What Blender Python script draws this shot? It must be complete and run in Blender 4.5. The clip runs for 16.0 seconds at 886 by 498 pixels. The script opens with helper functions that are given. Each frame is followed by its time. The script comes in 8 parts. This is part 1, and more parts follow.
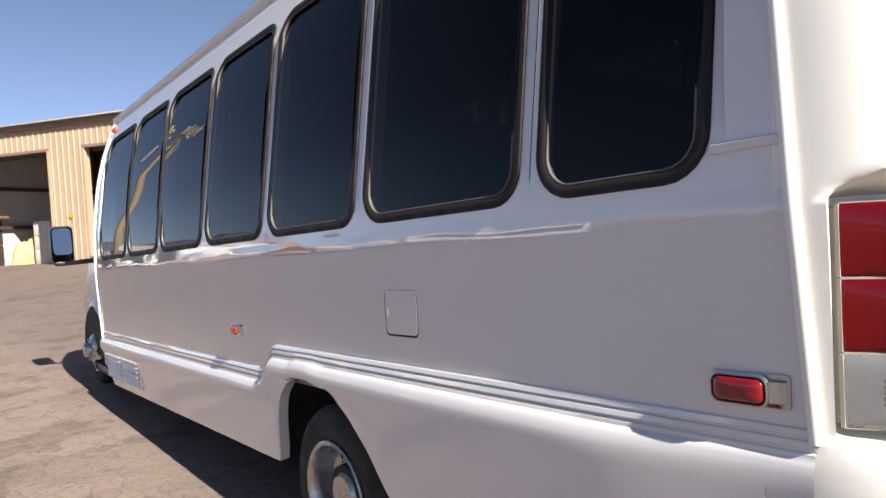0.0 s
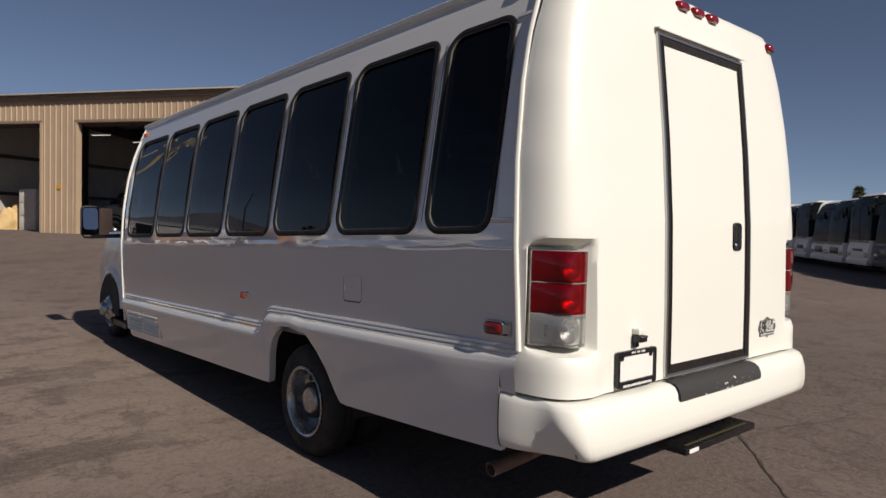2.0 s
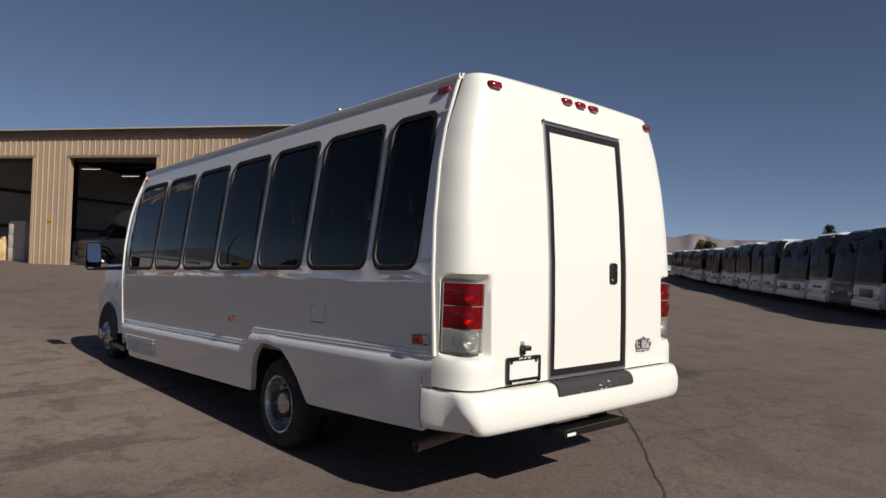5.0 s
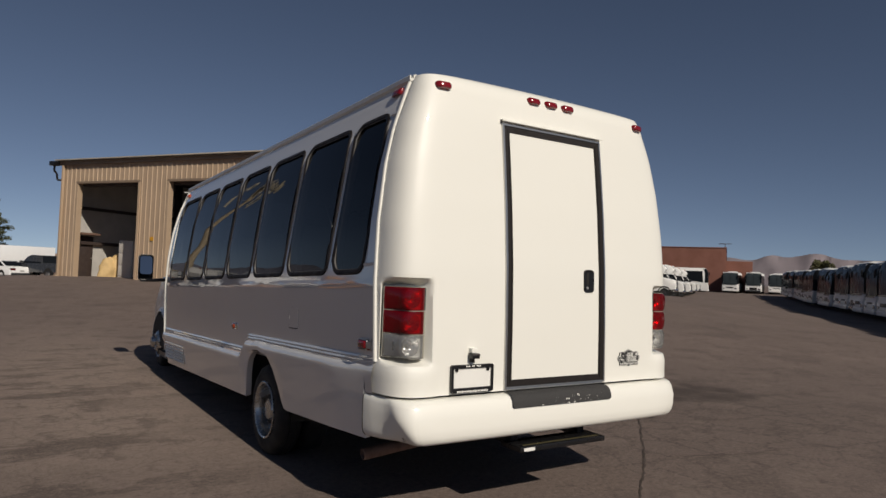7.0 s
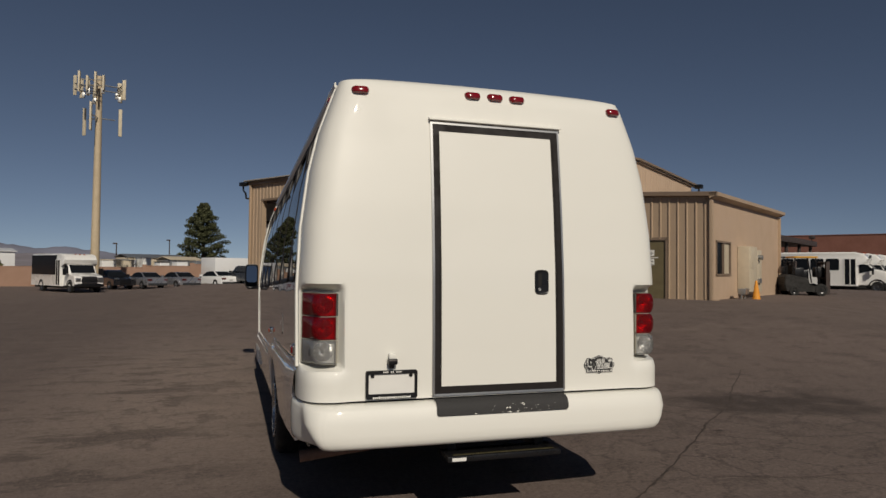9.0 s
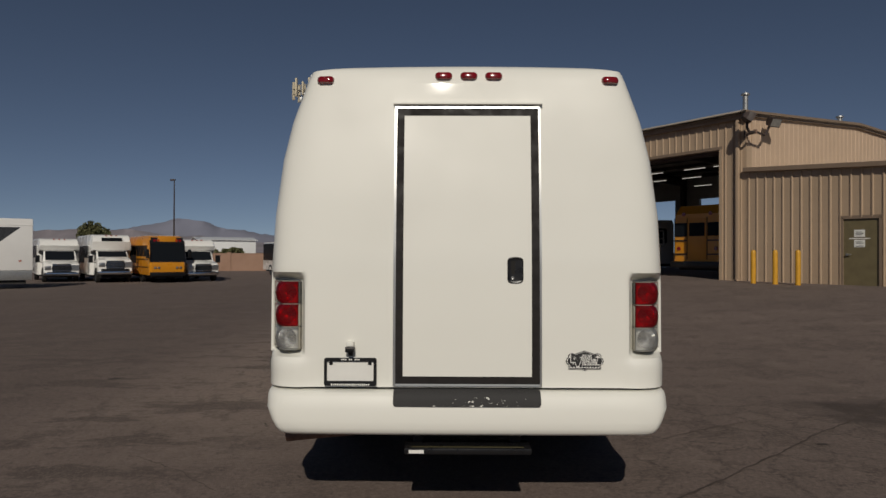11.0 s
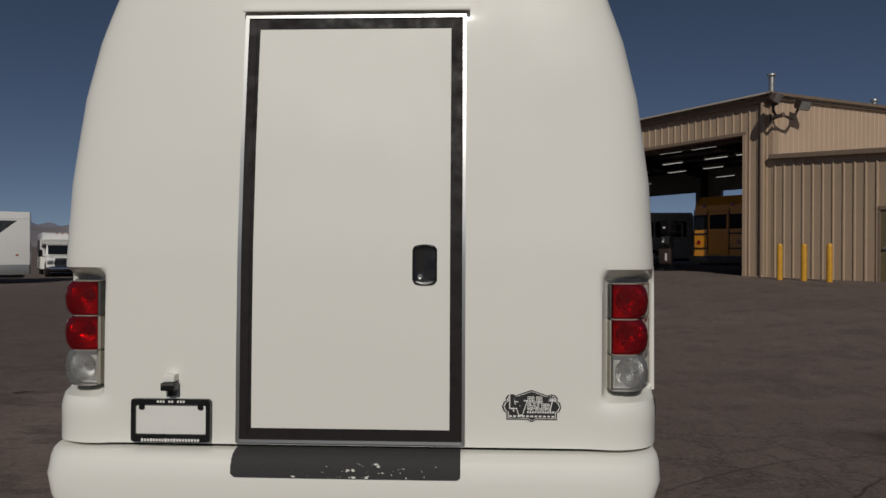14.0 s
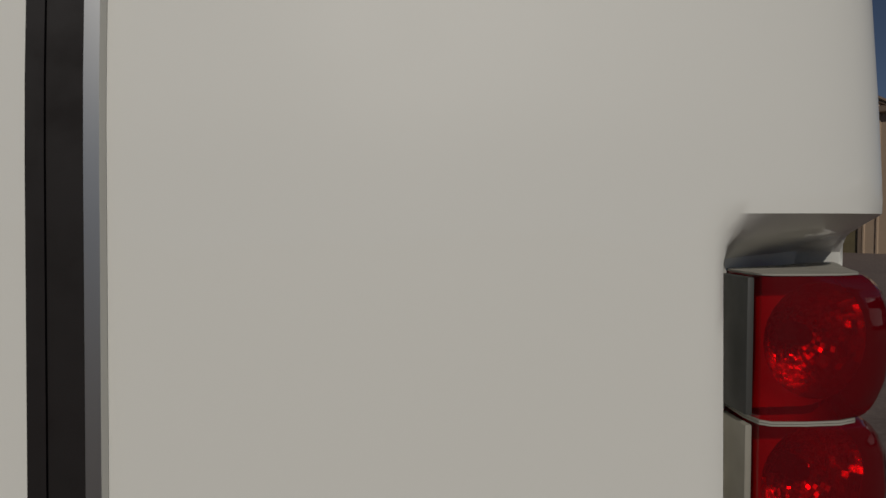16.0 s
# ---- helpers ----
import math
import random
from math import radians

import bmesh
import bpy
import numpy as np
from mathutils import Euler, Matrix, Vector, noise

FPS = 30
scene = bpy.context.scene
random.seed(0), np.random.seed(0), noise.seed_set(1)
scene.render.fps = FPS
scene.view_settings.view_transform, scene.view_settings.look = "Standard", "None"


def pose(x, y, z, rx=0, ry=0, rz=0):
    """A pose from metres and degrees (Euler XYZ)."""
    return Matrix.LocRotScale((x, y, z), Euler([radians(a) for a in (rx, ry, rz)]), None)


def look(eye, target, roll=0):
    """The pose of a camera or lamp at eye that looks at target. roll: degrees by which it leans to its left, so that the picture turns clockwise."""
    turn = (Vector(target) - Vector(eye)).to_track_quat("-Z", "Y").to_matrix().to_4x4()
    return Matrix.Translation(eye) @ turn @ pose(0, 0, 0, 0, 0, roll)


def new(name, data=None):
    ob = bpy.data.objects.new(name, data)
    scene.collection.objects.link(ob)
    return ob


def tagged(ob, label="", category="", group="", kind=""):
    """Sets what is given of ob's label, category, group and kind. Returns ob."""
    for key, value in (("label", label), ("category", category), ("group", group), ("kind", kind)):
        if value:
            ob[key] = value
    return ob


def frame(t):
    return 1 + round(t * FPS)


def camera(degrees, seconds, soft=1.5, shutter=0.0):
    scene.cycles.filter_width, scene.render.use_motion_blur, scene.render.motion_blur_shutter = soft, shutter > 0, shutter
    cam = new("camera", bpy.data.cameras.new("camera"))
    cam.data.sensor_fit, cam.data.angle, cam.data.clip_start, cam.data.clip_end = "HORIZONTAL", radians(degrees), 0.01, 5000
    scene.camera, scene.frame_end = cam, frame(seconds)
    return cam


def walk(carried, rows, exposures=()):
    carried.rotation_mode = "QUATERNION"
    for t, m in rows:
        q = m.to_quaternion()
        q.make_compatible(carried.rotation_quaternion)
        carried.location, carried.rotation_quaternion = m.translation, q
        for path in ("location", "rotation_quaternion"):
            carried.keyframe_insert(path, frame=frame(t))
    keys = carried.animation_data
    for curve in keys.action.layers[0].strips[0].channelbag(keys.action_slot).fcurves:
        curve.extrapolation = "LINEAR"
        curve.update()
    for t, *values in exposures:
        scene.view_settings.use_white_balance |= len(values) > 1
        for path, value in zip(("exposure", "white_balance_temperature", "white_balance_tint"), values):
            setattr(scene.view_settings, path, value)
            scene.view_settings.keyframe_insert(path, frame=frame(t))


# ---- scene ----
cam = camera(67.2, 16.0)
PATH = [
    (0, (-2.564, -0.3, 1.459), (-1.315, 1.26, 1.386), -3.2),
    (0.5, (-2.842, -0.664, 1.515), (-1.637, 0.926, 1.375), -2.5),
    (1, (-3.035, -1.031, 1.568), (-1.781, 0.527, 1.547), -0.2),
    (1.5, (-3.29, -1.384, 1.569), (-1.972, 0.12, 1.552), 1.4),
    (2, (-3.444, -1.77, 1.568), (-2.138, -0.257, 1.489), 1.5),
    (2.5, (-3.639, -2.129, 1.575), (-2.349, -0.602, 1.491), 1.6),
    (3, (-3.807, -2.447, 1.602), (-2.515, -0.921, 1.555), 1.5),
    (3.5, (-3.86, -2.705, 1.596), (-2.569, -1.178, 1.57), 1.5),
    (4, (-3.93, -2.786, 1.609), (-2.633, -1.263, 1.577), 1.4),
    (4.5, (-3.969, -2.815, 1.613), (-2.647, -1.314, 1.606), 1.8),
    (5, (-3.961, -2.824, 1.612), (-2.624, -1.337, 1.636), 2.0),
    (5.2, (-3.954, -2.838, 1.61), (-2.619, -1.349, 1.635), 2.2),
    (7.3, (-2.94, -3.443, 1.541), (-1.907, -1.732, 1.601), 1.6),
    (7.5, (-2.798, -3.521, 1.588), (-1.812, -1.781, 1.629), 1.1),
    (8, (-2.426, -3.714, 1.598), (-1.524, -1.929, 1.634), 0.4),
    (8.5, (-2.051, -3.822, 1.604), (-1.31, -1.965, 1.674), 0.9),
    (9, (-1.632, -3.96, 1.606), (-1.032, -2.053, 1.668), 0.6),
    (9.2, (-1.468, -4.01, 1.616), (-0.919, -2.087, 1.666), 0.4),
    (11.3, (-0.015, -4.084, 1.636), (-0.054, -2.085, 1.646), 0.2),
    (11.5, (0.016, -4.117, 1.635), (-0.014, -2.118, 1.644), 0.2),
    (12, (0.054, -4.092, 1.631), (0.057, -2.092, 1.649), 0.0),
    (12.5, (0.092, -3.891, 1.616), (0.059, -1.892, 1.621), 0.2),
    (13, (0.174, -3.523, 1.612), (0.122, -1.524, 1.609), 0.2),
    (13.5, (0.364, -3.095, 1.604), (0.304, -1.096, 1.599), -0.4),
    (14, (0.465, -2.612, 1.599), (0.391, -0.613, 1.595), 0.2),
    (14.5, (0.579, -2.067, 1.582), (0.518, -0.068, 1.583), 0.3),
    (15, (0.589, -1.523, 1.558), (0.493, 0.473, 1.491), 0.0),
    (15.5, (0.642, -1.005, 1.531), (0.673, 0.991, 1.406), -0.2),
    (16, (0.693, -0.558, 1.508), (0.845, 1.435, 1.426), -0.1),
]
EXPOSURES = [(0.0, 1.80, 6750, 12), (0.6, 1.58, 6850, 12), (1.0, 0.88, 7000, 12), (1.5, 0.40, 6900, 12), (3.0, 0.36, 6750, 12), (5.0, 0.36, 6600, 11), (7.5, -0.08, 6950, 11), (9.0, -0.30, 7000, 10),
             (12.0, -0.54, 6650, 9), (13.5, -0.62, 6500, 9), (14.5, -0.83, 6480, 10), (16.0, -1.03, 6450, 10)]
walk(cam, [(t, look(eye, target, roll)) for t, eye, target, roll in PATH], EXPOSURES)

# ---- sky and sun ----
SUN_EL, SUN_AZ = 35.0, 0.7          # degrees above the ground; degrees from the bus's tail towards its left side
to_sun = Vector((-math.sin(radians(SUN_AZ)) * math.cos(radians(SUN_EL)), -math.cos(radians(SUN_AZ)) * math.cos(radians(SUN_EL)), math.sin(radians(SUN_EL))))
world = bpy.data.worlds.new("sky")
scene.world = world
world.use_nodes = True
sky = world.node_tree.nodes.new("ShaderNodeTexSky")
sky.sky_type, sky.sun_disc = "NISHITA", False
sky.sun_elevation = radians(SUN_EL)
sky.sun_rotation = math.atan2(to_sun.x, to_sun.y)
sky.altitude, sky.air_density, sky.dust_density, sky.ozone_density = 600, 0.5, 0.02, 1.2
view = world.node_tree.nodes.new("ShaderNodeTexCoord")          # clear dry air: the pale band at the horizon stays low
lift = world.node_tree.nodes.new("ShaderNodeVectorMath")
lift.operation = "ADD"
lift.inputs[1].default_value = (0.0, 0.0, 0.045)
world.node_tree.links.new(view.outputs["Generated"], lift.inputs[0])
world.node_tree.links.new(lift.outputs[0], sky.inputs[0])
haze = world.node_tree.nodes.new("ShaderNodeVectorMath")        # a little desert dust warms the whole sky
haze.operation = "MULTIPLY"
haze.inputs[1].default_value = (1.10, 1.0, 0.925)
world.node_tree.links.new(sky.outputs[0], haze.inputs[0])
world.node_tree.links.new(haze.outputs[0], world.node_tree.nodes["Background"].inputs[0])
world.node_tree.nodes["Background"].inputs[1].default_value = 0.058
sun = new("sun", bpy.data.lights.new("sun", "SUN"))
sun.data.energy, sun.data.angle, sun.data.color = 3.6, radians(0.55), (1.0, 0.95, 0.87)
sun.matrix_world = look(to_sun * 50, (0, 0, 0))


# ---- materials ----
def material(name, color, rough=0.5, metal=0.0, vary=0.0, scale=3.0, grain=0.0, grain_scale=60.0, bump=0.0, bump_scale=40.0, coat=0.0, spread=0.0, ior=1.5):
    """A painted or plain surface: broad stains (vary), fine grain and a little relief; spread varies piece by piece."""
    m = bpy.data.materials.new(name)
    m.use_nodes = True
    nt = m.node_tree
    b = nt.nodes["Principled BSDF"]
    b.inputs["Roughness"].default_value, b.inputs["Metallic"].default_value = rough, metal
    b.inputs["Coat Weight"].default_value, b.inputs["IOR"].default_value = coat, ior
    b.inputs["Coat Roughness"].default_value = 0.03
    base = (*color, 1)
    b.inputs["Base Color"].default_value = base
    co = nt.nodes.new("ShaderNodeTexCoord")
    out = None

    def mixed(fac, dark, src):
        mx = nt.nodes.new("ShaderNodeMix")
        mx.data_type = "RGBA"
        nt.links.new(fac, mx.inputs[0])
        if src is None:
            mx.inputs[6].default_value = base
        else:
            nt.links.new(src, mx.inputs[6])
        mx.inputs[7].default_value = (*[c * dark for c in color], 1)
        return mx.outputs[2]

    def ramp(src, lo, hi, amount):
        r = nt.nodes.new("ShaderNodeMapRange")
        nt.links.new(src, r.inputs[0])
        r.inputs[1].default_value, r.inputs[2].default_value, r.inputs[4].default_value = lo, hi, amount
        return r.outputs[0]

    def noise_tex(sc, detail=4.0):
        n = nt.nodes.new("ShaderNodeTexNoise")
        n.inputs["Scale"].default_value, n.inputs["Detail"].default_value = sc, detail
        nt.links.new(co.outputs["Object"], n.inputs["Vector"])
        return n
    if vary:
        n = noise_tex(scale)
        out = mixed(ramp(n.outputs[0], 0.42, 0.72, vary), 0.55, out)
        rr = ramp(n.outputs[0], 0.3, 0.8, min(1.0, rough * 1.5))
        rr.node.inputs[3].default_value = rough * 0.8
        nt.links.new(rr, b.inputs["Roughness"])
    if grain:
        out = mixed(ramp(noise_tex(grain_scale, 6.0).outputs[0], 0.35, 0.75, grain), 0.5, out)
    if spread:
        info = nt.nodes.new("ShaderNodeObjectInfo")
        out = mixed(ramp(info.outputs["Random"], 0, 1, spread), 0.4, out)
    if out is not None:
        nt.links.new(out, b.inputs["Base Color"])
    if bump:
        bp = nt.nodes.new("ShaderNodeBump")
        bp.inputs["Strength"].default_value, bp.inputs["Distance"].default_value = bump, 0.01
        nt.links.new(noise_tex(bump_scale, 5.0).outputs[0], bp.inputs["Height"])
        nt.links.new(bp.outputs[0], b.inputs["Normal"])
    return m


def pane_material(name, tint, ior=1.5, rough=0.0, body=None, solid=0.0):
    """A thin pane: what is not mirrored goes straight through, tinted."""
    m = bpy.data.materials.new(name)
    m.use_nodes = True
    nt = m.node_tree
    nt.nodes.remove(nt.nodes["Principled BSDF"])
    fr, tr, gl, mx = (nt.nodes.new("ShaderNode" + k) for k in ("Fresnel", "BsdfTransparent", "BsdfGlossy", "MixShader"))
    fr.inputs["IOR"].default_value = ior
    tr.inputs[0].default_value = (*tint, 1)
    gl.inputs["Roughness"].default_value = rough
    nt.links.new(fr.outputs[0], mx.inputs[0])
    inner = tr.outputs[0]
    if body:
        df, cloudy = nt.nodes.new("ShaderNodeBsdfDiffuse"), nt.nodes.new("ShaderNodeMixShader")
        df.inputs[0].default_value, cloudy.inputs[0].default_value = (*body, 1), solid
        nt.links.new(tr.outputs[0], cloudy.inputs[1])
        nt.links.new(df.outputs[0], cloudy.inputs[2])
        inner = cloudy.outputs[0]
    nt.links.new(inner, mx.inputs[1])
    nt.links.new(gl.outputs[0], mx.inputs[2])
    nt.links.new(mx.outputs[0], nt.nodes["Material Output"].inputs[0])
    return m


def asphalt_material():
    """Worn brown asphalt: broad fading, scabbed and dusty patches, loose stone, crazing, and the damp stain by the long crack."""
    m = material("asphalt", (0.150, 0.115, 0.095), 0.9)
    nt = m.node_tree
    b = nt.nodes["Principled BSDF"]
    co = nt.nodes["Texture Coordinate"]

    def node(kind, **values):
        n = nt.nodes.new("ShaderNode" + kind)
        for k, v in values.items():
            n.inputs[k.replace("_", " ")].default_value = v
        return n

    def mix(fac, a, bcol):
        x = node("Mix")
        x.data_type = "RGBA"
        nt.links.new(fac, x.inputs[0])
        for sock, v in ((6, a), (7, bcol)):
            if isinstance(v, tuple):
                x.inputs[sock].default_value = (*v, 1)
            else:
                nt.links.new(v, x.inputs[sock])
        return x.outputs[2]

    def remap(src, lo, hi, a=0.0, c=1.0):
        r = node("MapRange")
        nt.links.new(src, r.inputs[0])
        for k, v in zip((1, 2, 3, 4), (lo, hi, a, c)):
            r.inputs[k].default_value = v
        return r.outputs[0]

    def tex(kind, stretch=None, **values):
        n = node(kind, **values)
        src = co.outputs["Object"]
        if stretch:
            mp = node("Mapping")
            mp.inputs["Scale"].default_value, mp.inputs["Rotation"].default_value = stretch, (0, 0, 0.6)
            nt.links.new(src, mp.inputs["Vector"])
            src = mp.outputs[0]
        nt.links.new(src, n.inputs["Vector"])
        return n

    def times(a, c):
        n = node("Math")
        n.operation = "MULTIPLY"
        for k, v in enumerate((a, c)):
            nt.links.new(v, n.inputs[k])
        return n.outputs[0]

    def within(x0, x1, x2, x3, y0, y1, y2, y3):
        """1 inside a stretch of the yard, fading over its ragged border."""
        return times(times(remap(wx, x0, x1), remap(wx, x3, x2)), times(remap(wy, y0, y1), remap(wy, y3, y2)))
    broad = tex("TexNoise", Scale=0.11, Detail=5.0, Roughness=0.62)
    sweep = tex("TexNoise", stretch=(0.35, 1.6, 1.0), Scale=0.5, Detail=6.0, Roughness=0.65)
    patch = tex("TexNoise", Scale=0.8, Detail=8.0, Roughness=0.66)
    scab = tex("TexNoise", Scale=2.3, Detail=9.0, Roughness=0.70)
    dust = tex("TexNoise", Scale=1.2, Detail=9.0, Roughness=0.72)
    grit = tex("TexNoise", Scale=24.0, Detail=6.0, Roughness=0.75)
    stone = tex("TexNoise", Scale=95.0, Detail=3.0)
    pebble = tex("TexVoronoi", Scale=58.0)
    fine = tex("TexVoronoi", Scale=160.0)
    # a wandering copy of the place's x and y, for ragged borders
    wander = node("Mix")
    wander.data_type = "RGBA"
    wander.blend_type = "ADD"
    wander.inputs[0].default_value = 1.0
    nt.links.new(co.outputs["Object"], wander.inputs[6])
    shift = node("VectorMath")
    shift.operation = "MULTIPLY_ADD"
    shift.inputs[1].default_value, shift.inputs[2].default_value = (2.4, 2.4, 0.0), (-1.2, -1.2, 0.0)
    nt.links.new(patch.outputs["Color"], shift.inputs[0])
    nt.links.new(shift.outputs[0], wander.inputs[7])
    axes = node("SeparateXYZ")
    nt.links.new(wander.outputs[2], axes.inputs[0])
    wx, wy = axes.outputs[0], axes.outputs[1]

    col = mix(remap(broad.outputs[0], 0.36, 0.66), (0.128, 0.095, 0.081), (0.168, 0.124, 0.106))
    col = mix(remap(sweep.outputs[0], 0.48, 0.66, 0, 0.34), col, (0.090, 0.066, 0.056))
    col = mix(remap(patch.outputs[0], 0.535, 0.60, 0, 0.46), col, (0.076, 0.055, 0.046))
    # the older paving beside the bus's left flank is bleached
    pale = mix(remap(stone.outputs[0], 0.3, 0.7), (0.270, 0.205, 0.166), (0.400, 0.313, 0.255))
    beside = within(-4.6, -2.6, -1.6, -0.6, 0.4, 3.6, 8.0, 17.0)
    half = node("Math")
    half.operation = "MULTIPLY"
    half.inputs[1].default_value = 0.52
    nt.links.new(beside, half.inputs[0])
    col = mix(half.outputs[0], col, pale)
    # ground left of the bus is darker level with its tail and behind it
    left_dark = node("Math")
    left_dark.operation = "MULTIPLY"
    left_dark.inputs[1].default_value = 0.52
    nt.links.new(within(-40.0, -30.0, -2.0, -0.4, -20.0, -12.0, -1.6, 0.4), left_dark.inputs[0])
    col = mix(left_dark.outputs[0], col, (0.075, 0.054, 0.045))
    # torn patches of old sealer, drawn out across the yard
    torn = tex("TexNoise", stretch=(0.55, 1.5, 1.0), Scale=1.15, Detail=10.0, Roughness=0.68)
    sealer = times(within(-14.0, -9.0, -2.2, -1.4, -4.0, -2.2, 7.0, 11.0), remap(torn.outputs[0], 0.525, 0.565, 0, 0.62))
    col = mix(sealer, col, (0.055, 0.039, 0.032))
    away = node("Math")
    away.operation = "MULTIPLY"
    away.inputs[1].default_value = 0.45
    nt.links.new(within(-70.0, -60.0, -5.6, -3.8, -2.0, 1.0, 30.0, 45.0), away.inputs[0])
    col = mix(away.outputs[0], col, (0.075, 0.054, 0.045))
    col = mix(remap(scab.outputs[0], 0.545, 0.585, 0, 0.55), col, (0.074, 0.053, 0.044))
    col = mix(remap(dust.outputs[0], 0.54, 0.68, 0, 0.42), col, (0.232, 0.180, 0.150))
    col = mix(remap(pebble.outputs["Color"], 0.55, 1.0, 0, 0.24), col, (0.265, 0.208, 0.176))
    col = mix(remap(pebble.outputs["Color"], 0.40, 0.0, 0, 0.26), col, (0.056, 0.041, 0.035))
    col = mix(remap(stone.outputs[0], 0.55, 0.72, 0, 0.5), col, (0.300, 0.236, 0.201))
    col = mix(remap(fine.outputs[0], 0.0, 0.28, 0.4, 0.0), col, (0.050, 0.039, 0.032))
    col = mix(remap(grit.outputs[0], 0.53, 0.66, 0, 0.62), col, (0.235, 0.180, 0.154))
    col = mix(remap(grit.outputs[0], 0.46, 0.34, 0, 0.70), col, (0.058, 0.042, 0.036))
    # crazing: strong round the long crack, on the bleached part, and here and there
    warp = node("Mix")
    warp.data_type = "RGBA"
    warp.inputs[0].default_value = 0.30
    nt.links.new(co.outputs["Object"], warp.inputs[6])
    bend = tex("TexNoise", Scale=1.6, Detail=5.0, Roughness=0.6)
    nt.links.new(bend.outputs["Color"], warp.inputs[7])
    worn = tex("TexNoise", Scale=0.23, Detail=3.0)
    near_crack = within(0.6, 1.6, 5.0, 6.6, -0.8, 0.2, 3.0, 4.2)
    for size, width, where, much in ((2.6, 0.075, near_crack, (0.56, 0.40, 0.1, 0.9)), (5.2, 0.05, beside, (0.40, 0.62, 0.0, 0.75)), (4.6, 0.06, remap(worn.outputs[0], 0.52, 0.66, 0.0, 0.5), (0.40, 0.60, 0.1, 1.0))):
        cells = node("TexVoronoi", Scale=size)
        cells.feature = "DISTANCE_TO_EDGE"
        nt.links.new(warp.outputs[2], cells.inputs["Vector"])
        line = times(times(remap(cells.outputs["Distance"], 0.0, width, 1.0, 0.0), where), remap(grit.outputs[0], *much))
        col = mix(line, col, (0.056, 0.041, 0.034))
    # damp stain beyond the crack
    damp = times(within(3.4, 4.0, 5.6, 6.2, 1.9, 2.3, 3.1, 3.5), remap(scab.outputs[0], 0.36, 0.52, 0.40, 0.92))
    col = mix(damp, col, (0.055, 0.040, 0.033))
    nt.links.new(col, b.inputs["Base Color"])
    bp = node("Bump", Strength=0.55, Distance=0.012)
    nt.links.new(stone.outputs[0], bp.inputs["Height"])
    low = node("Bump", Strength=0.5, Distance=0.03)
    nt.links.new(scab.outputs[0], low.inputs["Height"])
    nt.links.new(bp.outputs[0], low.inputs["Normal"])
    nt.links.new(low.outputs[0], b.inputs["Normal"])
    return m


ASPHALT = asphalt_material()
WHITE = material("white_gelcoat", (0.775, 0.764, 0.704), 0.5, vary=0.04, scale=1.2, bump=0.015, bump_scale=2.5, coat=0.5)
# same white as the rear, darkened for the shade on the flanks
WHITE_SHADED = material("white_side_shaded", (0.66, 0.646, 0.634), 0.04, vary=0.05, scale=1.4, bump=0.045, bump_scale=1.1, coat=1.0)
WHITE_SHADED.node_tree.nodes["Principled BSDF"].inputs["Coat IOR"].default_value = 1.60
TINT = pane_material("tinted_glass", (0.050, 0.050, 0.058), 1.31)
DARKPANE = material("dark_windscreen", (0.010, 0.012, 0.015), 0.2, vary=0.1, scale=2.0, ior=1.16)
DARKPANE.node_tree.nodes["Principled BSDF"].inputs["Specular IOR Level"].default_value = 0.3
RIM = material("satin_wheel_rim", (0.44, 0.44, 0.43), 0.24, metal=0.85, vary=0.25, scale=14)
RUBBER = material("black_rubber", (0.0055, 0.005, 0.0055), 0.7, vary=0.3, scale=14, ior=1.3)
TYRE = material("tyre_rubber", (0.013, 0.0125, 0.012), 0.8, vary=0.4, scale=9, grain=0.3, grain_scale=80, bump=0.2, bump_scale=120)
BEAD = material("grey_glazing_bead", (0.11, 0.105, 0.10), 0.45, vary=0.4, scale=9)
SEAL = material("worn_door_seal", (0.015, 0.012, 0.0115), 0.6, vary=0.35, scale=16, ior=1.35)
PLASTIC = material("black_plastic", (0.007, 0.007, 0.008), 0.3, vary=0.2, scale=20)
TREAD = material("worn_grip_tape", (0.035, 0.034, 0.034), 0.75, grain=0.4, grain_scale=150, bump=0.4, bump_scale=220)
CHROME = material("chrome", (0.72, 0.72, 0.72), 0.08, metal=1.0, vary=0.15, scale=12)
ALU = material("aluminium_trim", (0.50, 0.50, 0.49), 0.36, metal=1.0)
REFLECTOR = material("lamp_reflector", (0.80, 0.80, 0.80), 0.24, metal=1.0)
LAMPDARK = material("lamp_inner_shell", (0.58, 0.54, 0.50), 0.35, vary=0.3, scale=25)
LAMPGREY = material("lamp_inner_grey", (0.60, 0.59, 0.57), 0.3, vary=0.3, scale=25)
REDPANE = pane_material("red_lens", (0.70, 0.010, 0.024), 1.5, body=(0.34, 0.005, 0.013), solid=0.26)
REDSOLID = material("red_lens_solid", (0.20, 0.005, 0.009), 0.15, vary=0.3, scale=30, coat=0.6)
LAMPRED = material("car_lamp_red", (0.10, 0.012, 0.012), 0.3, vary=0.3, scale=30)
AMBER = material("amber_lens", (0.40, 0.055, 0.010), 0.18, vary=0.3, scale=30, coat=0.6)
CLEARPANE = pane_material("clear_lens", (0.93, 0.93, 0.91), 1.5, body=(0.80, 0.80, 0.78), solid=0.16)
STRIPDARK = material("lamp_side_dark", (0.06, 0.06, 0.055), 0.5, vary=0.3, scale=20)
LAMPCREAM = material("lamp_bezel_cream", (0.36, 0.34, 0.29), 0.4, vary=0.25, scale=20)
LAMPBASE = material("lamp_housing", (0.30, 0.28, 0.23), 0.5, vary=0.3, scale=20)
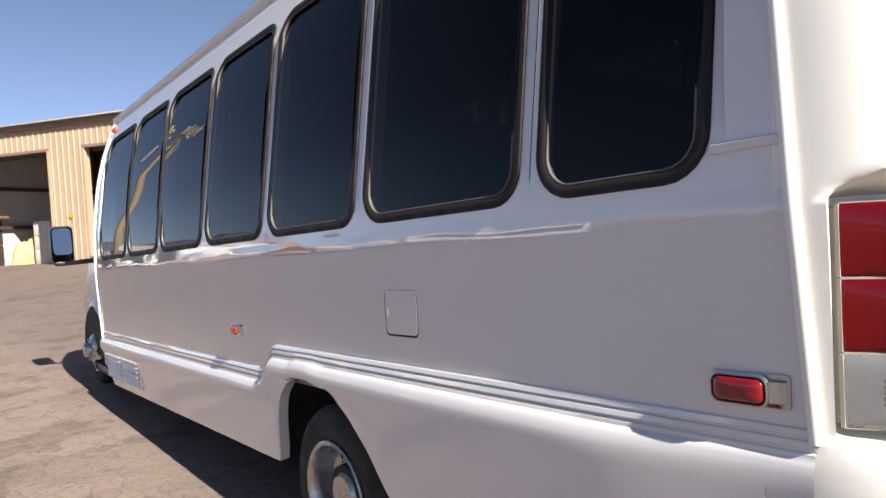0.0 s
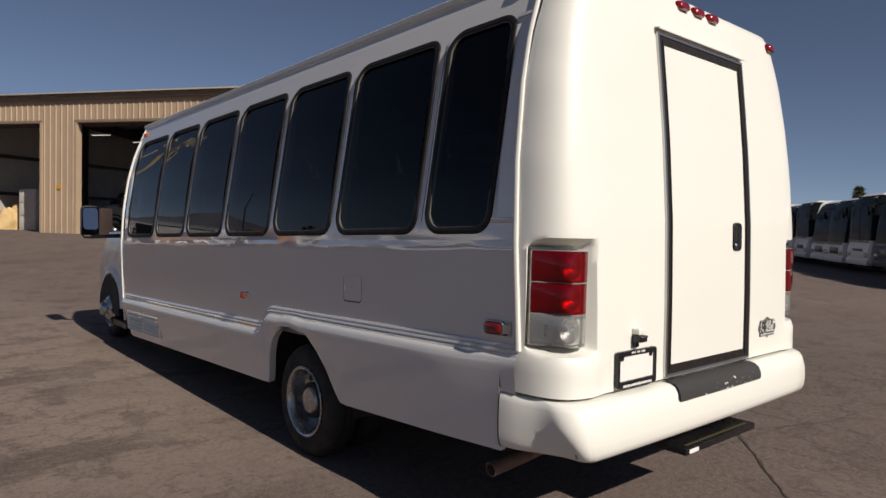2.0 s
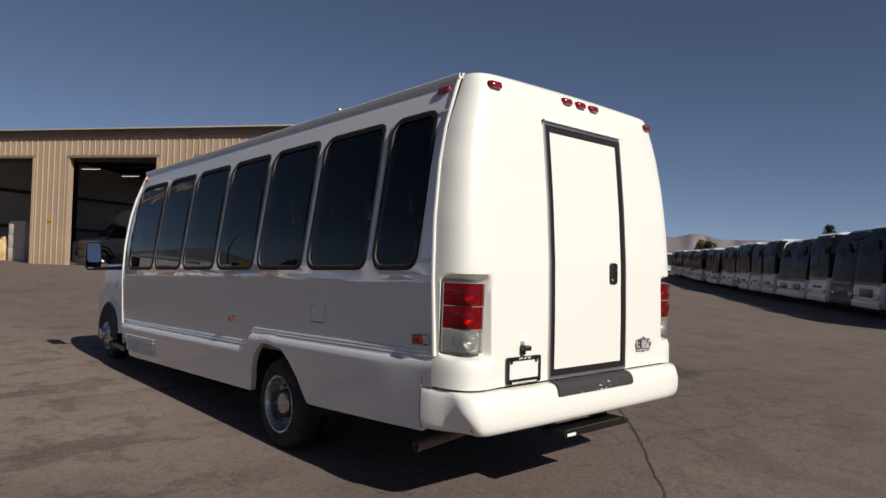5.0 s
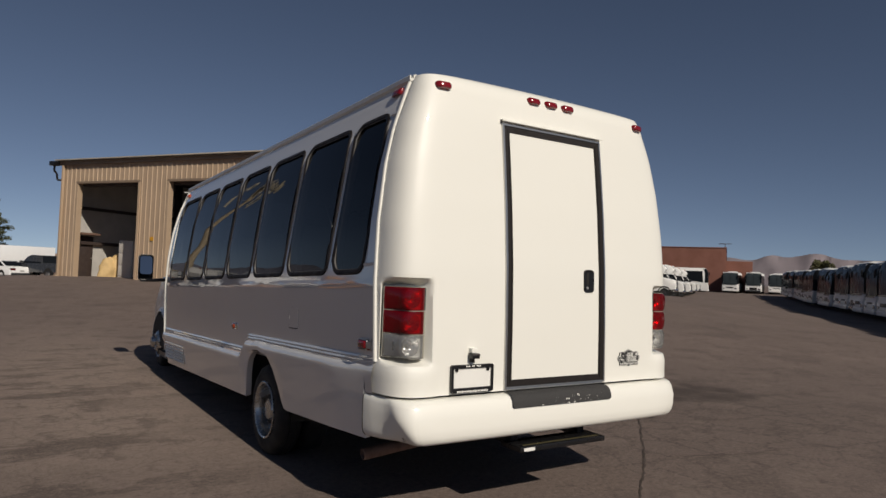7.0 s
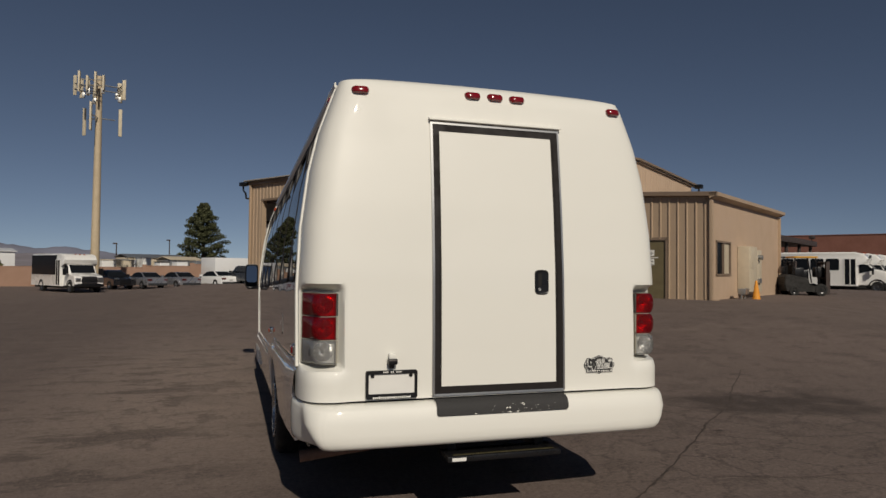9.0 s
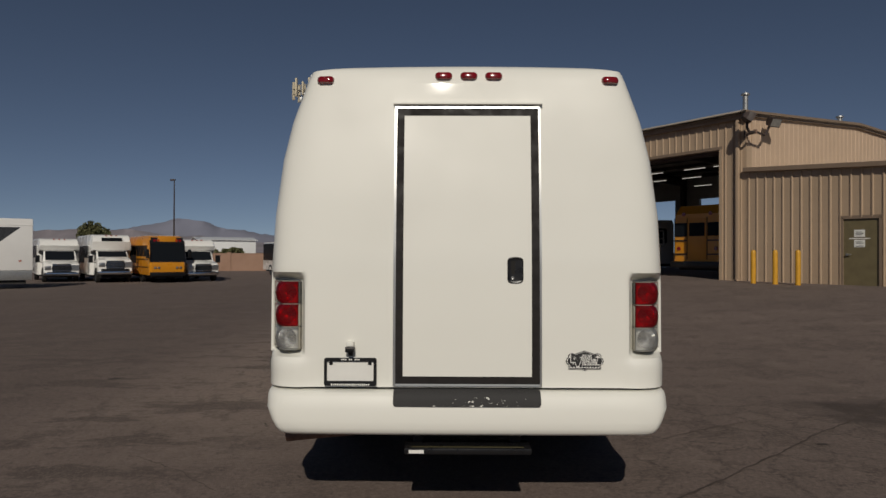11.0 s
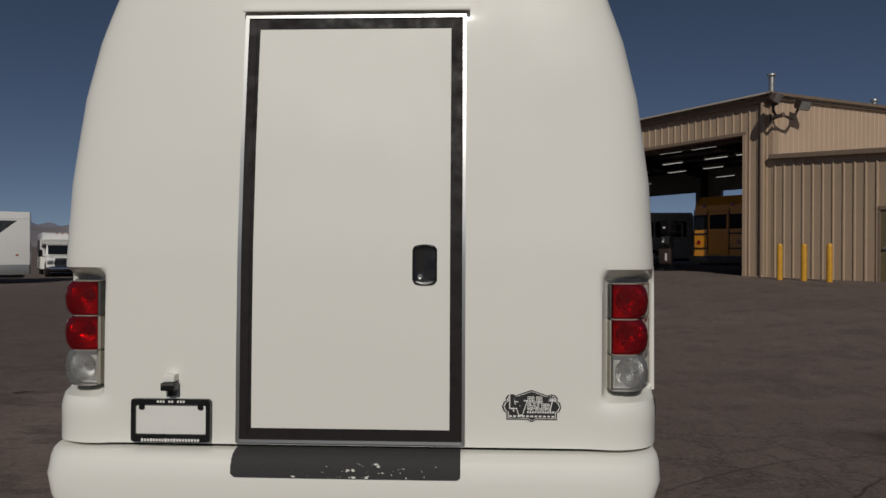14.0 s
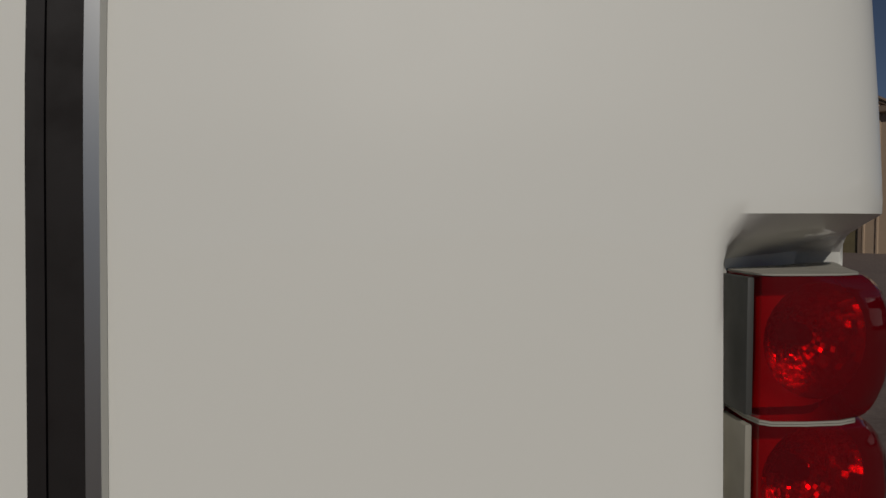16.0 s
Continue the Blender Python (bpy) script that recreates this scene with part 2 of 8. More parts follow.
RUST = material("rusty_exhaust", (0.19, 0.115, 0.085), 0.75, metal=0.3, vary=0.6, scale=18)
# near-black for joints; also laid on as the shade in holes and recesses
GAPBLACK = material("gap_black", (0.012, 0.011, 0.010), 0.9)
UNDER = material("underbody", (0.016, 0.015, 0.014), 0.85, vary=0.3, scale=5)
SEATCLOTH = material("grey_seat_cloth", (0.10, 0.10, 0.115), 0.85, grain=0.4, grain_scale=120)
LINER = material("grey_interior_liner", (0.24, 0.235, 0.225), 0.7, vary=0.2, scale=3)
YELLOW = material("safety_yellow_paint", (0.62, 0.31, 0.02), 0.5, vary=0.4, scale=9, grain=0.2)
SIDING = material("tan_ribbed_metal", (0.425, 0.31, 0.212), 0.5, vary=0.22, scale=0.7, grain=0.12, grain_scale=14)
STUCCO = material("tan_flat_panel", (0.51, 0.37, 0.262), 0.6, vary=0.18, scale=0.8, grain=0.15, grain_scale=25)
TRIM = material("brown_trim", (0.215, 0.155, 0.11), 0.5, vary=0.25, scale=3)
ROOFMETAL = material("roof_sheet", (0.42, 0.37, 0.31), 0.45, vary=0.3, scale=1.0)
STEEL = material("dark_primer_steel", (0.045, 0.030, 0.026), 0.6, vary=0.3, scale=3)
INSULATION = material("white_insulation", (0.46, 0.44, 0.41), 0.8, vary=0.3, scale=1.5)
CONCRETE = material("shop_floor_concrete", (0.11, 0.098, 0.088), 0.75, vary=0.5, scale=0.8, grain=0.3, grain_scale=30)
OLIVE = material("olive_door_paint", (0.155, 0.125, 0.065), 0.5, vary=0.45, scale=3)
PAPER = material("white_paper", (0.75, 0.74, 0.70), 0.7, vary=0.1, scale=8)
INK = material("black_ink", (0.02, 0.02, 0.02), 0.6)
# the blue-grey base colour carries the sky's reflection in the glass
COACHGLASS = material("windscreen_sky_tint", (0.036, 0.046, 0.052), 0.2, vary=0.6, scale=1.4, ior=1.20)
COACHGLASS.node_tree.nodes["Principled BSDF"].inputs["Specular IOR Level"].default_value = 0.11
COACHWHITE = material("coach_white_paint", (0.76, 0.75, 0.73), 0.35, vary=0.12, scale=0.8, coat=0.1, spread=0.25)
CUTWHITE = material("shuttle_white_paint", (0.78, 0.77, 0.74), 0.25, vary=0.1, scale=1.0, coat=0.4)
SCHOOL = material("school_bus_yellow", (0.60, 0.235, 0.012), 0.3, vary=0.2, scale=1.2, coat=0.3)
BLACKPAINT = material("black_car_paint", (0.012, 0.013, 0.016), 0.12, vary=0.1, coat=0.6)
SILVER = material("silver_car_paint", (0.30, 0.30, 0.32), 0.28, metal=0.6, vary=0.1, coat=0.6)
# shuttle white greyed to stand for the dim light inside the bay
DIMWHITE = material("shaded_shuttle_white", (0.36, 0.35, 0.33), 0.5, vary=0.3, scale=1.5)
CARWHITE = material("white_car_paint", (0.78, 0.78, 0.77), 0.2, vary=0.05, coat=0.6)
COACHDARK = material("graphite_coach_paint", (0.040, 0.040, 0.044), 0.45, vary=0.3, scale=1.0)
GRAPHITE = material("graphite_truck_paint", (0.05, 0.052, 0.056), 0.25, metal=0.3, vary=0.1, coat=0.5)
BLOCKWALL = material("tan_block_wall", (0.33, 0.20, 0.14), 0.9, vary=0.25, scale=1.0, grain=0.3, grain_scale=20)
BRICK = material("red_brown_brick", (0.215, 0.088, 0.062), 0.85, vary=0.3, scale=0.5, grain=0.3, grain_scale=9)
POLE = material("cream_pole_paint", (0.50, 0.40, 0.27), 0.6, vary=0.25, scale=1.0)
ANTENNA = material("antenna_cream", (0.60, 0.52, 0.38), 0.5, vary=0.2, scale=2.0)
NEEDLES = material("pine_needles", (0.068, 0.075, 0.030), 0.8, spread=0.0, vary=0.6, scale=1.2)
LEAVES = material("shrub_leaves", (0.10, 0.10, 0.040), 0.8, vary=0.6, scale=1.5)
BARK = material("bark", (0.10, 0.065, 0.040), 0.9, vary=0.4, scale=6, bump=0.6, bump_scale=20)
# distance haze is mixed into these rock colours: grey, pink and blue
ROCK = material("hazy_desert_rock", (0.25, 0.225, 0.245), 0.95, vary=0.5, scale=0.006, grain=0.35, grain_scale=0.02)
HAZEROCK = material("pink_haze_rock", (0.21, 0.178, 0.192), 0.95, vary=0.4, scale=0.004)
FARROCK = material("blue_haze_rock", (0.21, 0.215, 0.27), 0.95, vary=0.4, scale=0.003)
CONE = material("orange_cone", (0.75, 0.30, 0.03), 0.55, vary=0.2, scale=12)
GALV = material("galvanised_steel", (0.42, 0.42, 0.41), 0.4, metal=0.8, vary=0.3, scale=10)
CABINET = material("beige_cabinet_paint", (0.55, 0.47, 0.35), 0.5, vary=0.2, scale=4)
CRACKBED = material("dusty_crack_bed", (0.064, 0.047, 0.038), 0.95, vary=0.6, scale=5.0)
CRACK = material("dark_crack_filler", (0.046, 0.036, 0.030), 0.9, vary=0.3, scale=12)


# ---- mesh helpers ----
def mesh_of(name, bm, mat, smooth=False):
    bmesh.ops.recalc_face_normals(bm, faces=bm.faces)
    me = bpy.data.meshes.new(name)
    bm.to_mesh(me)
    bm.free()
    for m in (mat if isinstance(mat, (list, tuple)) else [mat]):
        me.materials.append(m)
    if smooth:
        me.shade_smooth()
        me.set_sharp_from_angle(angle=radians(38))
    return me


def part(name, bm, mat, parent=None, label="", smooth=True, at=None):
    """One bmesh as one mesh object, under a thing or a part."""
    ob = new(name, mesh_of(name, bm, mat, smooth))
    if parent is not None:
        ob.parent = parent
    if at is not None:
        ob.matrix_basis = at
    if label:
        ob["label"] = label
    return ob


def thing(name, label, category, m=None, group="", kind=""):
    ob = new(name)
    ob.empty_display_size = 0.2
    if m is not None:
        ob.matrix_basis = m
    return tagged(ob, label, category, group, kind)


def add_box(bm, x0, x1, y0, y1, z0, z1, bevel=0.0, m=None):
    b2 = bmesh.new()
    bmesh.ops.create_cube(b2, size=1.0)
    for v in b2.verts:
        v.co = Vector(((x0 + x1) / 2 + v.co.x * (x1 - x0), (y0 + y1) / 2 + v.co.y * (y1 - y0), (z0 + z1) / 2 + v.co.z * (z1 - z0)))
    if bevel:
        bmesh.ops.bevel(b2, geom=b2.edges[:], offset=bevel, segments=2, affect="EDGES", profile=0.6)
    if m is not None:
        bmesh.ops.transform(b2, matrix=m, verts=b2.verts)
    merge(bm, b2)


def merge(bm, b2):
    made = [bm.verts.new(v.co) for v in b2.verts]
    b2.verts.index_update()
    for f in b2.faces:
        try:
            bm.faces.new([made[v.index] for v in f.verts]).material_index = f.material_index
        except ValueError:
            pass
    b2.free()


def loft(bm, loops, closed=True, cap0=False, cap1=False):
    """Skin a row of point loops of one length."""
    rows = [[bm.verts.new(p) for p in lp] for lp in loops]
    n = len(rows[0])
    for a, b in zip(rows, rows[1:]):
        for i in range(n if closed else n - 1):
            j = (i + 1) % n
            try:
                bm.faces.new((a[i], a[j], b[j], b[i]))
            except ValueError:
                pass
    if cap0:
        bm.faces.new(rows[0][::-1])
    if cap1:
        bm.faces.new(rows[-1])
    return rows


def add_tube(bm, p0, p1, r0, r1=None, seg=12, caps=True):
    p0, p1 = Vector(p0), Vector(p1)
    r1 = r0 if r1 is None else r1
    q = (p1 - p0).to_track_quat("Z", "Y").to_matrix()
    rings = [[p + q @ Vector((math.cos(a) * r, math.sin(a) * r, 0)) for a in [2 * math.pi * i / seg for i in range(seg)]] for p, r in ((p0, r0), (p1, r1))]
    loft(bm, rings, True, caps, caps)


def add_lathe(bm, profile, axis_m, seg=28, close=False):
    """profile: (radius, height) pairs turned about the z axis of axis_m."""
    loops = [[axis_m @ Vector((r * math.cos(2 * math.pi * i / seg), r * math.sin(2 * math.pi * i / seg), h)) for i in range(seg)] for r, h in profile]
    loft(bm, loops, True, close, close)


def round_rect(w, h, r, n=5):
    """Corner-rounded rectangle about the origin, as (u, v) pairs."""
    pts = []
    for cx, cy, a0 in ((w / 2 - r, h / 2 - r, 0), (-w / 2 + r, h / 2 - r, 90), (-w / 2 + r, -h / 2 + r, 180), (w / 2 - r, -h / 2 + r, 270)):
        for i in range(n + 1):
            a = radians(a0 + 90 * i / n)
            pts.append((cx + r * math.cos(a), cy + r * math.sin(a)))
    return pts


def add_slab(bm, outline, place, t0, t1):
    """A plate of the outline (u, v); place(u, v, depth) gives the point."""
    loft(bm, [[place(u, v, t0) for u, v in outline], [place(u, v, t1) for u, v in outline]], True, True, True)


def interp(x, xs, ys):
    return float(np.interp(x, xs, ys))


# ---- ground ----
ALONG = Vector((0.55, -0.835, 0)).normalized()     # along the workshop's front
ACROSS = Vector((0.835, 0.55, 0)).normalized()     # into the workshop
CORNER = Vector((9.83, 19.3, 0))                    # corner between the bays and the office


def smooth01(x):
    x = min(1.0, max(0.0, x))
    return x * x * (3 - 2 * x)


def ground_z(x, y):
    """The yard rises gently to the workshop and falls away to its far sides."""
    p = Vector((x, y, 0)) - CORNER
    s, u = p.dot(ALONG), p.dot(ACROSS)
    ds, du = max(0, -19.4 - s, s - 6.2), max(0, -u, u - 22)
    near = smooth01(1 - math.hypot(ds, du) / 13.5)
    far = smooth01((math.hypot(x, y) - 8) / 35)
    rise = min(0.8, 0.012 * max(0.0, 0.8 * x + 0.6 * y - 70))
    shelf = 0.50 * smooth01((17 - s) / 8) * smooth01((u - 6) / 14)       # the yard beyond the office lies level with it
    return 0.70 * near + (max(rise, shelf) - 0.30 * far) * (1 - near)


def build_ground():
    def axis(lo, hi):
        out, v, step = [0.0], 0.0, 0.5
        while v < hi:
            v += step
            out.append(v)
            if v > 30:
                step *= 1.25
        v, step, left = 0.0, 0.5, []
        while v > lo:
            v -= step
            left.append(v)
            if v < -30:
                step *= 1.25
        return left[::-1] + out
    xs, ys = axis(-4500, 4500), axis(-4500, 4500)
    bm = bmesh.new()
    grid = [[bm.verts.new((x, y, ground_z(x, y))) for x in xs] for y in ys]
    for a, b in zip(grid, grid[1:]):
        for i in range(len(xs) - 1):
            bm.faces.new((a[i], a[i + 1], b[i + 1], b[i]))
    g = part("ground", bm, ASPHALT)
    return tagged(g, "worn brown-grey asphalt yard with stains and cracks", "ground", kind="structure")


GROUND = build_ground()


def crack(points, width, seed):
    """A ragged open crack with a sunken dark bed, laid along the points."""
    rnd = random.Random(seed)
    pts = []
    for (x0, y0), (x1, y1) in zip(points, points[1:]):
        n = max(2, int(math.hypot(x1 - x0, y1 - y0) / 0.06))
        pts += [(x0 + (x1 - x0) * i / n, y0 + (y1 - y0) * i / n) for i in range(n)]
    pts.append(points[-1])
    bm = bmesh.new()
    prev, off = None, 0.0
    for i, (x, y) in enumerate(pts):
        a = Vector(pts[min(i + 1, len(pts) - 1)]) - Vector(pts[max(i - 1, 0)])
        side = Vector((-a.y, a.x)).normalized()
        off = off * 0.82 + rnd.uniform(-0.012, 0.012)
        w = width * rnd.uniform(0.35, 1.0) * (0.3 + 0.7 * math.sin(math.pi * (i + 0.5) / len(pts)))
        c = Vector((x, y)) + side * off
        pair = [bm.verts.new((c.x + side.x * k * w, c.y + side.y * k * w, ground_z(x, y) + 0.004)) for k in (-0.5, 0.5)]
        if prev:
            bm.faces.new((prev[0], prev[1], pair[1], pair[0]))
        prev = pair
    part("crack", bm, CRACKBED, GROUND, smooth=False)


for k, (pts, w) in enumerate((
        ([(6.3, 5.0), (4.72, 3.42), (4.1, 2.75), (3.06, 1.85), (2.48, 1.32), (1.83, 0.75), (1.49, 0.47), (0.92, 0.01), (0.46, -0.33), (-0.3, -0.9), (-1.4, -1.5)], 0.028),
        ([(1.82, 0.74), (2.0, 0.46), (2.5, 0.30), (3.6, 0.10)], 0.012),
        ([(1.2, 1.45), (1.45, 1.53), (1.96, 1.98), (2.84, 2.47), (4.0, 2.7)], 0.010),
        ([(3.06, 1.85), (3.3, 1.5), (3.9, 1.2), (4.4, 0.7)], 0.010),
        ([(5.05, 1.72), (5.7, 1.45), (6.9, 1.35), (8.2, 0.9)], 0.012),
        ([(-1.7, 0.5), (-2.1, 0.9), (-2.6, 1.25)], 0.010),
        ([(-1.6, -0.4), (-0.6, -0.7), (0.2, -0.5), (1.0, -0.9)], 0.008))):
    crack(pts, w, k)


def stain(x, y, rx, ry, seed, turn=0.0):
    """A flat dark oil stain with a ragged edge."""
    rnd = random.Random(seed)
    bm = bmesh.new()
    n = 22
    pts = []
    for i in range(n):
        a = 2 * math.pi * i / n
        k = rnd.uniform(0.8, 1.15)
        u, v = rx * k * math.cos(a), ry * k * math.sin(a)
        pts.append((x + u * math.cos(turn) - v * math.sin(turn), y + u * math.sin(turn) + v * math.cos(turn)))
    bm.faces.new([bm.verts.new((a, b, ground_z(a, b) + 0.004)) for a, b in pts])
    part("oil_stain", bm, CRACK, GROUND, smooth=False)


stain(-4.4, 4.5, 0.10, 0.05, 2, 0.5)
stain(3.1, 1.7, 0.05, 0.03, 3)
stain(-5.4, 2.2, 0.12, 0.04, 4, 0.8)
stain(5.3, 3.4, 0.09, 0.04, 5)


# ---- the shuttle bus ----
BUS = thing("shuttle_bus", "white shuttle bus with dark tinted windows parked on the yard", "bus")
RAKE = 0.037                                  # the body sits nose-down by this slope


def rk(x, y, z):
    """A point of the raked body."""
    return Vector((x, y, z - RAKE * y))


HZ = [0.30, 0.80, 1.48, 1.86, 2.22, 2.47, 2.74, 2.82]
HX = [1.215, 1.240, 1.248, 1.230, 1.184, 1.126, 1.030, 0.997]
RZ = [0.78, 0.84, 1.2, 1.6, 2.0, 2.3, 2.56, 2.74, 2.80, 2.840, 2.862]
RY = [-0.008, 0.0, 0.006, 0.02, 0.052, 0.085, 0.117, 0.149, 0.180, 0.238, 0.34]
SEAM = 0.245                                  # where the side panel meets the rear cap
CAP_END = 0.31                                # where the rear cap has turned into the sides


def half_width(z):
    return interp(z, HZ, HX)


def rear_y(x, z):
    """The rear face: leaning in and slightly crowned, rounding to the sides."""
    hw = half_width(z)
    y0 = interp(z, RZ, RY)
    k = min(1.0, abs(x) / hw)
    return y0 + (CAP_END - y0) * (1 - (1 - k ** 19.0) ** (1 / 2.1))


def rear_strip(bm, xa, xb, za, zb, out, thick, nx=2, nz=14):
    """A band laid on the rear face, standing proud by out."""
    loops = []
    for j in range(nz + 1):
        z = za + (zb - za) * j / nz
        top = [Vector((xa + (xb - xa) * i / nx, rear_y(xa + (xb - xa) * i / nx, z) - out, z)) for i in range(nx + 1)]
        back = [p + Vector((0, thick, 0)) for p in top[::-1]]
        loops.append(top + back)
    loft(bm, loops, True, True, True)


def build_body():
    # rear cap with recesses for the lamp stacks
    bm = bmesh.new()
    zs = sorted(set([0.818, 0.82, 0.83, 0.87, 0.91, 0.95, 0.98, 0.995, 1.01, 1.02, 1.03, 1.045, 1.06, 1.1, 1.15, 1.2, 1.25, 1.3, 1.35, 1.4, 1.43, 1.455, 1.47, 1.485, 1.50, 1.515, 1.53, 1.55, 1.58]
                    + [1.62 + 0.06 * i for i in range(19)] + [2.74, 2.77, 2.80, 2.82, 2.835, 2.848, 2.857, 2.862]))
    ks = [0, 0.12, 0.24, 0.36, 0.48, 0.58, 0.66, 0.72, 0.76, 0.775, 0.785, 0.795, 0.805, 0.815, 0.83, 0.85, 0.87, 0.89, 0.91, 0.925, 0.94, 0.952, 0.962, 0.971, 0.979, 0.986, 0.991, 0.995, 0.998, 0.9993, 1.0]
    rows = [[(k * 1.2, 0.05 + 0.25 * abs(k) ** 9, 0.818) for k in [-v for v in ks[:0:-1]] + ks]]
    for z in zs:
        hw = half_width(z)
        low0 = 0.022 * smooth01((1.01 - z) / 0.06)           # the ledge under the lamps stands proud
        top = max(0.0, (z - 2.80) / 0.055)
        hw_t = hw - 0.25 * top * top
        row = []
        for k in [-v for v in ks[:0:-1]] + ks:
            low = low0 * smooth01((abs(k) - 0.74) / 0.1)
            x = k * (hw_t + low * 0.4)
            y = rear_y(k * hw, z) - low * (1 - 0.6 * abs(k) ** 6)
            inside = smooth01((abs(x) - 0.984) / 0.046) * smooth01((z - 0.992) / 0.04) * smooth01((1.518 - z) / 0.054)
            floor_y = interp(abs(x), [1.03, 1.19, 1.205, 1.235], [0.098, 0.246, 0.25, 0.215])
            y += (max(y, floor_y) - y) * inside
            zz = z - 0.02 * top * abs(k) ** 2
            row.append((x, y, zz))
        rows.append(row)
    loft(bm, rows, False)
    part("rear_cap", bm, WHITE, BUS)

    # roof skin
    bm = bmesh.new()
    us = [i / 12 for i in range(-12, 13)]
    loops = []
    for y in [0.35, 0.45, 0.8, 1.6, 2.6, 3.6, 4.6, 5.6, 6.1, 6.4]:
        drop = 0.0
        loops.append([rk(u * 0.997, y, 2.864 - 0.066 * abs(u) ** 3.2 - drop) for u in us])
    loft(bm, loops, False)
    part("roof", bm, WHITE, BUS)

    cuts = [0.405, 0.962, 1.835, 2.682, 3.532, 4.405, 5.262, 6.205]
    for sgn in (-1, 1):
        def sk(y, z, out=0.0):
            y = max(y, SEAM + 0.062 * (z - 1.0) - 0.003)          # the panel ends at the leaning seam
            return rk(sgn * (half_width(z) + out), y, z)
        # plain side below and above the windows, and at both ends of the window band
        bm = bmesh.new()
        zl = [0.90, 0.98, 1.06, 1.14, 1.22, 1.30, 1.38, 1.43, 1.46, 1.485, 1.51]
        yl = [SEAM] + cuts + [6.30]
        loft(bm, [[sk(y, z, (0.0028 + 0.0012 * math.sin(7.3 * y) + 0.0008 * math.sin(17.0 * y + 1.0)) * math.exp(-((z - 1.455 - 0.006 * math.sin(5.1 * y)) / 0.022) ** 2)) for z in zl] for y in np.linspace(SEAM, 6.30, 90)], False)
        zt = [2.635, 2.68, 2.72, 2.76, 2.79, 2.815]
        loft(bm, [[sk(y, z) for z in zt] for y in np.linspace(SEAM, 6.30, 30)], False)
        zm = list(np.linspace(1.51, 2.635, 16))
        for ya, yb in ((SEAM, cuts[0]), (cuts[-1], 6.30)):
            loft(bm, [[sk(y, z) for z in zm] for y in (ya, yb)], False)
        # each window cell: wall from the cell's border to the opening
        holes = []
        for ya, yb in zip(cuts, cuts[1:]):
            yc, zc = (ya + yb) / 2, 2.0725
            w, h = yb - ya - 0.075, 1.055
            hole = round_rect(w, h, 0.105, 6)
            W2, H2 = (yb - ya) / 2, 0.5625
            border = []
            for u, v in hole:
                f = min(W2 / abs(u) if u else 1e9, H2 / abs(v) if v else 1e9)
                border.append((u * f, v * f))
            # put the border's corners exactly on the cell's corners
            for cu, cv in ((W2, H2), (-W2, H2), (-W2, -H2), (W2, -H2)):
                i = min(range(len(border)), key=lambda n: (border[n][0] - cu) ** 2 + (border[n][1] - cv) ** 2)
                border[i] = (cu, cv)
            loft(bm, [[sk(yc + u * (1 - f) + U * f, zc + v * (1 - f) + V * f) for (u, v), (U, V) in zip(border, hole)] for f in (0, 0.5, 1.0)], True)
            holes.append((yc, zc, w, h))
        bmesh.ops.remove_doubles(bm, verts=bm.verts, dist=0.0005)
        part("side_wall", bm, WHITE_SHADED, BUS)

        for yc, zc, w, h in holes:
            # rubber gasket: a rounded ring round the opening
            bm = bmesh.new()
            rings = []
            for grow, out in ((-0.020, -0.055), (-0.026, -0.012), (-0.026, 0.002), (-0.020, 0.008), (-0.008, 0.010), (0.005, 0.007), (0.007, 0.0)):
                rings.append([sk(yc + u, zc + v, out) for u, v in round_rect(w + 2 * grow, h + 2 * grow, 0.105 + grow, 6)])
            loft(bm, rings, True)
            win = part("window", bm, SEAL, BUS)
            bm = bmesh.new()
            loft(bm, [[sk(yc + u, zc + v, out) for u, v in round_rect(w + 2 * grow, h + 2 * grow, 0.105 + grow, 6)] for grow, out in ((-0.026, 0.0025), (-0.0285, 0.004), (-0.031, 0.003), (-0.031, -0.006))], True)
            part("glazing_bead", bm, BEAD, win)
            bm = bmesh.new()
            us = np.linspace(-w / 2 + 0.02, w / 2 - 0.02, 6)
            rows = []
            for v in np.linspace(-h / 2 + 0.02, h / 2 - 0.02, 12):
                squeeze = max(0.0, abs(v) - (h / 2 - 0.095)) / 0.075
                inset = 0.0 if squeeze == 0 else 0.07 * (1 - math.sqrt(max(0.0, 1 - squeeze * squeeze)))
                rows.append([sk(yc + u * (1 - inset / (w / 2)), zc + v, -0.004 - 0.008 * (v / h + 0.5)) for u in us])
            loft(bm, rows, False)
            pane = part("pane", bm, TINT, win, "dark tinted glass")
            pane.visible_shadow = False

        # gutter along the eaves
        bm = bmesh.new()
        sec = [(0.0, -0.03), (0.016, -0.034), (0.03, -0.022), (0.032, 0.004), (0.022, 0.012), (0.02, -0.008), (0.004, -0.012), (0.0, 0.014), (-0.02, 0.02)]
        loft(bm, [[rk(sgn * (0.997 + a), y, 2.815 + b) for a, b in sec] for y in np.linspace(0.34, 6.34, 14)], True, True, True)
        part("gutter", bm, WHITE, BUS)

        # seam moulding between side and rear cap, and at the front edge
        for y0, bow in ((SEAM, 0.0), (6.29, 0.0)):
            bm = bmesh.new()
            loops = []
            for z in np.linspace(1.012 if y0 < 1 else 0.60, 2.80, 26):
                y = y0 + (0.062 * (z - 1.0) if y0 < 1 else 0.10 * math.sin(math.pi * (z - 0.6) / 2.2))
                hw = half_width(z)
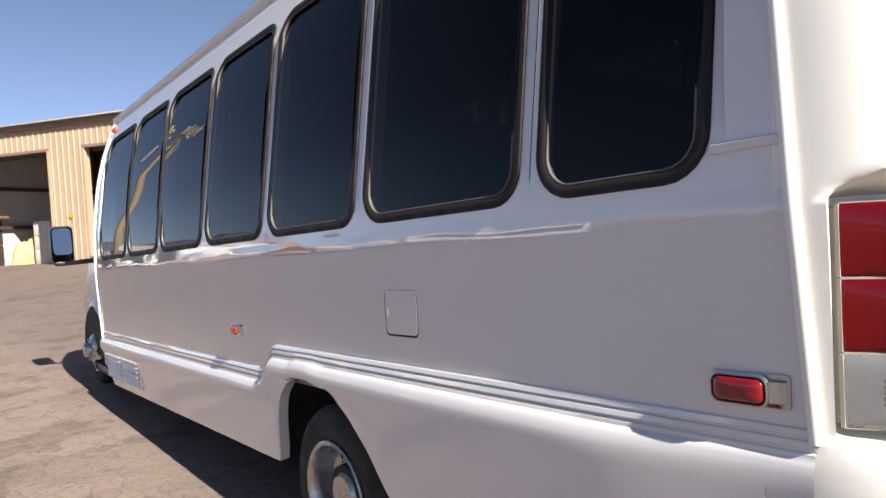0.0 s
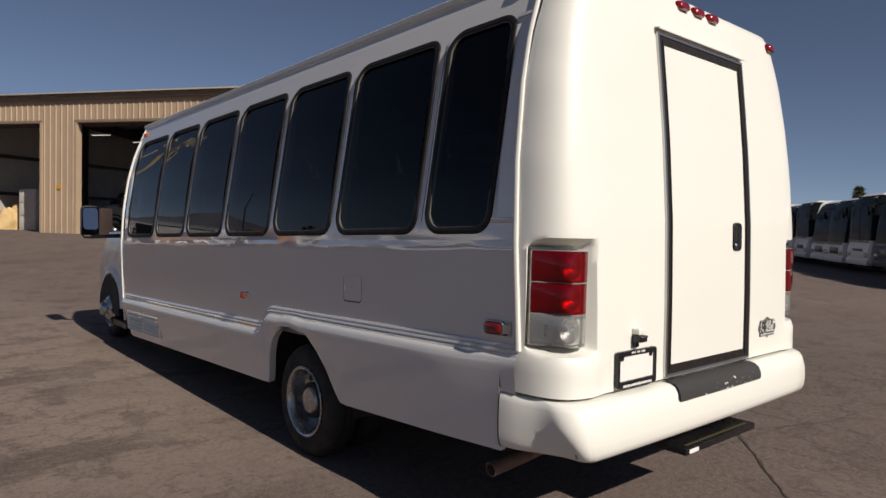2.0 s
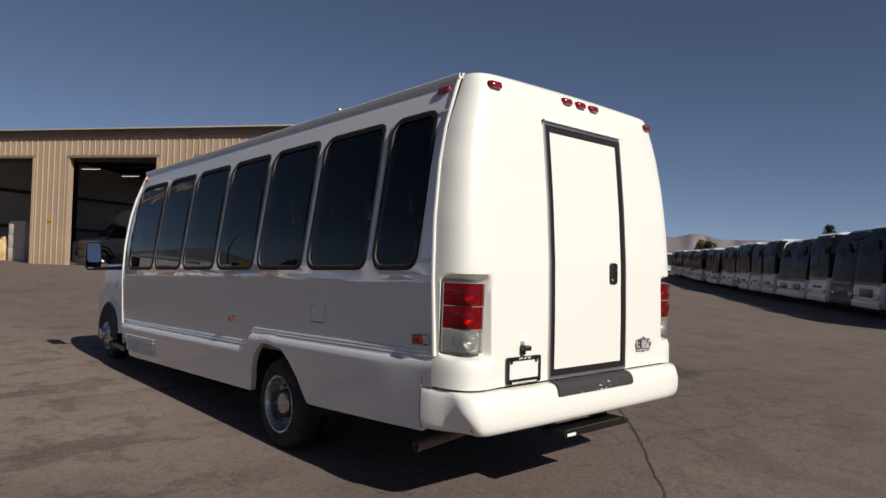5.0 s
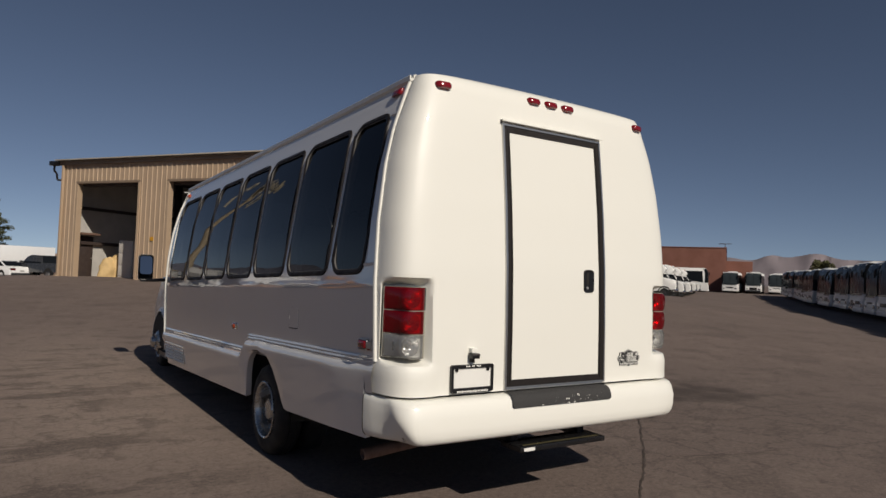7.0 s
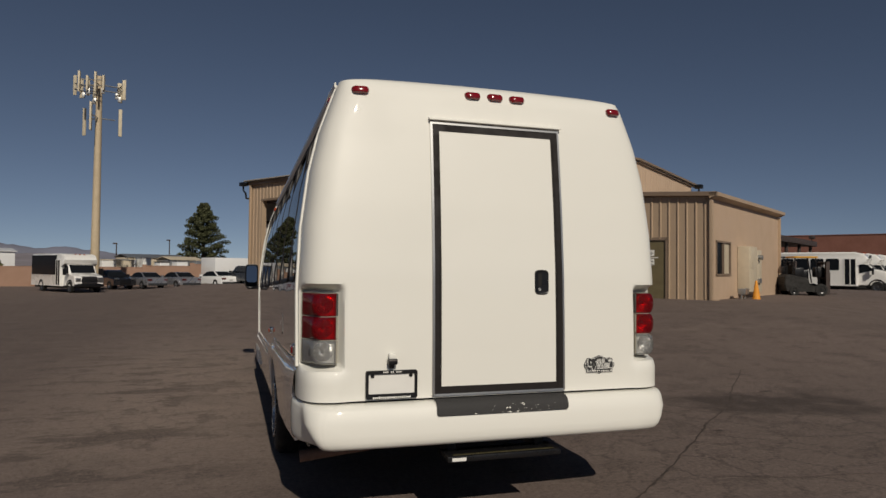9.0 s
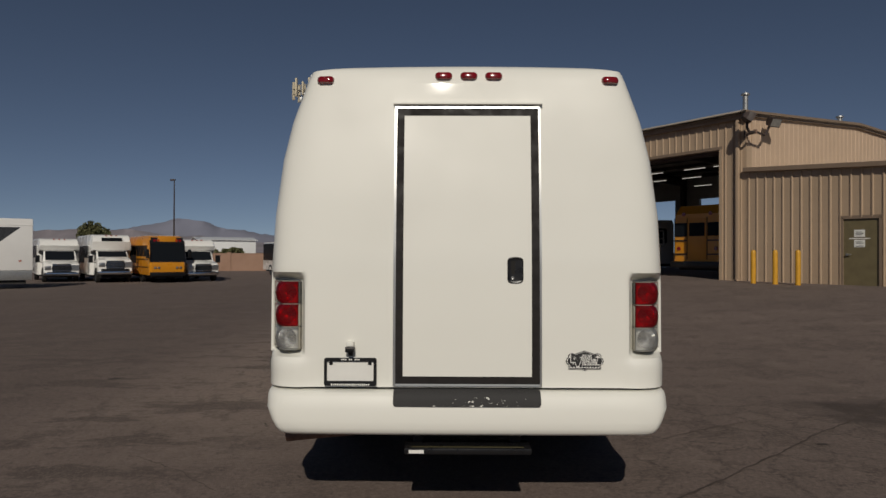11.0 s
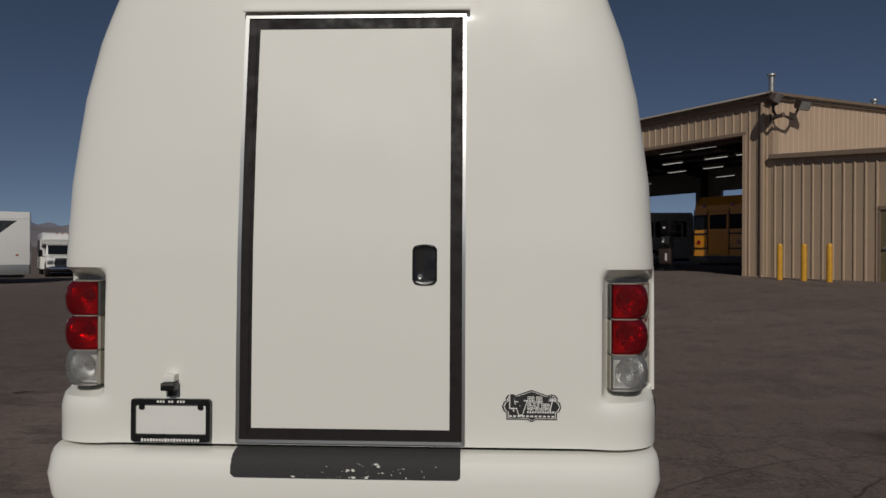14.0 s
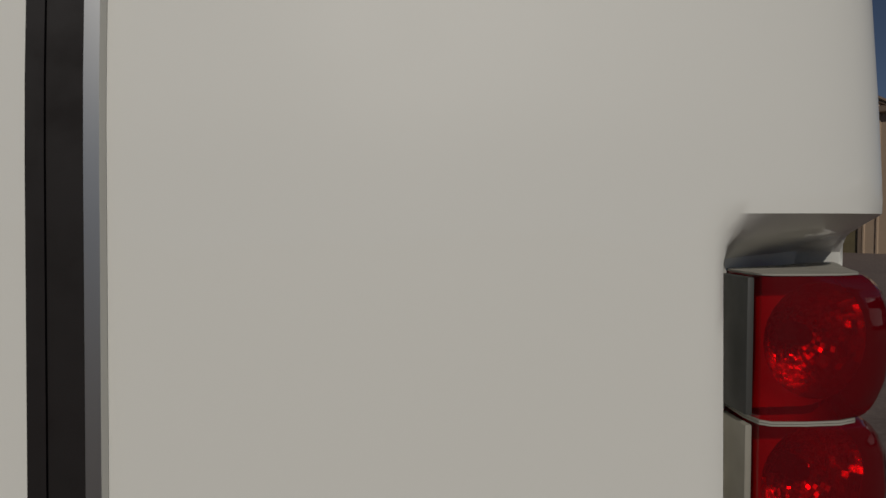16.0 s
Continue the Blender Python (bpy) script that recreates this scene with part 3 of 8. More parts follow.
                loops.append([rk(sgn * (hw + a), y + b, z) for a, b in ((-0.01, -0.014), (0.010, -0.012), (0.015, -0.004), (0.015, 0.005), (0.010, 0.012), (-0.01, 0.014))])
            loft(bm, loops, True, True, True)
            part("seam_moulding", bm, WHITE, BUS)

        # horizontal joint strip beside the last window
        for zj in (1.60, 2.575):
            bm = bmesh.new()
            loft(bm, [[sk(y, zj + b, a) for a, b in ((0, -0.012), (0.012, -0.009), (0.014, 0.007), (0, 0.012))] for y in (SEAM + 0.062 * (zj - 1.0) + 0.010, 0.432)], True, True, True)
            part("joint_strip", bm, WHITE_SHADED, BUS)

        # lower skirt with belt mouldings, stepped down ahead of the rear wheel
        ys = sorted(set([round(v, 3) for v in [0.246, 0.26, 0.275, 0.295, 0.31, 0.325, 0.338, 0.3385, 0.36] + list(np.linspace(0.40, 1.70, 20)) + list(np.linspace(1.70, 2.70, 60)) + list(np.linspace(2.70, 3.0, 14)) + list(np.linspace(3.0, 6.22, 40))]))
        arch_y = [1.65, 1.69, 1.755, 1.855, 1.975, 2.12, 2.28, 2.42, 2.52, 2.59, 2.63, 2.645, 2.66]
        arch_z = [0.47, 0.50, 0.565, 0.69, 0.80, 0.885, 0.912, 0.905, 0.865, 0.80, 0.70, 0.55, 0.475]
        # (drop below the belt's top, outward)
        prof = [(0.0, -0.006), (0.004, 0.012), (0.016, 0.016), (0.019, 0.007), (0.023, 0.007), (0.026, 0.018), (0.038, 0.021), (0.042, 0.011), (0.046, 0.011), (0.05, 0.022), (0.060, 0.024), (0.065, 0.034), (0.075, 0.043), (0.092, 0.050), (0.112, 0.053), (0.14, 0.052)]
        bm = bmesh.new()
        rows = []
        for y in ys:
            top = 1.040 - 0.128 * smooth01((y - 2.64) / 0.17)
            bot = interp(y, [0.3, 2.7, 6.3], [0.538, 0.478, 0.462])
            if arch_y[0] < y < arch_y[-1]:
                bot = interp(y, arch_y, arch_z)
            if y < 0.3382:
                bot = 0.818
            if y > 5.97:
                bot = interp(y, [5.97, 6.22], [0.462, 0.72])
            bot = min(bot, top - 0.125)
            row = []
            flow = 0.46 + 0.54 * smooth01((y - 0.27) / 0.6)       # the skirt runs out flush into the rear cap
            for dz, out in prof:
                row.append(rk(sgn * (half_width(top - dz) + out * flow), y, top - dz * min(1.0, (top - bot) / 0.15)))
            z1 = row[-1].z + RAKE * y
            for f in (0.25, 0.5, 0.75, 0.93, 1.0):
                z = z1 + (bot - z1) * f
                row.append(rk(sgn * (half_width(z) + (0.052 - 0.024 * f) * flow), y, z))
            row.append(rk(sgn * (half_width(bot) - 0.02), y, bot + 0.004))
            row.append(rk(sgn * (half_width(bot) - 0.02), y, bot + 0.05))
            rows.append(row)
        loft(bm, rows, False)
        part("skirt_panel", bm, WHITE_SHADED, BUS)

        # louvred vent in the skirt
        bm = bmesh.new()
        add_slab(bm, round_rect(1.08, 0.24, 0.03, 4), lambda u, v, t: rk(sgn * (half_width(0.65) + 0.036 + t), 5.51 + u, 0.655 + v), -0.01, 0.006)
        vent = part("vent_panel", bm, WHITE, BUS)
        for r in range(6):
            for c in range(2):
                bm = bmesh.new()
                yc, zc = 5.25 + 0.52 * c, 0.56 + 0.036 * r
                loft(bm, [[rk(sgn * (half_width(zc) + 0.04 + a), yc + e, zc + b) for a, b in ((0.004, 0.012), (0.020, -0.004), (0.020, -0.008), (0.004, -0.006))] for e in (-0.23, 0.23)], True, True, True)
                part("louvre", bm, WHITE, vent)
                bm = bmesh.new()
                loft(bm, [[rk(sgn * (half_width(0.65) + 0.0435), yc + e, zc + b) for b in (-0.006, -0.020)] for e in (-0.225, 0.225)], False)
                part("slot", bm, LINER, vent, smooth=False)

        # marker lamps on the side: eaves, tail and middle
        def side_marker(y, z, lens, size, base=None):
            bm = bmesh.new()
            hold = None
            if base:                                 # plated shoe: flat foot, raised rim round the lens, wedge at its tail end
                add_slab(bm, [(u - size[0] * 0.16, v) for u, v in round_rect(size[0] * 1.5, size[1] * 1.4, size[1] * 0.12, 3)], lambda u, v, t: sk(y + u, z + v, t), 0.0, 0.006)
                loft(bm, [[sk(y + u, z + v, t) for u, v in round_rect(size[0] + 2 * g, size[1] + 2 * g, size[1] * 0.28 + g, 5)] for g, t in ((0.010, 0.005), (0.008, 0.020), (0.004, 0.022), (0.001, 0.018), (0.001, 0.006))], True)
                loft(bm, [[sk(y - size[0] * u, z + v, t) for v, t in ((-size[1] * 0.5, 0.005), (-size[1] * 0.42, h0), (size[1] * 0.42, h0), (size[1] * 0.5, 0.005))] for u, h0 in ((0.58, 0.020), (0.72, 0.016), (0.86, 0.007))], False, True, True)
                hold = part("marker_lamp", bm, base, BUS, "coloured marker lamp in a chrome bezel")
            bm = bmesh.new()
            rings = []
            for f, t in ((1.0, 0.0), (1.0, 0.010), (0.93, 0.017), (0.75, 0.022), (0.4, 0.024)):
                rings.append([sk(y + u * f, z + v * f, t + (0.008 if base else 0)) for u, v in round_rect(*size, size[1] * 0.28, 5)])
            loft(bm, rings, True, True, True)
            part("lens" if hold else "marker_lamp", bm, lens, hold or BUS, "" if hold else "small moulded plastic marker lamp")
            if base and size[0] > 0.1:
                bm = bmesh.new()
                add_slab(bm, [(-size[0] * 0.74, -size[1] * 0.62), (-size[0] * 0.52, -size[1] * 0.62), (-size[0] * 0.52, -size[1] * 0.2)], lambda u, v, t: sk(y + u, z + v, t), 0.006, 0.012)
                part("reflector", bm, REDSOLID, hold)
        side_marker(0.388, 1.104, REDSOLID, (0.108, 0.050), ALU)
        side_marker(3.10, 1.085, AMBER, (0.085, 0.042), CHROME)
        side_marker(0.47, 2.735, REDSOLID, (0.115, 0.05))
        side_marker(6.20, 2.70, AMBER, (0.10, 0.045))

        # fuel flap
        if sgn < 0:
            bm = bmesh.new()
            add_slab(bm, round_rect(0.194, 0.163, 0.022, 4), lambda u, v, t: sk(1.600 + u, 1.218 + v, t), 0.0005, 0.0018)
            gap = part("flap_gap", bm, GAPBLACK, BUS, smooth=False)
            bm = bmesh.new()
            add_slab(bm, round_rect(0.186, 0.155, 0.018, 4), lambda u, v, t: sk(1.5975 + u, 1.2215 + v, t + 0.0032 + 0.005 * u), -0.003, 0.0)
            flap = part("fuel_flap", bm, WHITE_SHADED, BUS, "flush fuel filler flap with a dark gap round it")
            bm = bmesh.new()
            add_slab(bm, round_rect(0.016, 0.03, 0.006, 3), lambda u, v, t: sk(1.680 + u, 1.2215 + v, t + 0.0037), 0.0, 0.0008)
            part("finger_dent", bm, WHITE, flap)

    # floor, bulkheads and liner, dark underbody
    bm = bmesh.new()
    add_box(bm, -1.2, 1.2, 0.35, 6.25, 0.86, 0.90)
    for v in bm.verts:
        v.co.z -= RAKE * v.co.y
    part("floor_pan", bm, LINER, BUS, smooth=False)
    bm = bmesh.new()
    for xa, xb, ya, yb, za, zb in ((-0.45, -0.33, 0.3, 7.6, 0.50, 0.62), (0.33, 0.45, 0.3, 7.6, 0.50, 0.62), (-1.1, 1.1, 0.3, 0.42, 0.50, 0.80), (-0.9, 0.9, 2.05, 2.35, 0.30, 0.44), (-0.5, 0.5, 3.2, 5.8, 0.40, 0.80),
                                   (-1.15, -0.5, 3.2, 5.9, 0.55, 0.84), (0.5, 1.15, 3.2, 5.9, 0.55, 0.84)):
        add_box(bm, xa, xb, ya, yb, za, zb, 0.02)
    for v in bm.verts:
        v.co.z -= RAKE * v.co.y * 0.6
    part("chassis", bm, UNDER, BUS)
    for sgn in (-1, 1):
        bm = bmesh.new()
        loft(bm, [[(sgn * x, y, z - RAKE * y) for y, z in ((1.60, 0.42), (1.60, 0.72), (1.80, 0.90), (2.2, 0.98), (2.52, 0.94), (2.70, 0.75), (2.70, 0.42))] for x in (1.225, 0.7)], False, False, True)
        part("wheel_well", bm, UNDER, BUS)
    bm = bmesh.new()
    loft(bm, [[rk(u * half_width(z), 6.30, z) for u in (-1, -0.5, 0, 0.5, 1)] for z in np.linspace(0.6, 2.82, 10)], False)
    part("front_bulkhead", bm, WHITE, BUS)
    bm = bmesh.new()
    loft(bm, [[rk(u * (half_width(z) - 0.05), 6.25, z) for u in (-1, 1)] for z in np.linspace(0.9, 2.75, 8)], False)
    loft(bm, [[rk(u * (half_width(z) - 0.05), 0.36 + 0.06 * z, z) for u in (-1, 1)] for z in np.linspace(0.9, 2.75, 8)], False)
    loft(bm, [[rk(u * 0.93, y, 2.74) for u in (-1, 0, 1)] for y in (0.45, 6.25)], False)
    part("interior_liner", bm, LINER, BUS, smooth=False)


build_body()


def build_seats():
    """Rows of high-backed seats, seen as dim shapes through the tinted glass."""
    for k in range(6):
        for x0 in (-1.1, 0.18):
            y = 1.15 + 0.82 * k
            s = part("passenger_seat", bmesh_of(lambda bm: add_box(bm, x0, x0 + 0.92, y, y + 0.46, 1.22 - RAKE * y, 1.34 - RAKE * y, 0.04)), SEATCLOTH, BUS)
            for h in (0, 0.47):
                bm = bmesh.new()
                add_box(bm, x0 + h + 0.01, x0 + h + 0.44, y - 0.08, y + 0.05, 1.28 - RAKE * y, 1.98 - RAKE * y, 0.04)
                part("backrest", bm, SEATCLOTH, s)


def bmesh_of(fn):
    bm = bmesh.new()
    fn(bm)
    return bm


build_seats()


def build_rear():
    # luggage door: panel, gasket, aluminium surround, drip rail, handle
    bm = bmesh.new()
    rear_strip(bm, -0.389, 0.396, 0.884, 2.494, 0.006, 0.02, 8, 26)
    door = part("rear_door", bm, WHITE, BUS, "plain white luggage door, closed")
    for xa, xb, za, zb in ((-0.434, -0.389, 0.840, 2.538), (0.396, 0.444, 0.840, 2.538), (-0.389, 0.396, 0.840, 0.884), (-0.389, 0.396, 2.494, 2.538)):
        bm = bmesh.new()
        rear_strip(bm, xa, xb, za, zb, 0.009, 0.02, 3, 26 if zb - za > 1 else 2)
        part("door_gasket", bm, SEAL, door, "wide black rubber door seal")
        if zb - za > 1:
            for e in (0.30,):
                bm = bmesh.new()
                xm = xa + (xb - xa) * (e if xa > 0 else 1 - e)
                rear_strip(bm, xm - 0.0022, xm + 0.0022, za + 0.02, zb - 0.02, 0.0125, 0.01, 2, 26)
                part("seal_lip", bm, SEAL, door)
    for xa, xb, za, zb in ((-0.449, -0.434, 0.828, 2.552), (0.444, 0.4565, 0.828, 2.552), (-0.434, 0.444, 0.828, 0.840), (-0.434, 0.444, 2.538, 2.552)):
        bm = bmesh.new()
        rear_strip(bm, xa, xb, za, zb, 0.014, 0.022, 3, 26 if zb - za > 1 else 1)
        part("door_surround", bm, ALU, door, "bright aluminium strip")
    bm = bmesh.new()
    sec = [(0.0, 0.0), (-0.028, -0.002), (-0.032, -0.012), (-0.03, -0.016), (-0.02, -0.008), (0.0, -0.008)]
    loft(bm, [[Vector((x, rear_y(x, 2.565) - 0.001 + a, 2.577 + b)) for a, b in sec] for x in np.linspace(-0.458, 0.472, 9)], True, True, True)
    part("drip_rail", bm, WHITE, BUS)
    # recessed paddle handle
    hx, hz = 0.296, 1.531
    hy = rear_y(hx, hz) - 0.006

    def on_door(u, v, t):
        return Vector((hx + u, hy - t + 0.03 * v, hz + v))
    def bowed(w, h, r):
        """A rounded rectangle whose top and bottom edges bow outward."""
        out = []
        pts = round_rect(w, h, r, 5)
        for p, q in zip(pts, pts[1:] + pts[:1]):
            n = 8 if abs(p[0] - q[0]) > 0.02 else 1
            out += [(p[0] + (q[0] - p[0]) * i / n, p[1] + (q[1] - p[1]) * i / n) for i in range(n)]
        return [(u, v + math.copysign(0.0075 * max(0.0, 1 - (2 * u / w) ** 2), v)) for u, v in out]
    bm = bmesh.new()
    w, h = 0.098, 0.146
    loft(bm, [[on_door(u, v, t) for u, v in bowed(w + 2 * g, h + 2 * g, 0.018 + max(g, -0.012))] for g, t in ((0.0, 0.0), (0.0, 0.004), (-0.0015, 0.0075), (-0.004, 0.009), (-0.007, 0.0085), (-0.010, 0.0065), (-0.013, 0.006))], True, False, True)
    handle = part("door_handle", bm, PLASTIC, door, "black recessed paddle handle")
    bm = bmesh.new()
    add_slab(bm, round_rect(0.026, 0.082, 0.005, 3), lambda u, v, t: on_door(-0.014 + u, 0.016 + v, t), 0.004, 0.0064)
    part("finger_recess", bm, GAPBLACK, handle)
    bm = bmesh.new()
    add_slab(bm, round_rect(0.026, 0.016, 0.003, 3), lambda u, v, t: on_door(-0.004 + u, 0.048 + v, t), 0.004, 0.0068)
    part("finger_slot", bm, GAPBLACK, handle)
    bm = bmesh.new()
    add_slab(bm, round_rect(0.042, 0.112, 0.008, 4), lambda u, v, t: on_door(0.020 + u, 0.0 + v, t), 0.004, 0.0085)
    part("paddle", bm, PLASTIC, handle)
    bm = bmesh.new()
    add_lathe(bm, [(0.0105, 0.0), (0.0105, 0.004), (0.008, 0.006), (0.003, 0.0045), (0.0001, 0.0045)], Matrix.Translation(on_door(-0.018, -0.047, 0.005)) @ Matrix.Rotation(radians(90), 4, "X"), 16)
    part("lock", bm, GALV, handle, "chrome key lock")

    # marker lamps across the top
    for mx in (-0.893, -0.146, 0.013, 0.170, 0.905):
        mz = 2.754 - 0.028 * (abs(mx) / 0.9) ** 2
        bm = bmesh.new()
        rings = []
        for f, t in ((1.08, 0.0), (1.05, 0.012), (0.95, 0.022), (0.75, 0.030), (0.4, 0.034)):
            rings.append([Vector((mx + u * f, rear_y(mx + u * f, mz) - t + 0.2 * v * f, mz + v * f)) for u, v in round_rect(0.102, 0.046, 0.02, 5)])
        loft(bm, rings, True, True, True)
        part("marker_lamp", bm, REDSOLID, BUS, "small oval red marker lamp")

    # bumper wrapping both corners
    def bumper_loop(z, back, hw, y_end=0.336):
        """Plan of the bumper at height z: straight sides, corners tighter towards the bottom, slightly crowned back."""
        r = 0.055 + 0.085 * smooth01((z - 0.56) / 0.22)
        tuck = 0.042 + 0.085 * (1 - smooth01((z - 0.52) / 0.21))         # the corners draw in towards the bottom
        y0 = back + r + 0.018
        half_ = [(hw - tuck * smooth01(i / 6), y_end + (y0 - y_end) * i / 6) for i in range(7)]
        for i in range(1, 10):
            a = math.pi / 2 * i / 10
            half_.append((hw - tuck - r + r * math.cos(a), back + 0.018 + r - r * math.sin(a)))
        for i in range(9):
            x = (hw - tuck - r) * (1 - i / 8)
            half_.append((x, back + 0.018 * (x / hw) ** 2))
        return [(-x, y, z) for x, y in half_] + [(x, y, z) for x, y in half_[-2::-1]]
    bm = bmesh.new()
    lv = [(0.800, 0.06, 1.20), (0.803, -0.008, 1.244), (0.800, -0.04, 1.256), (0.788, -0.066, 1.263), (0.765, -0.082, 1.266), (0.70, -0.094, 1.267), (0.63, -0.099, 1.265), (0.59, -0.098, 1.262), (0.565, -0.090, 1.255), (0.550, -0.076, 1.243), (0.542, -0.055, 1.224), (0.538, -0.01, 1.19), (0.540, 0.10, 1.10)]
    loft(bm, [bumper_loop(*l) for l in lv], False)
    bump = part("rear_bumper", bm, WHITE, BUS, "white moulded bumper with scuffed lower corner")
    bm = bmesh.new()
    loft(bm, [bumper_loop(0.790, 0.022, 1.228), bumper_loop(0.830, 0.022, 1.228)], False)
    part("bumper_gap", bm, GAPBLACK, BUS, smooth=False)
    for s_ in (-1, 1):
        bm = bmesh.new()
        zz_ = [0.548, 0.563, 0.59, 0.63, 0.70, 0.765, 0.788, 0.80]
        xx_ = [1.243, 1.255, 1.262, 1.265, 1.267, 1.266, 1.263, 1.256]
        loft(bm, [[(s_ * (x + d), y, z) for x, z in zip(xx_, zz_)] for y, d in ((0.333, -0.01), (0.333, 0.0022), (0.3385, 0.0022), (0.3385, -0.01))], False)
        part("bumper_seam", bm, GAPBLACK, BUS, smooth=False)
        bm = bmesh.new()
        loft(bm, [[rk(s_ * (half_width(z) + (0.050 - 0.024 * max(0.0, (0.9 - z) / 0.35)) * (0.46 + 0.54 * smooth01((0.338 - 0.27) / 0.6)) + d), y, z) for z in (0.835, 0.86, 0.89, 0.915)] for y, d in ((0.3365, -0.004), (0.3365, 0.0012), (0.3385, 0.0012), (0.3385, -0.004))], False)
        part("skirt_joint", bm, LINER, BUS, smooth=False)
    for x, z, w, h in ((-1.205, 0.602, 0.006, 0.0012), (-1.198, 0.594, 0.008, 0.001), (-1.209, 0.610, 0.003, 0.002)):
        bm = bmesh.new()
        add_box(bm, x - w, x + w, -0.0705, -0.0605, z - h, z + h)
        part("scuff", bm, CRACK, bump, smooth=False)
    # step pad
    bm = bmesh.new()
    rows = []
    for x in [-0.44, -0.437, -0.432, -0.425] + list(np.linspace(-0.41, 0.41, 21)) + [0.425, 0.432, 0.437, 0.44]:
        e = max(0, abs(x) - 0.425) / 0.015
        lowz = 0.722 + 0.014 * e * e
        rows.append([Vector((x, yy + 0.018 * (x / 1.25) ** 2 - 0.003, zz)) for yy, zz in ((0.0, 0.811), (-0.025, 0.811), (-0.058, 0.804), (-0.081, 0.788), (-0.0935, 0.762), (-0.0975, lowz), (-0.090, lowz - 0.003))])
    loft(bm, rows, False)
    pad = part("step_pad", bm, TREAD, bump, "worn black grip pad with paint chips")
    rnd = random.Random(5)
    for k in range(44):
        x = rnd.choice([rnd.uniform(-0.3, 0.38), rnd.gauss(0.08, 0.1), rnd.gauss(0.12, 0.06)])
        x = max(-0.4, min(0.4, x))
        z = rnd.uniform(0.728, 0.775) if rnd.random() < 0.7 else 0.727
        y = interp(z, [0.722, 0.762, 0.788], [-0.0975, -0.0935, -0.081]) + 0.018 * (x / 1.25) ** 2 - 0.0042
        bm = bmesh.new()
        n = rnd.randint(5, 7)
        rr = rnd.uniform(0.001, 0.0035) if k % 7 else 0.007
        bm.faces.new([bm.verts.new((x + rr * rnd.uniform(0.6, 1.6) * math.cos(2 * math.pi * i / n), y - 0.0004, z + rr * rnd.uniform(0.4, 1.0) * math.sin(2 * math.pi * i / n))) for i in range(n)])
        part("paint_chip", bm, WHITE, pad, smooth=False)

    # folding step under the bumper
    bm = bmesh.new()
    add_box(bm, -0.372, 0.385, -0.10, 0.10, 0.438, 0.475, 0.008)
    step = part("hitch_step", bm, PLASTIC, BUS, "black steel step board under the bumper")
    bm = bmesh.new()
    add_box(bm, -0.33, 0.34, -0.075, -0.06, 0.4745, 0.4775)
    part("step_stripe", bm, material("olive_stripe", (0.06, 0.05, 0.018), 0.6), step)
    bm = bmesh.new()
    add_box(bm, -0.345, -0.255, -0.104, -0.099, 0.446, 0.466)
    part("step_label", bm, PAPER, step)
    for x in (-0.3, 0.3):
        bm = bmesh.new()
        add_box(bm, x - 0.03, x + 0.03, 0.05, 0.34, 0.45, 0.53, 0.006)
        part("step_bracket", bm, UNDER, step)

    # exhaust tail pipe
    bm = bmesh.new()
    path = [(-1.20, 0.44, 0.396), (-0.95, 0.43, 0.425), (-0.76, 0.44, 0.44), (-0.63, 0.56, 0.455), (-0.58, 1.4, 0.48)]
    r = 0.036
    loops = []
    for i, p in enumerate(path):
        d = (Vector(path[min(i + 1, 4)]) - Vector(path[max(i - 1, 0)])).to_track_quat("Z", "Y").to_matrix()
        loops.append([Vector(p) + d @ Vector((r * math.cos(a), r * math.sin(a), 0)) for a in [2 * math.pi * k / 16 for k in range(16)]])
    d0 = (Vector(path[1]) - Vector(path[0])).normalized()
    inner = [Vector(path[0]) + (p - Vector(path[0])) * 0.86 for p in loops[0]]
    deep = [p + d0 * 0.12 for p in inner]
    loft(bm, [deep, inner] + loops, True, True, False)
    part("tail_pipe", bm, RUST, BUS, "rusty exhaust tail pipe")

    # number plate holder: frame, blank white plate, unreadable lettering as bars
    px, pz = -0.706, 0.9125
    pw, ph = 0.318, 0.168

    def on_rear(u, v, t):
        return Vector((px + u, rear_y(px + u, pz + v) - 0.012 - t, pz + v))
    bm = bmesh.new()
    outer, inner_ = round_rect(pw, ph, 0.012, 3), [(u * 0.89, v * 0.70 + 0.004) for u, v in round_rect(pw, ph, 0.006, 3)]
    loft(bm, [[on_rear(u, v, t) for u, v in o] for o, t in ((outer, -0.004), (outer, 0.012), (inner_, 0.012), (inner_, 0.0))], True)
    frame_ = part("plate_frame", bm, PLASTIC, BUS, "black plastic plate frame holding a blank white plate")
    bm = bmesh.new()
    add_slab(bm, round_rect(pw * 0.92, ph * 0.86, 0.008, 3), lambda u, v, t: on_rear(u, v, t), -0.004, 0.002)
    part("blank_plate", bm, PAPER, frame_)
    for u in (-0.118, 0.118):
        bm = bmesh.new()
        add_slab(bm, round_rect(0.022, 0.02, 0.007, 3), lambda a, b, t: on_rear(u + a, 0.052 + b, t), 0.0, 0.008)
        part("plate_lug", bm, PLASTIC, frame_)
    bars = [(-0.05 + 0.0115 * i, 0.0745) for i in range(10) if i not in (3, 6)]
    for u, v in bars:
        bm = bmesh.new()
        add_slab(bm, round_rect(0.008, 0.009, 0.001, 1), lambda a, b, t: on_rear(u + a, v + b, t), 0.012, 0.0128)
        part("lettering_bar", bm, PAPER, frame_, smooth=False)
    for k in range(20):
        bm = bmesh.new()
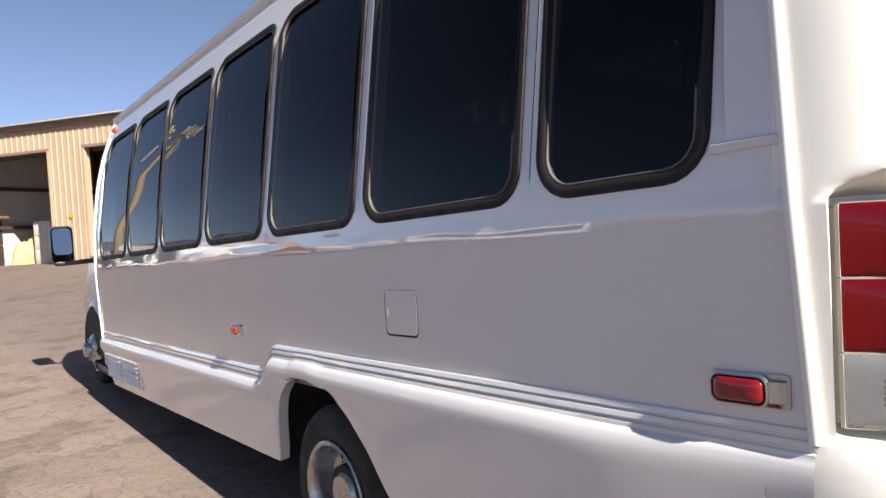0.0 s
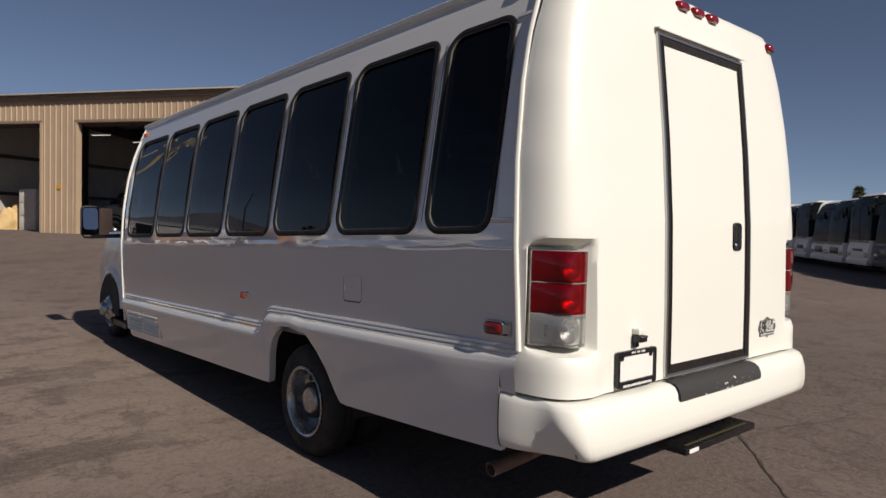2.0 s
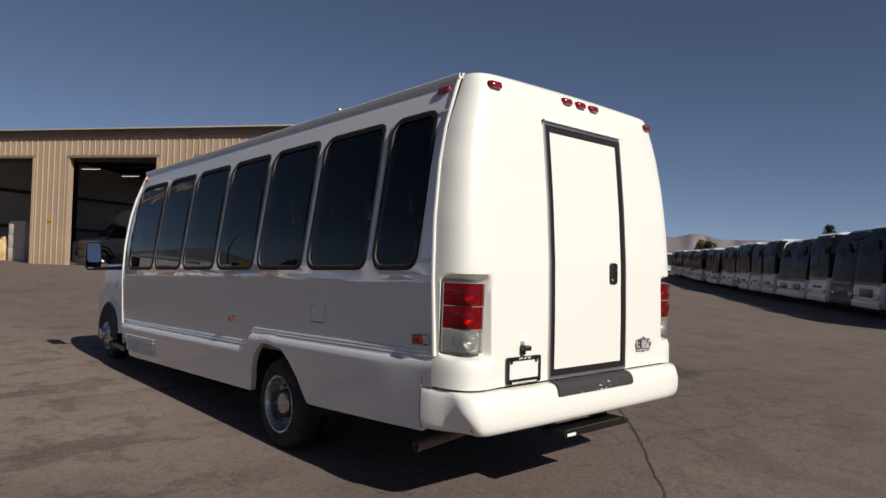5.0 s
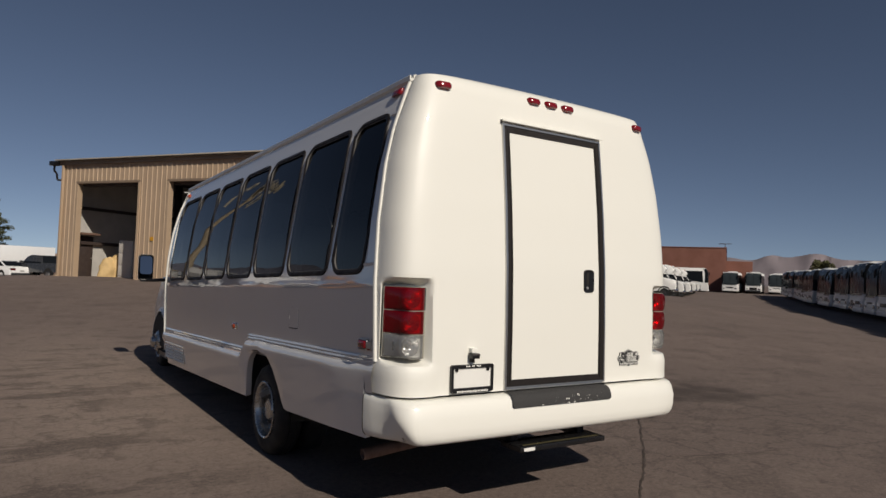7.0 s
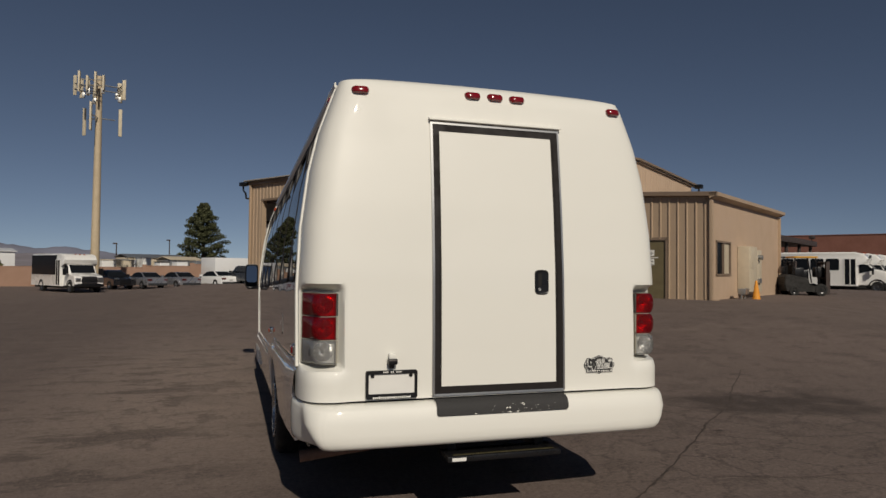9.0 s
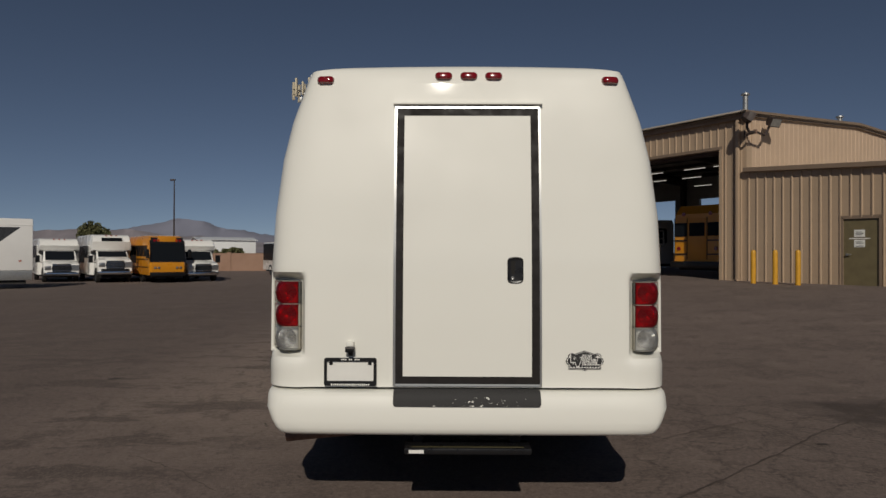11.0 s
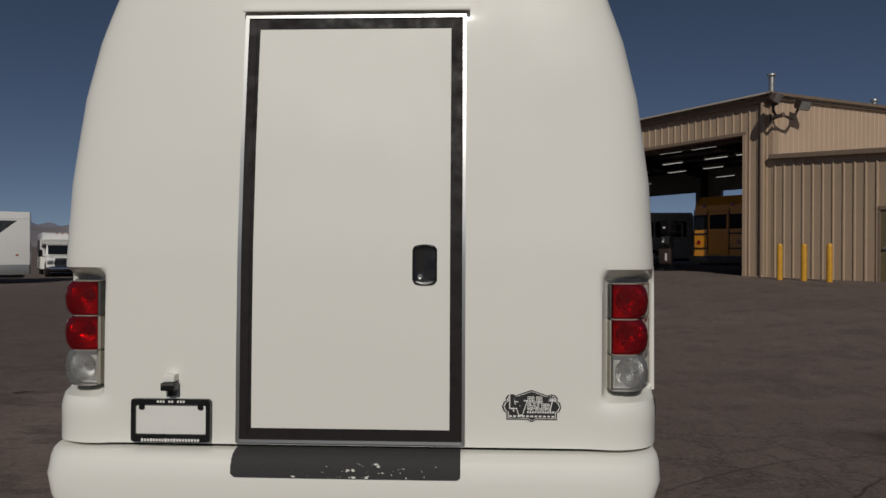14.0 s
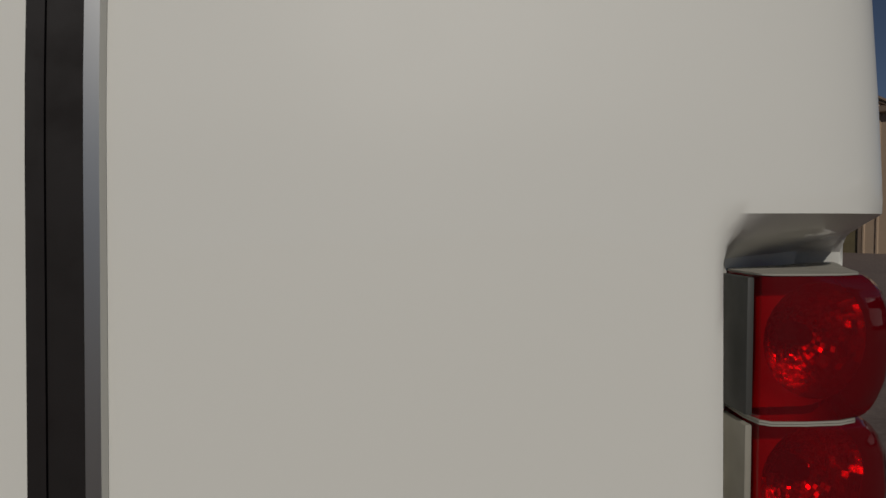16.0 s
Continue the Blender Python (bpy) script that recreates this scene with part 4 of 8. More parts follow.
        add_slab(bm, round_rect(0.0085, 0.013 if k in (0, 3, 8, 11) else 0.010, 0.001, 1), lambda a, b, t: on_rear(-0.112 + 0.0118 * k + a, -0.0765 + b, t), 0.012, 0.0128)
        part("lettering_bar", bm, PAPER, frame_, smooth=False)

    # rear-view camera above the plate
    cx, cz = -0.706, 1.052
    cy = rear_y(cx, cz)
    bm = bmesh.new()
    add_box(bm, cx - 0.028, cx + 0.028, cy - 0.055, cy - 0.01, cz - 0.018, cz + 0.014, 0.006)
    camb = part("rear_view_camera", bm, PLASTIC, BUS, "small black rear-view camera on a bracket")
    bm = bmesh.new()
    add_box(bm, cx - 0.014, cx + 0.014, cy - 0.02, cy + 0.002, cz - 0.045, cz + 0.01, 0.004)
    part("bracket", bm, PLASTIC, camb)
    bm = bmesh.new()
    add_box(bm, cx - 0.022, cx + 0.022, cy - 0.040, cy + 0.004, cz + 0.015, cz + 0.044, 0.006)
    part("white_mount", bm, WHITE, camb)
    bm = bmesh.new()
    add_slab(bm, round_rect(0.05, 0.006, 0.002, 2), lambda u, v, t: Vector((cx + u, cy - 0.056 - t, cz + 0.008 + v)), 0.0, 0.002)
    part("camera_trim", bm, CHROME, camb)

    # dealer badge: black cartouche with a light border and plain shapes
    bx, bz = 0.7165, 0.981

    def on_badge(u, v, t):
        return Vector((bx + u, rear_y(bx + u, bz + v) - 0.006 - t, bz + v))
    half = [(0.0, 0.062), (0.060, 0.041), (0.074, 0.046), (0.090, 0.043), (0.099, 0.031), (0.097, 0.021), (0.107, 0.015), (0.113, -0.002), (0.106, -0.017), (0.096, -0.022), (0.096, -0.048), (0.016, -0.048), (0.0, -0.058)]
    outline = half + [(-u, v) for u, v in half[-2:0:-1]]
    bm = bmesh.new()
    add_slab(bm, [(u * 1.02, v * 1.03) for u, v in outline], on_badge, -0.004, 0.001)
    badge = part("dealer_badge", bm, INK, BUS, "black and silver dealer emblem", smooth=False)
    bm = bmesh.new()
    loft(bm, [[on_badge(u * k, v * k, 0.0016) for u, v in outline] for k in (0.97, 0.935)], True)
    part("badge_border", bm, PAPER, badge, smooth=False)
    for txt, size, u, v in (("BUS", 0.033, 0.012, 0.026), ("SALES", 0.033, 0.026, -0.001)):
        for mt, grow, lift in ((PAPER, 0.0024, 0.002), (INK, -0.0004, 0.0026)):
            ob = new("badge_lettering", text_mesh(txt, size, 0.0002, grow))
            ob.data.materials.append(mt)
            ob.parent = badge
            ob.matrix_basis = Matrix.Translation(on_badge(u, v - size * 0.33, lift)) @ Matrix.Rotation(radians(90), 4, "X")
    for pts in ([(-0.085, 0.05), (-0.068, 0.05), (-0.068, 0.006), (-0.048, 0.006), (-0.048, -0.007), (-0.085, -0.007)], [(-0.066, 0.018), (-0.052, 0.018), (-0.043, -0.014), (-0.032, 0.022), (-0.018, 0.022), (-0.037, -0.034), (-0.05, -0.034)]):
        cu, cv = sum(p[0] for p in pts) / len(pts), sum(p[1] for p in pts) / len(pts)
        for mt, k, lift in ((PAPER, 1.13, 0.0018), (INK, 0.92, 0.0026)):
            bm = bmesh.new()
            add_slab(bm, [(cu + (u - cu) * k, cv + (v - cv) * k) for u, v in pts], on_badge, 0.001, lift)
            part("badge_shape", bm, mt, badge, smooth=False)
    for k in range(11):                              # two rows of small unreadable characters
        for u0, step, v, hh in ((-0.018, 0.0098, -0.0255, 0.008), (-0.088, 0.0165, -0.041, 0.0065)):
            bm = bmesh.new()
            add_slab(bm, [(u0 + step * k + a, v + c) for a, c in ((0, 0), (step * 0.66, 0), (step * 0.66, hh), (0, hh))], on_badge, 0.001, 0.002)
            part("lettering_bar", bm, PAPER, badge, smooth=False)
    for sx in (-1, 1):                               # little palm tufts at both ends
        for a in range(7):
            an = radians(-10 + a * 33)
            bm = bmesh.new()
            c = (sx * 0.080, 0.024)
            add_slab(bm, [(c[0] + 0.003 * math.sin(an), c[1] - 0.003 * math.cos(an)), (c[0] + 0.02 * math.cos(an), c[1] + 0.016 * math.sin(an)), (c[0] - 0.003 * math.sin(an), c[1] + 0.003 * math.cos(an))], on_badge, 0.001, 0.002)
            part("badge_shape", bm, PAPER, badge, smooth=False)
        bm = bmesh.new()
        add_slab(bm, [(sx * 0.078, 0.022), (sx * 0.082, 0.022), (sx * 0.072, -0.02), (sx * 0.067, -0.02)], on_badge, 0.001, 0.0016)
        part("badge_shape", bm, PAPER, badge, smooth=False)


def text_mesh(txt, size, depth, grow=0.0):
    cu = bpy.data.curves.new("lettering", "FONT")
    cu.body, cu.size, cu.extrude, cu.align_x, cu.offset = txt, size, depth, "CENTER", grow
    cu.resolution_u = 2
    tmp = bpy.data.objects.new("lettering", cu)
    scene.collection.objects.link(tmp)
    me = bpy.data.meshes.new_from_object(tmp.evaluated_get(bpy.context.evaluated_depsgraph_get()))
    bpy.data.objects.remove(tmp)
    bpy.data.curves.remove(cu)
    return me


build_rear()


def build_tail_lamps():
    """Two stacks of three lamps: two red over one clear, each a wrap-round block with a faceted mirror bowl inside."""
    for sgn in (-1, 1):
        def ring(v):
            """The lens's outline at height v (-1 to 1): flat inner end, domed outer end that runs round the corner."""
            e, g = (math.sqrt(max(0.0, 1 - min(1.0, abs(v)) ** k)) for k in (3.6, 2.2))
            return [(1.038, 0.105), (1.035, 0.060), (1.038, 0.040), (1.046, 0.033), (1.078, 0.030), (1.110 + 0.018 * g, 0.031), (1.130 + 0.033 * g, 0.038), (1.142 + 0.039 * g, 0.056), (1.153 + 0.031 * g, 0.080), (1.169 + 0.021 * e, 0.112), (1.194 + 0.010 * e, 0.155), (1.220 + 0.003 * e, 0.203)]
        bm = bmesh.new()
        add_box(bm, sgn * 1.12, sgn * 1.205, 0.200, 0.238, 1.040, 1.452, 0.004)
        stack = part("tail_lamp", bm, LAMPBASE, BUS, "stacked rear lamp of two red lenses over a clear one")
        for k, (z0, z1, pane, nm) in enumerate(((1.321, 1.457, REDPANE, "red_lens"), (1.181, 1.316, REDPANE, "red_lens"), (1.038, 1.176, CLEARPANE, "clear_lens"))):
            zc, hh = (z0 + z1) / 2, (z1 - z0) / 2
            bm = bmesh.new()
            levels = (-1, -0.985, -0.95, -0.88, -0.75, -0.5, 0, 0.5, 0.75, 0.88, 0.95, 0.985, 1)
            loft(bm, [[Vector((sgn * x, y, zc + v * hh)) for x, y in ring(v)] for v in levels], False)
            for v in (-1, 1):
                bm.faces.new([bm.verts.new((sgn * x, y, zc + v * hh)) for x, y in ring(v)])
            lens = part(nm, bm, pane, stack)
            # cream bezel: thin plates above and below the lens, a strip at its outer end
            bm = bmesh.new()
            for za, zb in ((z0 - 0.0022, z0 - 0.0004), (z1 + 0.0004, z1 + 0.0022)):
                plan = [(x + (0.001 if x > 1.06 else -0.001), y - (0.001 if y < 0.06 else 0.0)) for x, y in ring(1)]
                loft(bm, [[(sgn * x, y, z) for x, y in plan] for z in (za, zb)], True, True, True)
            add_box(bm, sgn * 1.214, sgn * 1.225, 0.203, 0.210, z0, z1)
            part("bezel", bm, LAMPCREAM, lens)
            # inner shell behind the lens, open round the bowl's mouth, running back along the outer end
            cx, cz, rad, my = 1.110, zc + 0.002, 0.058, 0.060
            mouth = [(cx + rad * math.cos(a), cz + rad * math.sin(a)) for a in [2 * math.pi * i / 32 for i in range(32)]]
            edge = []
            for x, z in mouth:
                f = min((1.160 - cx if x > cx else cx - 1.037) / max(1e-6, abs(x - cx)), (hh - 0.004 - 0.002 * (1 if z > cz else -1)) / max(1e-6, abs(z - cz)))
                edge.append((cx + (x - cx) * f, cz + (z - cz) * f))
            back = lambda x: my + 0.006 + 0.95 * max(0.0, x - 1.105)
            bm = bmesh.new()
            loft(bm, [[(sgn * x, back(x), z) for x, z in edge], [(sgn * x, my + 0.25 * max(0.0, x - cx), z) for x, z in mouth]], True)
            loft(bm, [[(sgn * x, y, z) for x, y in ((1.156, 0.114), (1.178, 0.150), (1.213, 0.199))] for z in (z0 + 0.005, z1 - 0.005)], False)
            part("inner_shell", bm, LAMPGREY if nm == "clear_lens" else LAMPDARK, lens)
            # faceted mirror bowl: rings of small flat cushions, each with its own tilt
            bm = bmesh.new()
            rnd = random.Random(3 + k)
            prof = [(1.0 - 0.065 * q, 0.052 * (1 - (1.0 - 0.065 * q) ** 2.0)) for q in range(13)]
            n = 40
            for (r0, h0), (r1, h1) in zip(prof, prof[1:]):
                for i in range(n):
                    ta, tb = rnd.uniform(-0.0011, 0.0011), rnd.uniform(-0.0011, 0.0011)
                    quad = []
                    for r, h, a, d in ((r0, h0, i, ta), (r0, h0, i + 1, tb), (r1, h1, i + 1, -ta), (r1, h1, i, -tb)):
                        a = 2 * math.pi * a / n
                        quad.append(bm.verts.new((sgn * (cx + rad * r * math.cos(a)), my + 0.25 * max(0.0, rad * r * math.cos(a)) + h + d, cz + rad * r * math.sin(a))))
                    bm.faces.new(quad)
            part("reflector", bm, REFLECTOR, lens, smooth=False)
            bm = bmesh.new()
            add_lathe(bm, [(0.0001, 0.0), (0.009, 0.003), (0.0125, 0.011), (0.0125, 0.03)], Matrix.Translation((sgn * cx, my + 0.022, cz)) @ Matrix.Rotation(radians(-90), 4, "X"), 14)
            part("bulb", bm, RUBBER, lens)
            if nm == "clear_lens":                   # moulded grid of prisms over the bowl, and the maker's mark as bars
                bm = bmesh.new()
                for i in range(7):
                    for j in range(7):
                        x, z = 1.056 + 0.0095 * i, cz - 0.036 + 0.012 * j
                        tip = bm.verts.new((sgn * x, 0.0345, z))
                        q = [bm.verts.new((sgn * (x + a), 0.0385, z + b)) for a, b in ((-0.004, -0.005), (0.004, -0.005), (0.004, 0.005), (-0.004, 0.005))]
                        for a, b in zip(q, q[1:] + q[:1]):
                            bm.faces.new((a, b, tip))
                part("lens_prisms", bm, CLEARPANE, lens, smooth=False)
                for i in range(5):
                    bm = bmesh.new()
                    add_box(bm, sgn * 1.176, sgn * 1.186, 0.140 + 0.002 * (i % 2), 0.150, zc - 0.028 + 0.011 * i, zc - 0.021 + 0.011 * i)
                    part("mark_bar", bm, INK, lens, smooth=False)
            bm = bmesh.new()
            add_box(bm, sgn * 1.0275, sgn * 1.0345, 0.046, 0.104, z0 + 0.002, z1 - 0.002, 0.002)
            part("lamp_side", bm, LAMPBASE if k else STRIPDARK, lens)


build_tail_lamps()


def wheel(name, x_out, y, sgn, convex, tyre_w=0.22):
    """Tyre, chrome rim with hand holes and hub, axle along x; x_out is the outer face."""
    r, cz = 0.374, 0.358
    hub = part(name, bmesh_of(lambda bm: add_lathe(bm, [(0.0001, -tyre_w), (0.12, -tyre_w), (0.12, -0.05), (0.0001, -0.05)], Matrix.Identity(4), 20)), UNDER, BUS)
    hub.matrix_basis = Matrix.Translation((sgn * x_out, y, cz)) @ Matrix.Rotation(radians(90 * sgn), 4, "Y")
    bm = bmesh.new()
    w = tyre_w
    add_lathe(bm, [(0.232, -0.012), (0.238, -0.004), (0.262, 0.0), (0.30, -0.002), (0.332, -0.008), (0.355, -0.022), (0.367, -0.042), (r, -0.06), (r, -0.082), (r - 0.008, -0.084), (r - 0.008, -0.09), (r, -0.092), (r, -0.128), (r - 0.008, -0.13), (r - 0.008, -0.136), (r, -0.138), (r, -w + 0.06), (0.345, -w + 0.022), (0.30, -w), (0.235, -w + 0.01)], Matrix.Identity(4), 56)
    part("tyre", bm, TYRE, hub)
    bm = bmesh.new()
    if convex:
        prof = [(0.236, -0.01), (0.238, 0.006), (0.228, 0.010), (0.215, 0.0), (0.205, -0.02), (0.19, -0.01), (0.16, 0.02), (0.13, 0.045), (0.10, 0.055), (0.085, 0.06), (0.08, 0.10), (0.065, 0.115), (0.03, 0.12), (0.0001, 0.12)]
    else:
        prof = [(0.232, -0.012), (0.234, 0.004), (0.227, 0.009), (0.215, 0.003), (0.207, -0.016), (0.203, -0.050), (0.197, -0.085), (0.186, -0.112), (0.170, -0.122), (0.15, -0.118), (0.125, -0.108), (0.108, -0.10), (0.096, -0.085), (0.088, -0.045), (0.078, -0.032), (0.04, -0.026), (0.0001, -0.026)]
    add_lathe(bm, prof, Matrix.Identity(4), 48)
    part("rim", bm, RIM, hub, "polished rim")
    for i in range(8):
        a = 2 * math.pi * i / 8
        bm = bmesh.new()
        rr, zz = (0.172, 0.016) if convex else (0.168, -0.117)
        c = Vector((rr * math.cos(a), rr * math.sin(a), zz))
        t, b2 = Vector((-math.sin(a), math.cos(a), 0)), Vector((math.cos(a), math.sin(a), -0.9 if convex else 0.12)).normalized()
        bm.faces.new([bm.verts.new(c + t * 0.022 * math.cos(q) + b2 * 0.014 * math.sin(q) + Vector((0, 0, 0.003))) for q in [2 * math.pi * k / 14 for k in range(14)]])
        part("hand_hole", bm, GAPBLACK, hub, smooth=False)
        bm = bmesh.new()
        rr, zz = (0.105, 0.052) if convex else (0.118, -0.102)
        add_lathe(bm, [(0.012, 0.0), (0.012, 0.016), (0.007, 0.022), (0.0001, 0.023)], Matrix.Translation((rr * math.cos(a + 0.2), rr * math.sin(a + 0.2), zz)), 8)
        part("wheel_nut", bm, CHROME, hub)
    return hub


for sgn in (-1, 1):
    wheel("rear_wheel", 1.258, 2.135, sgn, False)
    bm = bmesh.new()
    add_lathe(bm, [(0.20, -0.26), (0.30, -0.25), (0.35, -0.28), (0.362, -0.32), (0.362, -0.42), (0.30, -0.46), (0.2, -0.45)], Matrix.Translation((sgn * 1.258, 2.135, 0.36)) @ Matrix.Rotation(radians(90 * sgn), 4, "Y"), 40)
    part("inner_tyre", bm, TYRE, BUS)
    wheel("front_wheel", 1.09, 7.47, sgn, True, 0.21)


def build_cab():
    """The van cab ahead of the coach body: doors, hood, fenders, windscreen, mirrors."""
    bm = bmesh.new()
    # sections: y, half width at sill, at belt, z sill, z belt, z top, half width at top
    secs = [(5.90, 0.98, 1.00, 0.40, 1.40, 2.30, 0.82), (6.2, 0.98, 1.00, 0.40, 1.40, 2.28, 0.80), (6.46, 0.98, 0.98, 0.40, 1.36, 1.72, 0.76), (6.78, 0.97, 0.94, 0.70, 1.30, 1.36, 0.74), (7.4, 0.97, 0.96, 0.75, 1.30, 1.34, 0.74), (7.75, 0.94, 0.92, 0.55, 1.22, 1.27, 0.68), (7.93, 0.86, 0.84, 0.55, 1.08, 1.14, 0.6)]
    loops = []
    for y, ws, wb, zs, zb, zt, wt in secs:
        half = [(ws * 1.09, zs), (ws * 1.09 + 0.02, (zs + zb) / 2), (wb * 1.05, zb + 0.06), (wt * 1.02, zt + 0.04), (wt * 0.8, zt + 0.09)]
        loops.append([rk(x, y, z + 0.24) for x, z in half] + [rk(-x, y, z + 0.24) for x, z in half[::-1]])
    loft(bm, loops, True, True, True)
    cab = part("cab", bm, CUTWHITE, BUS, "white van cab with hood and fenders", at=Matrix.Translation((0, 0.45, 0)))
    for sgn in (-1, 1):
        bm = bmesh.new()
        loops = []
        for r0, w0 in ((0.47, -0.06), (0.472, 0.010), (0.485, 0.016), (0.51, 0.008), (0.545, -0.02)):
            loops.append([rk(sgn * (1.09 + w0), 7.02 + r0 * math.cos(a), 0.62 + r0 * 0.95 * math.sin(a)) for a in [math.pi * (0.02 + 0.96 * i / 18) for i in range(19)]])
        loft(bm, loops, False)
        part("fender_flare", bm, CUTWHITE, cab)
        bm = bmesh.new()
        arc = [math.pi * (-0.04 + 1.08 * i / 16) for i in range(17)]
        loft(bm, [[rk(sgn * x, 7.02 + 0.46 * math.cos(a), 0.62 + 0.44 * math.sin(a)) for a in arc] for x in (1.085, 0.5)], False, False, True)
        part("wheel_well", bm, UNDER, cab)
        # flat dark sheet across the arch in place of the shade inside it
        bm = bmesh.new()
        bm.faces.new([bm.verts.new(rk(sgn * 1.108, 7.02 + 0.455 * math.cos(a), 0.62 + 0.43 * math.sin(a))) for a in arc])
        part("arch_shadow_liner", bm, UNDER, cab, smooth=False)
        bm = bmesh.new()
        loft(bm, [[rk(sgn * x, y, z + 0.24) for y, z in ((6.1, 1.42), (6.65, 1.42), (6.38, 2.16), (6.1, 2.2))] for x in (0.99, 1.03)], True, True, True)
        part("cab_window", bm, DARKPANE, cab)
        bm = bmesh.new()
        add_box(bm, sgn * 0.90, sgn * 1.18, 5.95, 6.56, 0.235, 0.30, 0.012)
        part("running_board", bm, PLASTIC, cab)
        bm = bmesh.new()
        add_box(bm, sgn * 0.72, sgn * 0.92, 7.88, 7.94, 0.95, 1.12, 0.02)
        part("headlamp", bm, CLEARPANE, cab)
        # door mirror on a bracket
        bm = bmesh.new()
        loft(bm, [[Vector((sgn * 1.335 + u, 7.46 + yy, 1.468 + v)) for u, v in round_rect(0.205 * f, 0.39 * f, 0.05, 4)] for yy, f in ((-0.02, 0.94), (-0.018, 1.0), (0.04, 1.0), (0.09, 0.85), (0.11, 0.5))], True, False, True)
        mir = part("door_mirror", bm, PLASTIC, BUS, "large black door mirror on a low bracket")
        bm = bmesh.new()
        add_slab(bm, round_rect(0.166, 0.27, 0.04, 4), lambda u, v, t: Vector((sgn * 1.335 + u, 7.432 - t + 0.16 * v + 0.13 * sgn * u, 1.503 + v)), -0.004, 0.0)
        part("mirror_glass", bm, material("mirror_silver", (0.36, 0.37, 0.38), 0.02, metal=1.0) if sgn < 0 else bpy.data.materials["mirror_silver"], mir)
        bm = bmesh.new()
        add_tube(bm, (sgn * 1.34, 7.48, 1.275), (sgn * 0.98, 7.20, 1.30), 0.024, 0.028, 10)
        add_box(bm, sgn * 1.335 - 0.07, sgn * 1.335 + 0.07, 7.44, 7.52, 1.255, 1.295, 0.01)
        part("mirror_arm", bm, PLASTIC, mir)
    bm = bmesh.new()
    loft(bm, [[rk(u * w, y, z + 0.24) for u in (-1, -0.5, 0, 0.5, 1)] for y, z, w in ((6.80, 1.44, 0.78), (6.55, 1.80, 0.76), (6.27, 2.24, 0.74))], False)
    part("windscreen", bm, DARKPANE, cab)
    bm = bmesh.new()
    add_box(bm, -0.98, 0.98, 7.84, 8.0, 0.42, 0.62, 0.04)
    part("front_bumper", bm, CHROME, cab)
    # sloping front of the coach body over the cab
    bm = bmesh.new()
    loops = []
    for f in np.linspace(0, 1, 8):
        y = 6.30 + 0.42 * math.sin(f * math.pi / 2)
        top, wid = 2.86 - 0.34 * f ** 2.2, 0.985 - 0.26 * f ** 1.5
        loops.append([rk(u * (1.02 if abs(u) > 0.99 else 1.0) * wid, y, (2.42 if abs(u) > 0.99 else top - 0.06 * abs(u) ** 3)) for u in (-1, -0.98, -0.6, 0, 0.6, 0.98, 1)])
    loft(bm, loops, False, False, False)
    part("front_cap", bm, WHITE, BUS)


build_cab()


# ---- workshop ----
FLOOR_Z = 0.64


def at_wall(s, u, z):
    """A point at s along the workshop's front, u into it, z above the yard's zero."""
    p = CORNER + ALONG * s + ACROSS * u
    return Vector((p.x, p.y, z))


WALL_M = Matrix(((ALONG.x, ACROSS.x, 0, CORNER.x), (ALONG.y, ACROSS.y, 0, CORNER.y), (0, 0, 1, 0), (0, 0, 0, 1)))   # local x along, y into, z up


def ribbed(bm, s0, s1, zfun0, zfun1, u=0.0, pitch=0.30, face=-1, start=None):
    """Ribbed sheet facing -u (face=-1): trapezoid ribs, from zfun0(s) up to zfun1(s)."""
    xs = [(s0, 0.0)]
    k = math.ceil((s0 + 0.03) / pitch) * pitch
    while k < s1 - 0.03:
        for d, o in ((-0.034, 0.0), (-0.017, 0.032), (0.017, 0.032), (0.034, 0.0)):
            if s0 < k + d < s1:
                xs.append((k + d, o))
        k += pitch
    xs.append((s1, 0.0))
    loft(bm, [[(x, u + face * o, z(x)) for x, o in xs] for z in (zfun0, zfun1)], False)


